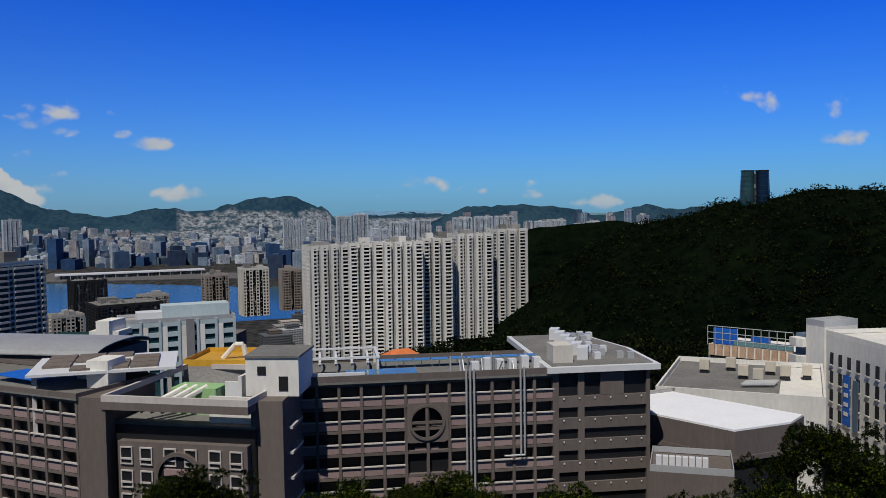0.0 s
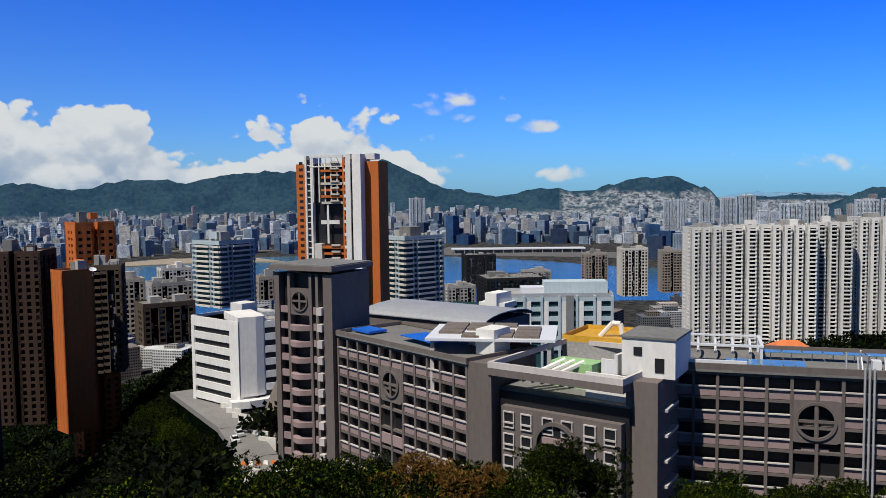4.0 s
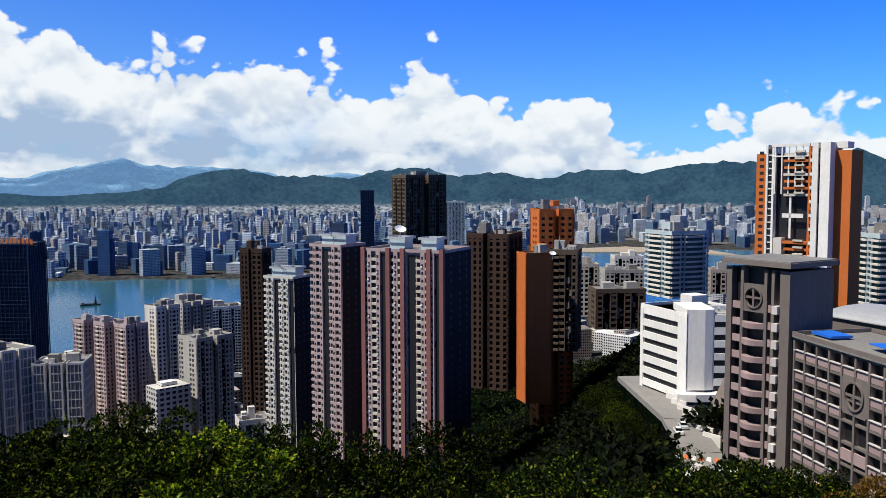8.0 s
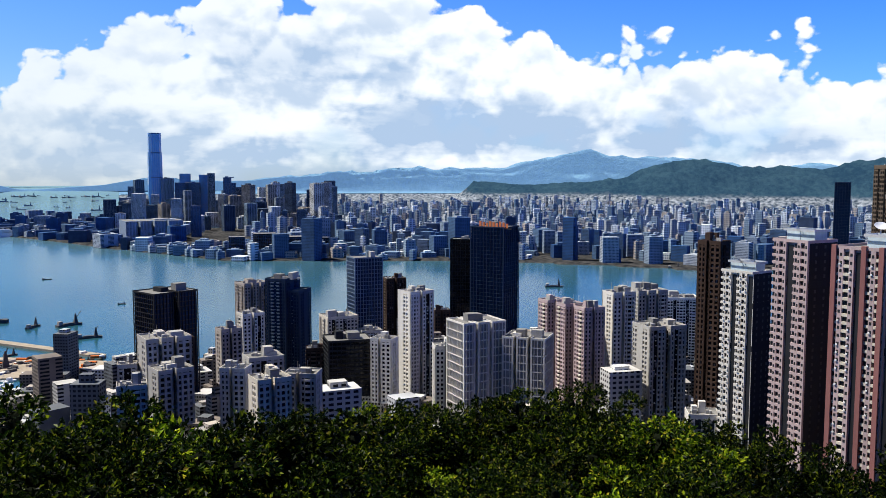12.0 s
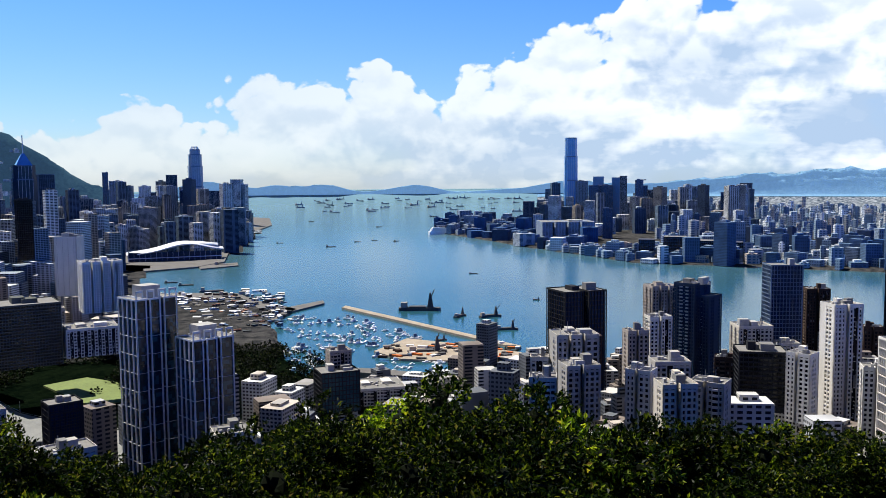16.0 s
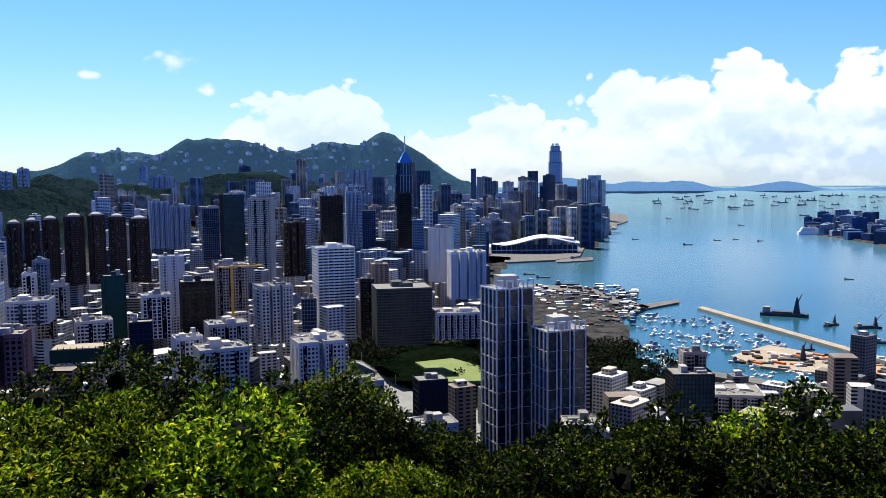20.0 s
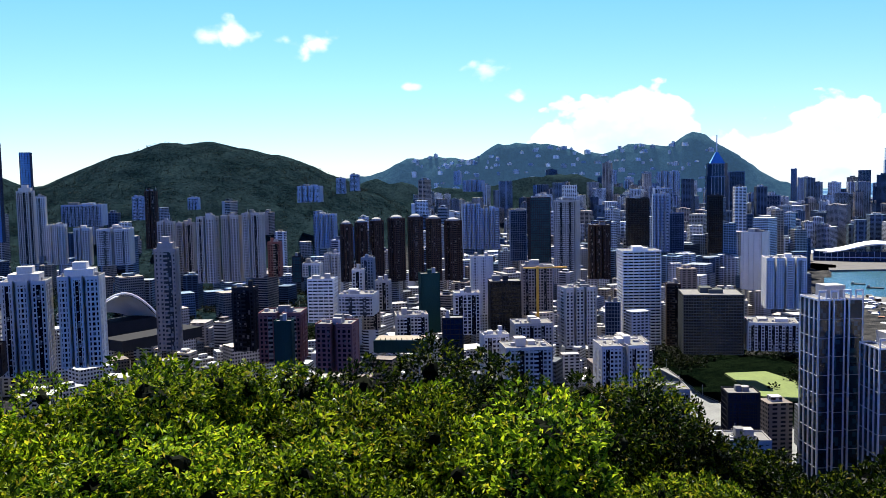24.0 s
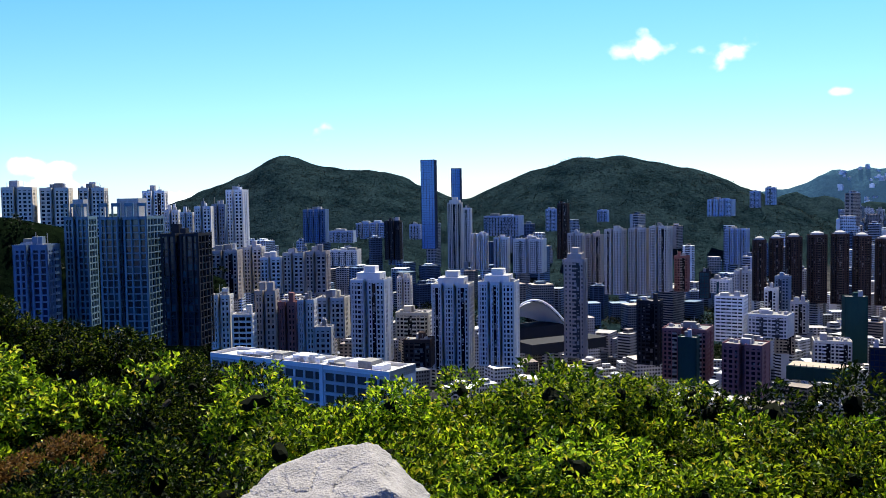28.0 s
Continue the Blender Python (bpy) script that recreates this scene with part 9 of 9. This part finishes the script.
# Hill leaves are tinted blue to carry haze.
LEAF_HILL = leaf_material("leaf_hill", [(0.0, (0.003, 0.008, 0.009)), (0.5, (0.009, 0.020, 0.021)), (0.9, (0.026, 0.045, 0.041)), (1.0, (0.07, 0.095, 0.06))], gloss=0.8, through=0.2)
LEAF_RUST = leaf_material("leaf_rust", [(0.0, (0.06, 0.045, 0.01)), (0.6, (0.16, 0.07, 0.015)), (1.0, (0.22, 0.14, 0.03))], gloss=0.6)
BARK = mat("bark", (0.06, 0.047, 0.035), rough=0.95, vary=0.3, size=0.4, bump=0.5)
# Near-black lumps added inside crowns as the shade between leaves.
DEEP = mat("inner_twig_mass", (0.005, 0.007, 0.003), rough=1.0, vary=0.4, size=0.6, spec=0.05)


def leaves(name, material, centres, out, length, width, rng, droop=0.3, spread=0.9):
    """A mesh of bent leaves, one four-sided blade each, at the centres, that point outward and up."""
    k = len(centres)
    d = out + rng.normal(0, spread, (k, 3))
    d[:, 2] += 0.15
    d /= np.linalg.norm(d, axis=1)[:, None] + 1e-9
    up = np.array([0, 0, 1.0]) + rng.normal(0, 0.55, (k, 3)) + out * 0.5
    side = np.cross(d, up)
    side /= np.linalg.norm(side, axis=1)[:, None] + 1e-9
    nrm = np.cross(side, d)
    s = rng.uniform(0.7, 1.25, k)[:, None]
    v = np.empty((k, 4, 3))
    v[:, 0] = centres
    v[:, 1] = centres + (d * length * 0.5 + side * width * 0.5 + nrm * width * 0.18) * s
    v[:, 2] = centres + (d * length - nrm * length * droop * 0.4) * s
    v[:, 3] = centres + (d * length * 0.5 - side * width * 0.5 + nrm * width * 0.18) * s
    me = bpy.data.meshes.new(name)
    me.from_pydata(v.reshape(-1, 3).tolist(), [], np.arange(4 * k).reshape(k, 4).tolist())
    me.materials.append(material)
    return me


def lumpy_points(rng, count, lobes, rad, flat):
    """Points in the outer part of a crown of several lobes."""
    c = rng.normal(0, 0.56, (lobes, 3)) * rad * np.array([1, 1, 0.55 * flat])
    c[:, 2] += rad * 0.15
    r = rng.uniform(0.20, 0.44, lobes) * rad
    i = rng.choice(lobes, count, p=r ** 2 / (r ** 2).sum())
    d = rng.normal(0, 1, (count, 3))
    d[:, 2] = np.abs(d[:, 2]) * 1.1 - 0.45
    d /= np.linalg.norm(d, axis=1)[:, None]
    p = c[i] + d * (r[i] * rng.uniform(0.72, 1.08, count))[:, None] * np.array([1, 1, flat])
    return p, d, c, r


def crown_kit(name, seed, rad, count, length, width, material, lobes=9, flat=0.85, tuft=1):
    """One crown: leaves in sprigs round several lobes, near-black shade lumps inside, a forked trunk. Returns three
    meshes.
    """
    rng = np.random.default_rng(seed)
    p, d, c, r = lumpy_points(rng, count // tuft, lobes, rad, flat)
    if tuft > 1:
        p = np.repeat(p, tuft, 0) + rng.normal(0, length * 0.42, (len(p) * tuft, 3))
        d = np.repeat(d, tuft, 0)
    crown = leaves(name, material, p, d, length, width, rng)
    bm = bmesh.new()
    for q, s in zip(c, r):
        res = bmesh.ops.create_icosphere(bm, subdivisions=2, radius=float(s) * 0.22, matrix=Matrix.Translation(q.tolist()))
        for v in res["verts"]:
            v.co += (v.co - Vector(q.tolist())) * 1.6 * noise.noise(v.co * (9.0 / rad))
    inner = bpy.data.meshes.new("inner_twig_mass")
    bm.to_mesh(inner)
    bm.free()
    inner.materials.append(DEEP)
    g = Geo()
    g.rod((0, 0, -rad * 1.1), (0, 0, -rad * 0.2), rad * 0.055, 7)
    for q in c[:6]:
        g.rod((0, 0, -rad * 0.45), tuple(q * 0.8), rad * 0.028, 5)
    return crown, inner, g.mesh("trunk", BARK)


def plant(kind, label, kit, x, y, z, scale=1.0, spin=0.0, group="", category="shrub"):
    crown, inner, trunk = kit
    ob = new(kind)
    ob.matrix_basis = Matrix.Translation((x, y, z)) @ Matrix.Rotation(spin, 4, "Z") @ Matrix.Diagonal((scale, scale, scale, 1))
    part("trunk", trunk, None, ob)
    part("crown", crown, None, ob)
    part("inner_twig_mass", inner, None, ob, kind="stuff")
    return tagged(ob, label, category, group)


def hedge_line(kind, label, kits, line, dist, rad, step, drop=0.0, seed=1, group="", jitter=0.12, sink=0.55):
    """Crowns along a line of (yaw, angle of the tops); dist and rad by yaw as the line runs."""
    rnd = random.Random(seed)
    ys, es = [p[0] for p in line], [p[1] for p in line]
    yaw = ys[0]
    while yaw <= ys[-1]:
        d = dist(yaw) * rnd.uniform(0.9, 1.12)
        rr = rad * rnd.uniform(0.8, 1.25)
        up = float(np.interp(yaw, ys, es)) - drop + rnd.uniform(-1.1, 0.5)
        z = EYE + d * math.tan(radians(up)) - rr * 0.84
        p = spot(yaw, d)
        plant(kind, label, kits[rnd.randrange(len(kits))], p.x, p.y, z, rr, rnd.uniform(0, 6.28), group)
        yaw += math.degrees(step * rr / d) * rnd.uniform(0.8, 1.2)


def wood(label, material, seed, count, size, per, where, lift=0.0, name="wood"):
    """A wood of many trees on a stretch of hillside: a clump of blades for each crown."""
    rng = np.random.default_rng(seed)
    yaw0, yaw1, r0, r1 = where
    yaw = rng.uniform(yaw0, yaw1, count)
    r = np.sqrt(rng.uniform(r0 * r0, r1 * r1, count))
    x, y = -np.sin(np.radians(yaw)) * r, np.cos(np.radians(yaw)) * r
    z = height(x, y)
    z = z + lumps(x, y, z)
    keep = np.ones(count, bool)
    for a, b, c in PLACED:
        keep &= (x - a) ** 2 + (y - b) ** 2 > (c * 0.8 + size) ** 2
    for a, b, c, e, w in CLEAR:
        px, py = x - a, y - b
        ll = math.hypot(c - a, e - b)
        ux, uy = (c - a) / ll, (e - b) / ll
        s = np.clip(px * ux + py * uy, 0, ll)
        keep &= np.hypot(px - s * ux, py - s * uy) > w + size * 0.7
    keep &= built_up(x, y, z) < 0.5
    x, y, z = x[keep], y[keep], z[keep]
    k = len(x)
    s = rng.uniform(0.65, 1.35, k) * size
    d = rng.normal(0, 1, (k * per, 3))
    d[:, 2] = np.abs(d[:, 2]) * 0.9 - 0.25
    d /= np.linalg.norm(d, axis=1)[:, None]
    c = np.repeat(np.stack([x, y, z + s * 0.55 + lift], 1), per, 0)
    ss = np.repeat(s, per)[:, None]
    p = c + d * ss * rng.uniform(0.6, 1.05, (k * per, 1)) * np.array([1, 1, 0.8])
    me = leaves(name, material, p, d, size * 0.42, size * 0.34, rng, spread=0.6)
    return tagged(new(name, me), label, "trees", kind="stuff")


CLEAR = [(-611, -741, -559, -600, 34), (-559, -600, -472, -432, 30), (-193, 215, -130, 160, 7), (-132, 175, -100, 128, 7), (-690, -700, -760, -740, 45), (-540, -560, -660, -600, 40)]


# near shrubs: shared crowns, then the lines in which they stand
SHRUBS = [crown_kit("crown", 10 + k, 1.0, 17000, 0.064, 0.030, LEAF_BRIGHT, lobes=22, tuft=12) for k in range(4)]
SHRUBS_DARK = [crown_kit("crown", 20 + k, 1.0, 16000, 0.062, 0.029, LEAF_DARK, lobes=22, tuft=12) for k in range(3)]
TREES = [crown_kit("crown", 30 + k, 1.0, 15000, 0.062, 0.035, LEAF_DARK, lobes=24, tuft=14) for k in range(3)]
TREES_BRIGHT = [crown_kit("crown", 40 + k, 1.0, 14000, 0.062, 0.035, LEAF_BRIGHT, lobes=24, tuft=14) for k in range(2)]
RUST = [crown_kit("crown", 50, 1.0, 9000, 0.062, 0.032, LEAF_RUST, tuft=5)]

SW = [(136.8, -16.4), (140.2, -15.4), (142.3, -13.1), (145.5, -14.2), (151.0, -13.9), (154.0, -12.5), (156.7, -12.4), (161.6, -13.1), (164.2, -11.9), (167.9, -10.7), (172.7, -10.4), (176.9, -10.9), (180.3, -11.4), (184.1, -10.7), (188.4, -12.0)]
SWL = "glossy green broad-leaved shrub on the near slope"
# Sun and shade along this line are set by the leaf colours used.
SW_SHADED, SW_SUNNY = [p for p in SW if p[0] < 153.5], [p for p in SW if p[0] > 150]
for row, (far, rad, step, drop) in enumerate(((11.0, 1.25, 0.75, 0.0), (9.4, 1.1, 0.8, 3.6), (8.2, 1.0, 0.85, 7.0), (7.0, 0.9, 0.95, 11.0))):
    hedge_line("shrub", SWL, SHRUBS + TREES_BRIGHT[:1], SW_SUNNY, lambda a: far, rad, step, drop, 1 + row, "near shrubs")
    hedge_line("shrub", SWL, SHRUBS_DARK * 2 + SHRUBS, SW_SHADED, lambda a: far * 1.1, rad, step, drop, 51 + row, "near shrubs")
W = [(111.8, -14.9), (115.2, -15.2), (119.4, -15.8), (121.2, -17.5), (126.0, -18.0), (129.8, -18.1), (134.4, -18.7), (137.4, -16.3), (140.4, -14.0), (142.6, -12.7), (144.8, -13.1), (148.5, -13.6), (153.7, -13.4), (157.0, -11.9), (162.3, -12.6)]
hedge_line("shrub", "dark and yellow-green shrub below the lookout", SHRUBS_DARK + TREES, W, lambda a: 15.0, 1.5, 0.75, 0.3, 5, "slope shrubs")
hedge_line("shrub", "dark and yellow-green shrub below the lookout", SHRUBS_DARK * 2 + TREES + SHRUBS[:1], W, lambda a: 12.0, 1.3, 0.8, 3.8, 6, "slope shrubs")
hedge_line("shrub", "dark and yellow-green shrub below the lookout", SHRUBS_DARK, W, lambda a: 10.0, 1.1, 0.9, 7.5, 7, "slope shrubs")
NW = [(56.7, -16.7), (61.9, -16.8), (65.5, -16.3), (69.2, -15.3), (73.8, -14.6), (78.8, -15.0), (82.6, -16.3), (86.3, -15.0), (88.9, -14.4), (90.4, -14.5), (91.8, -14.8), (93.8, -15.4), (97.1, -16.3), (97.1, -15.5), (100.4, -14.6), (100.5, -15.3), (104.1, -14.8), (106.3, -13.6), (106.7, -13.2), (108.5, -12.6), (111.5, -15.0), (114.9, -14.5), (117.2, -15.2), (119.5, -15.3), (121.8, -15.9), (124.8, -18.0)]
hedge_line("slope_tree", "leafy dark green tree on the slope below", TREES * 2 + TREES_BRIGHT[:1], NW, lambda a: 34.0 if a < 98 else 22.0, 2.6, 0.75, 0.4, 8, "slope trees")
hedge_line("slope_tree", "leafy green tree on the slope below", TREES * 2 + TREES_BRIGHT[:1], NW, lambda a: 27.0 if a < 98 else 17.0, 2.2, 0.8, 3.6, 9, "slope trees")
hedge_line("shrub", "dark leafy shrub on the slope below", SHRUBS_DARK + TREES * 2 + TREES_BRIGHT[:1], NW, lambda a: 20.0 if a < 98 else 13.0, 1.7, 0.85, 7.0, 10, "slope shrubs")
N = [(26.9, -16.9), (30.3, -17.5), (33.6, -18.1), (37.0, -18.2), (40.6, -18.9), (43.9, -19.4), (46.1, -19.0), (49.9, -17.3), (52.2, -16.8), (53.7, -16.2), (56.0, -17.7), (59.4, -18.1), (62.8, -17.0), (65.1, -16.7), (68.0, -16.3), (71.1, -15.1), (73.9, -14.5), (77.2, -14.8), (80.4, -15.1), (81.9, -15.4)]
hedge_line("slope_tree", "leafy tree on the lower slope, partly rust brown", TREES * 2 + TREES_BRIGHT[:1] + RUST, N, lambda a: 48.0, 3.2, 0.8, 0.5, 11, "slope trees")
hedge_line("slope_tree", "dark leafy tree on the lower slope", TREES, N, lambda a: 36.0, 2.6, 0.85, 3.2, 12, "slope trees")
E = [(-27.0, -14.7), (-25.2, -13.4), (-23.9, -13.2), (-22.7, -14.1), (-21.4, -15.6), (-18.7, -17.6), (-13.4, -18.5), (-10.9, -18.6), (-9.4, -18.0), (-7.0, -17.8), (-4.7, -20.9), (-2.3, -18.1), (-0.4, -17.1), (3.4, -17.6), (6.5, -17.1), (8.0, -17.5), (9.5, -20.5), (13.9, -20.1), (15.1, -17.2), (16.3, -16.3), (18.7, -16.5), (22.8, -18.1), (23.7, -17.2), (25.6, -18.6), (29.0, -17.5), (29.0, -17.2), (32.7, -16.7), (35.3, -16.9), (38.9, -17.8), (41.7, -17.8)]
hedge_line("slope_tree", "dark leafy tree before the school", TREES, E, lambda a: 72.0, 2.6, 0.7, 0.7, 13, "slope trees")
hedge_line("slope_tree", "dark leafy tree before the school", TREES, E, lambda a: 58.0, 3.2, 0.9, 3.5, 14, "slope trees")
S = [(184.4, -12.7), (186.3, -13.9), (189.2, -12.5), (192.1, -10.9), (195.0, -10.0), (198.4, -9.0), (200.8, -8.2), (203.4, -7.7), (206.1, -6.5), (209.7, -4.9)]
hedge_line("slope_tree", "leafy tree on the shoulder of the hill", TREES, S, lambda a: 60.0, 3.4, 0.8, 0.3, 15, "slope trees")
hedge_line("shrub", "mixed green shrub with long leaves", SHRUBS_DARK * 2 + TREES_BRIGHT[:1], S, lambda a: 26.0, 2.2, 0.8, 2.5, 16, "slope shrubs")
hedge_line("shrub", "mixed green shrub with long leaves", SHRUBS_DARK * 2 + SHRUBS[:1] + RUST, S, lambda a: 14.0, 1.5, 0.8, 5.5, 17, "slope shrubs")
hedge_line("shrub", "mixed green shrub with long leaves", SHRUBS[:1] + SHRUBS_DARK * 2, S, lambda a: 9.0, 1.2, 0.85, 9.5, 18, "slope shrubs")
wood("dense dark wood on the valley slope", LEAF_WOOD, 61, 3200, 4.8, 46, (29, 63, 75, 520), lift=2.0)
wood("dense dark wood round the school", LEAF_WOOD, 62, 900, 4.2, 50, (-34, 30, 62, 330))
wood("wood on the hill to the east, darkened as in cloud shade", LEAF_WOOD, 63, 5200, 4.2, 22, (-36, 4, 320, 950), lift=-1.6)
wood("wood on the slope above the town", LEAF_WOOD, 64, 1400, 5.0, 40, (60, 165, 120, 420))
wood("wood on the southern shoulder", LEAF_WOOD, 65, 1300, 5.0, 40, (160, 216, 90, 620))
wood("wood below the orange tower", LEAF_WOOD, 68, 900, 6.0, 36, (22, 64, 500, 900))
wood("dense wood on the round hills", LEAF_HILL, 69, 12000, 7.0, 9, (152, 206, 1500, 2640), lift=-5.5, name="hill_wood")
wood("trees of the town park", LEAF_WOOD, 66, 900, 7.0, 36, (117.5, 141, 790, 1140), name="park_trees")
wood("trees along the valley", LEAF_WOOD, 67, 900, 8.0, 30, (158, 187, 1050, 1900), name="valley_trees")


def boulder(label, yaw, r, z, size, seed):
    # flat worn faces that run into one another
    rng = random.Random(seed)
    cuts = [(Vector((rng.gauss(0, 1), rng.gauss(0, 1), rng.gauss(0, 0.8))).normalized(), rng.uniform(0.78, 1.0)) for k in range(16)]
    cuts += [(Vector((-0.35, -0.25, 1)).normalized(), 0.62), (Vector((0.75, -0.1, 0.75)).normalized(), 0.8)]
    bm = bmesh.new()
    bmesh.ops.create_icosphere(bm, subdivisions=6, radius=1.0)
    for v in bm.verts:
        q = v.co.normalized()
        rad = min([1.1] + [d / n.dot(q) for n, d in cuts if n.dot(q) > 0.05])
        crack = abs(noise.noise(Vector((q.x * 1.4 + 0.3, q.y * 0.8, q.z * 2.4 + seed))))
        rad += 0.03 * noise.noise(q * 4) + 0.012 * noise.noise(q * 13) - 0.05 * max(0.0, 0.035 - crack) / 0.035
        v.co = q * rad
        v.co.z = v.co.z if v.co.z > 0 else v.co.z * 3.4
    me = bpy.data.meshes.new("boulder")
    bm.to_mesh(me)
    bm.free()
    me.polygons.foreach_set("use_smooth", [True] * len(me.polygons))
    me.materials.append(mat("granite", (0.20, 0.188, 0.178), rough=0.9, vary=0.4, size=0.3, bump=0.5))
    ob = new("boulder", me)
    p = spot(yaw, r)
    ob.matrix_basis = Matrix.Translation((p.x, p.y, z)) @ Matrix.Rotation(radians(yaw), 4, "Z") @ Matrix.Diagonal((size * 1.18, size * 1.0, size * 0.86, 1))
    return tagged(ob, label, "rock")


boulder("pale grey weathered granite boulder with a dark crack", 187.8, 3.6, 228.68, 0.36, 3)


for k in range(20):
    t = k / 19
    plant("slope_tree", "dark leafy tree below the lane", TREES[k % 3], -197 + 72 * t + 2 * math.sin(k * 5), 206 - 52 * t, 158.5 + 1.5 * math.sin(k * 3), 4.6 + 0.9 * math.sin(k * 7), k, "slope trees", "tree")
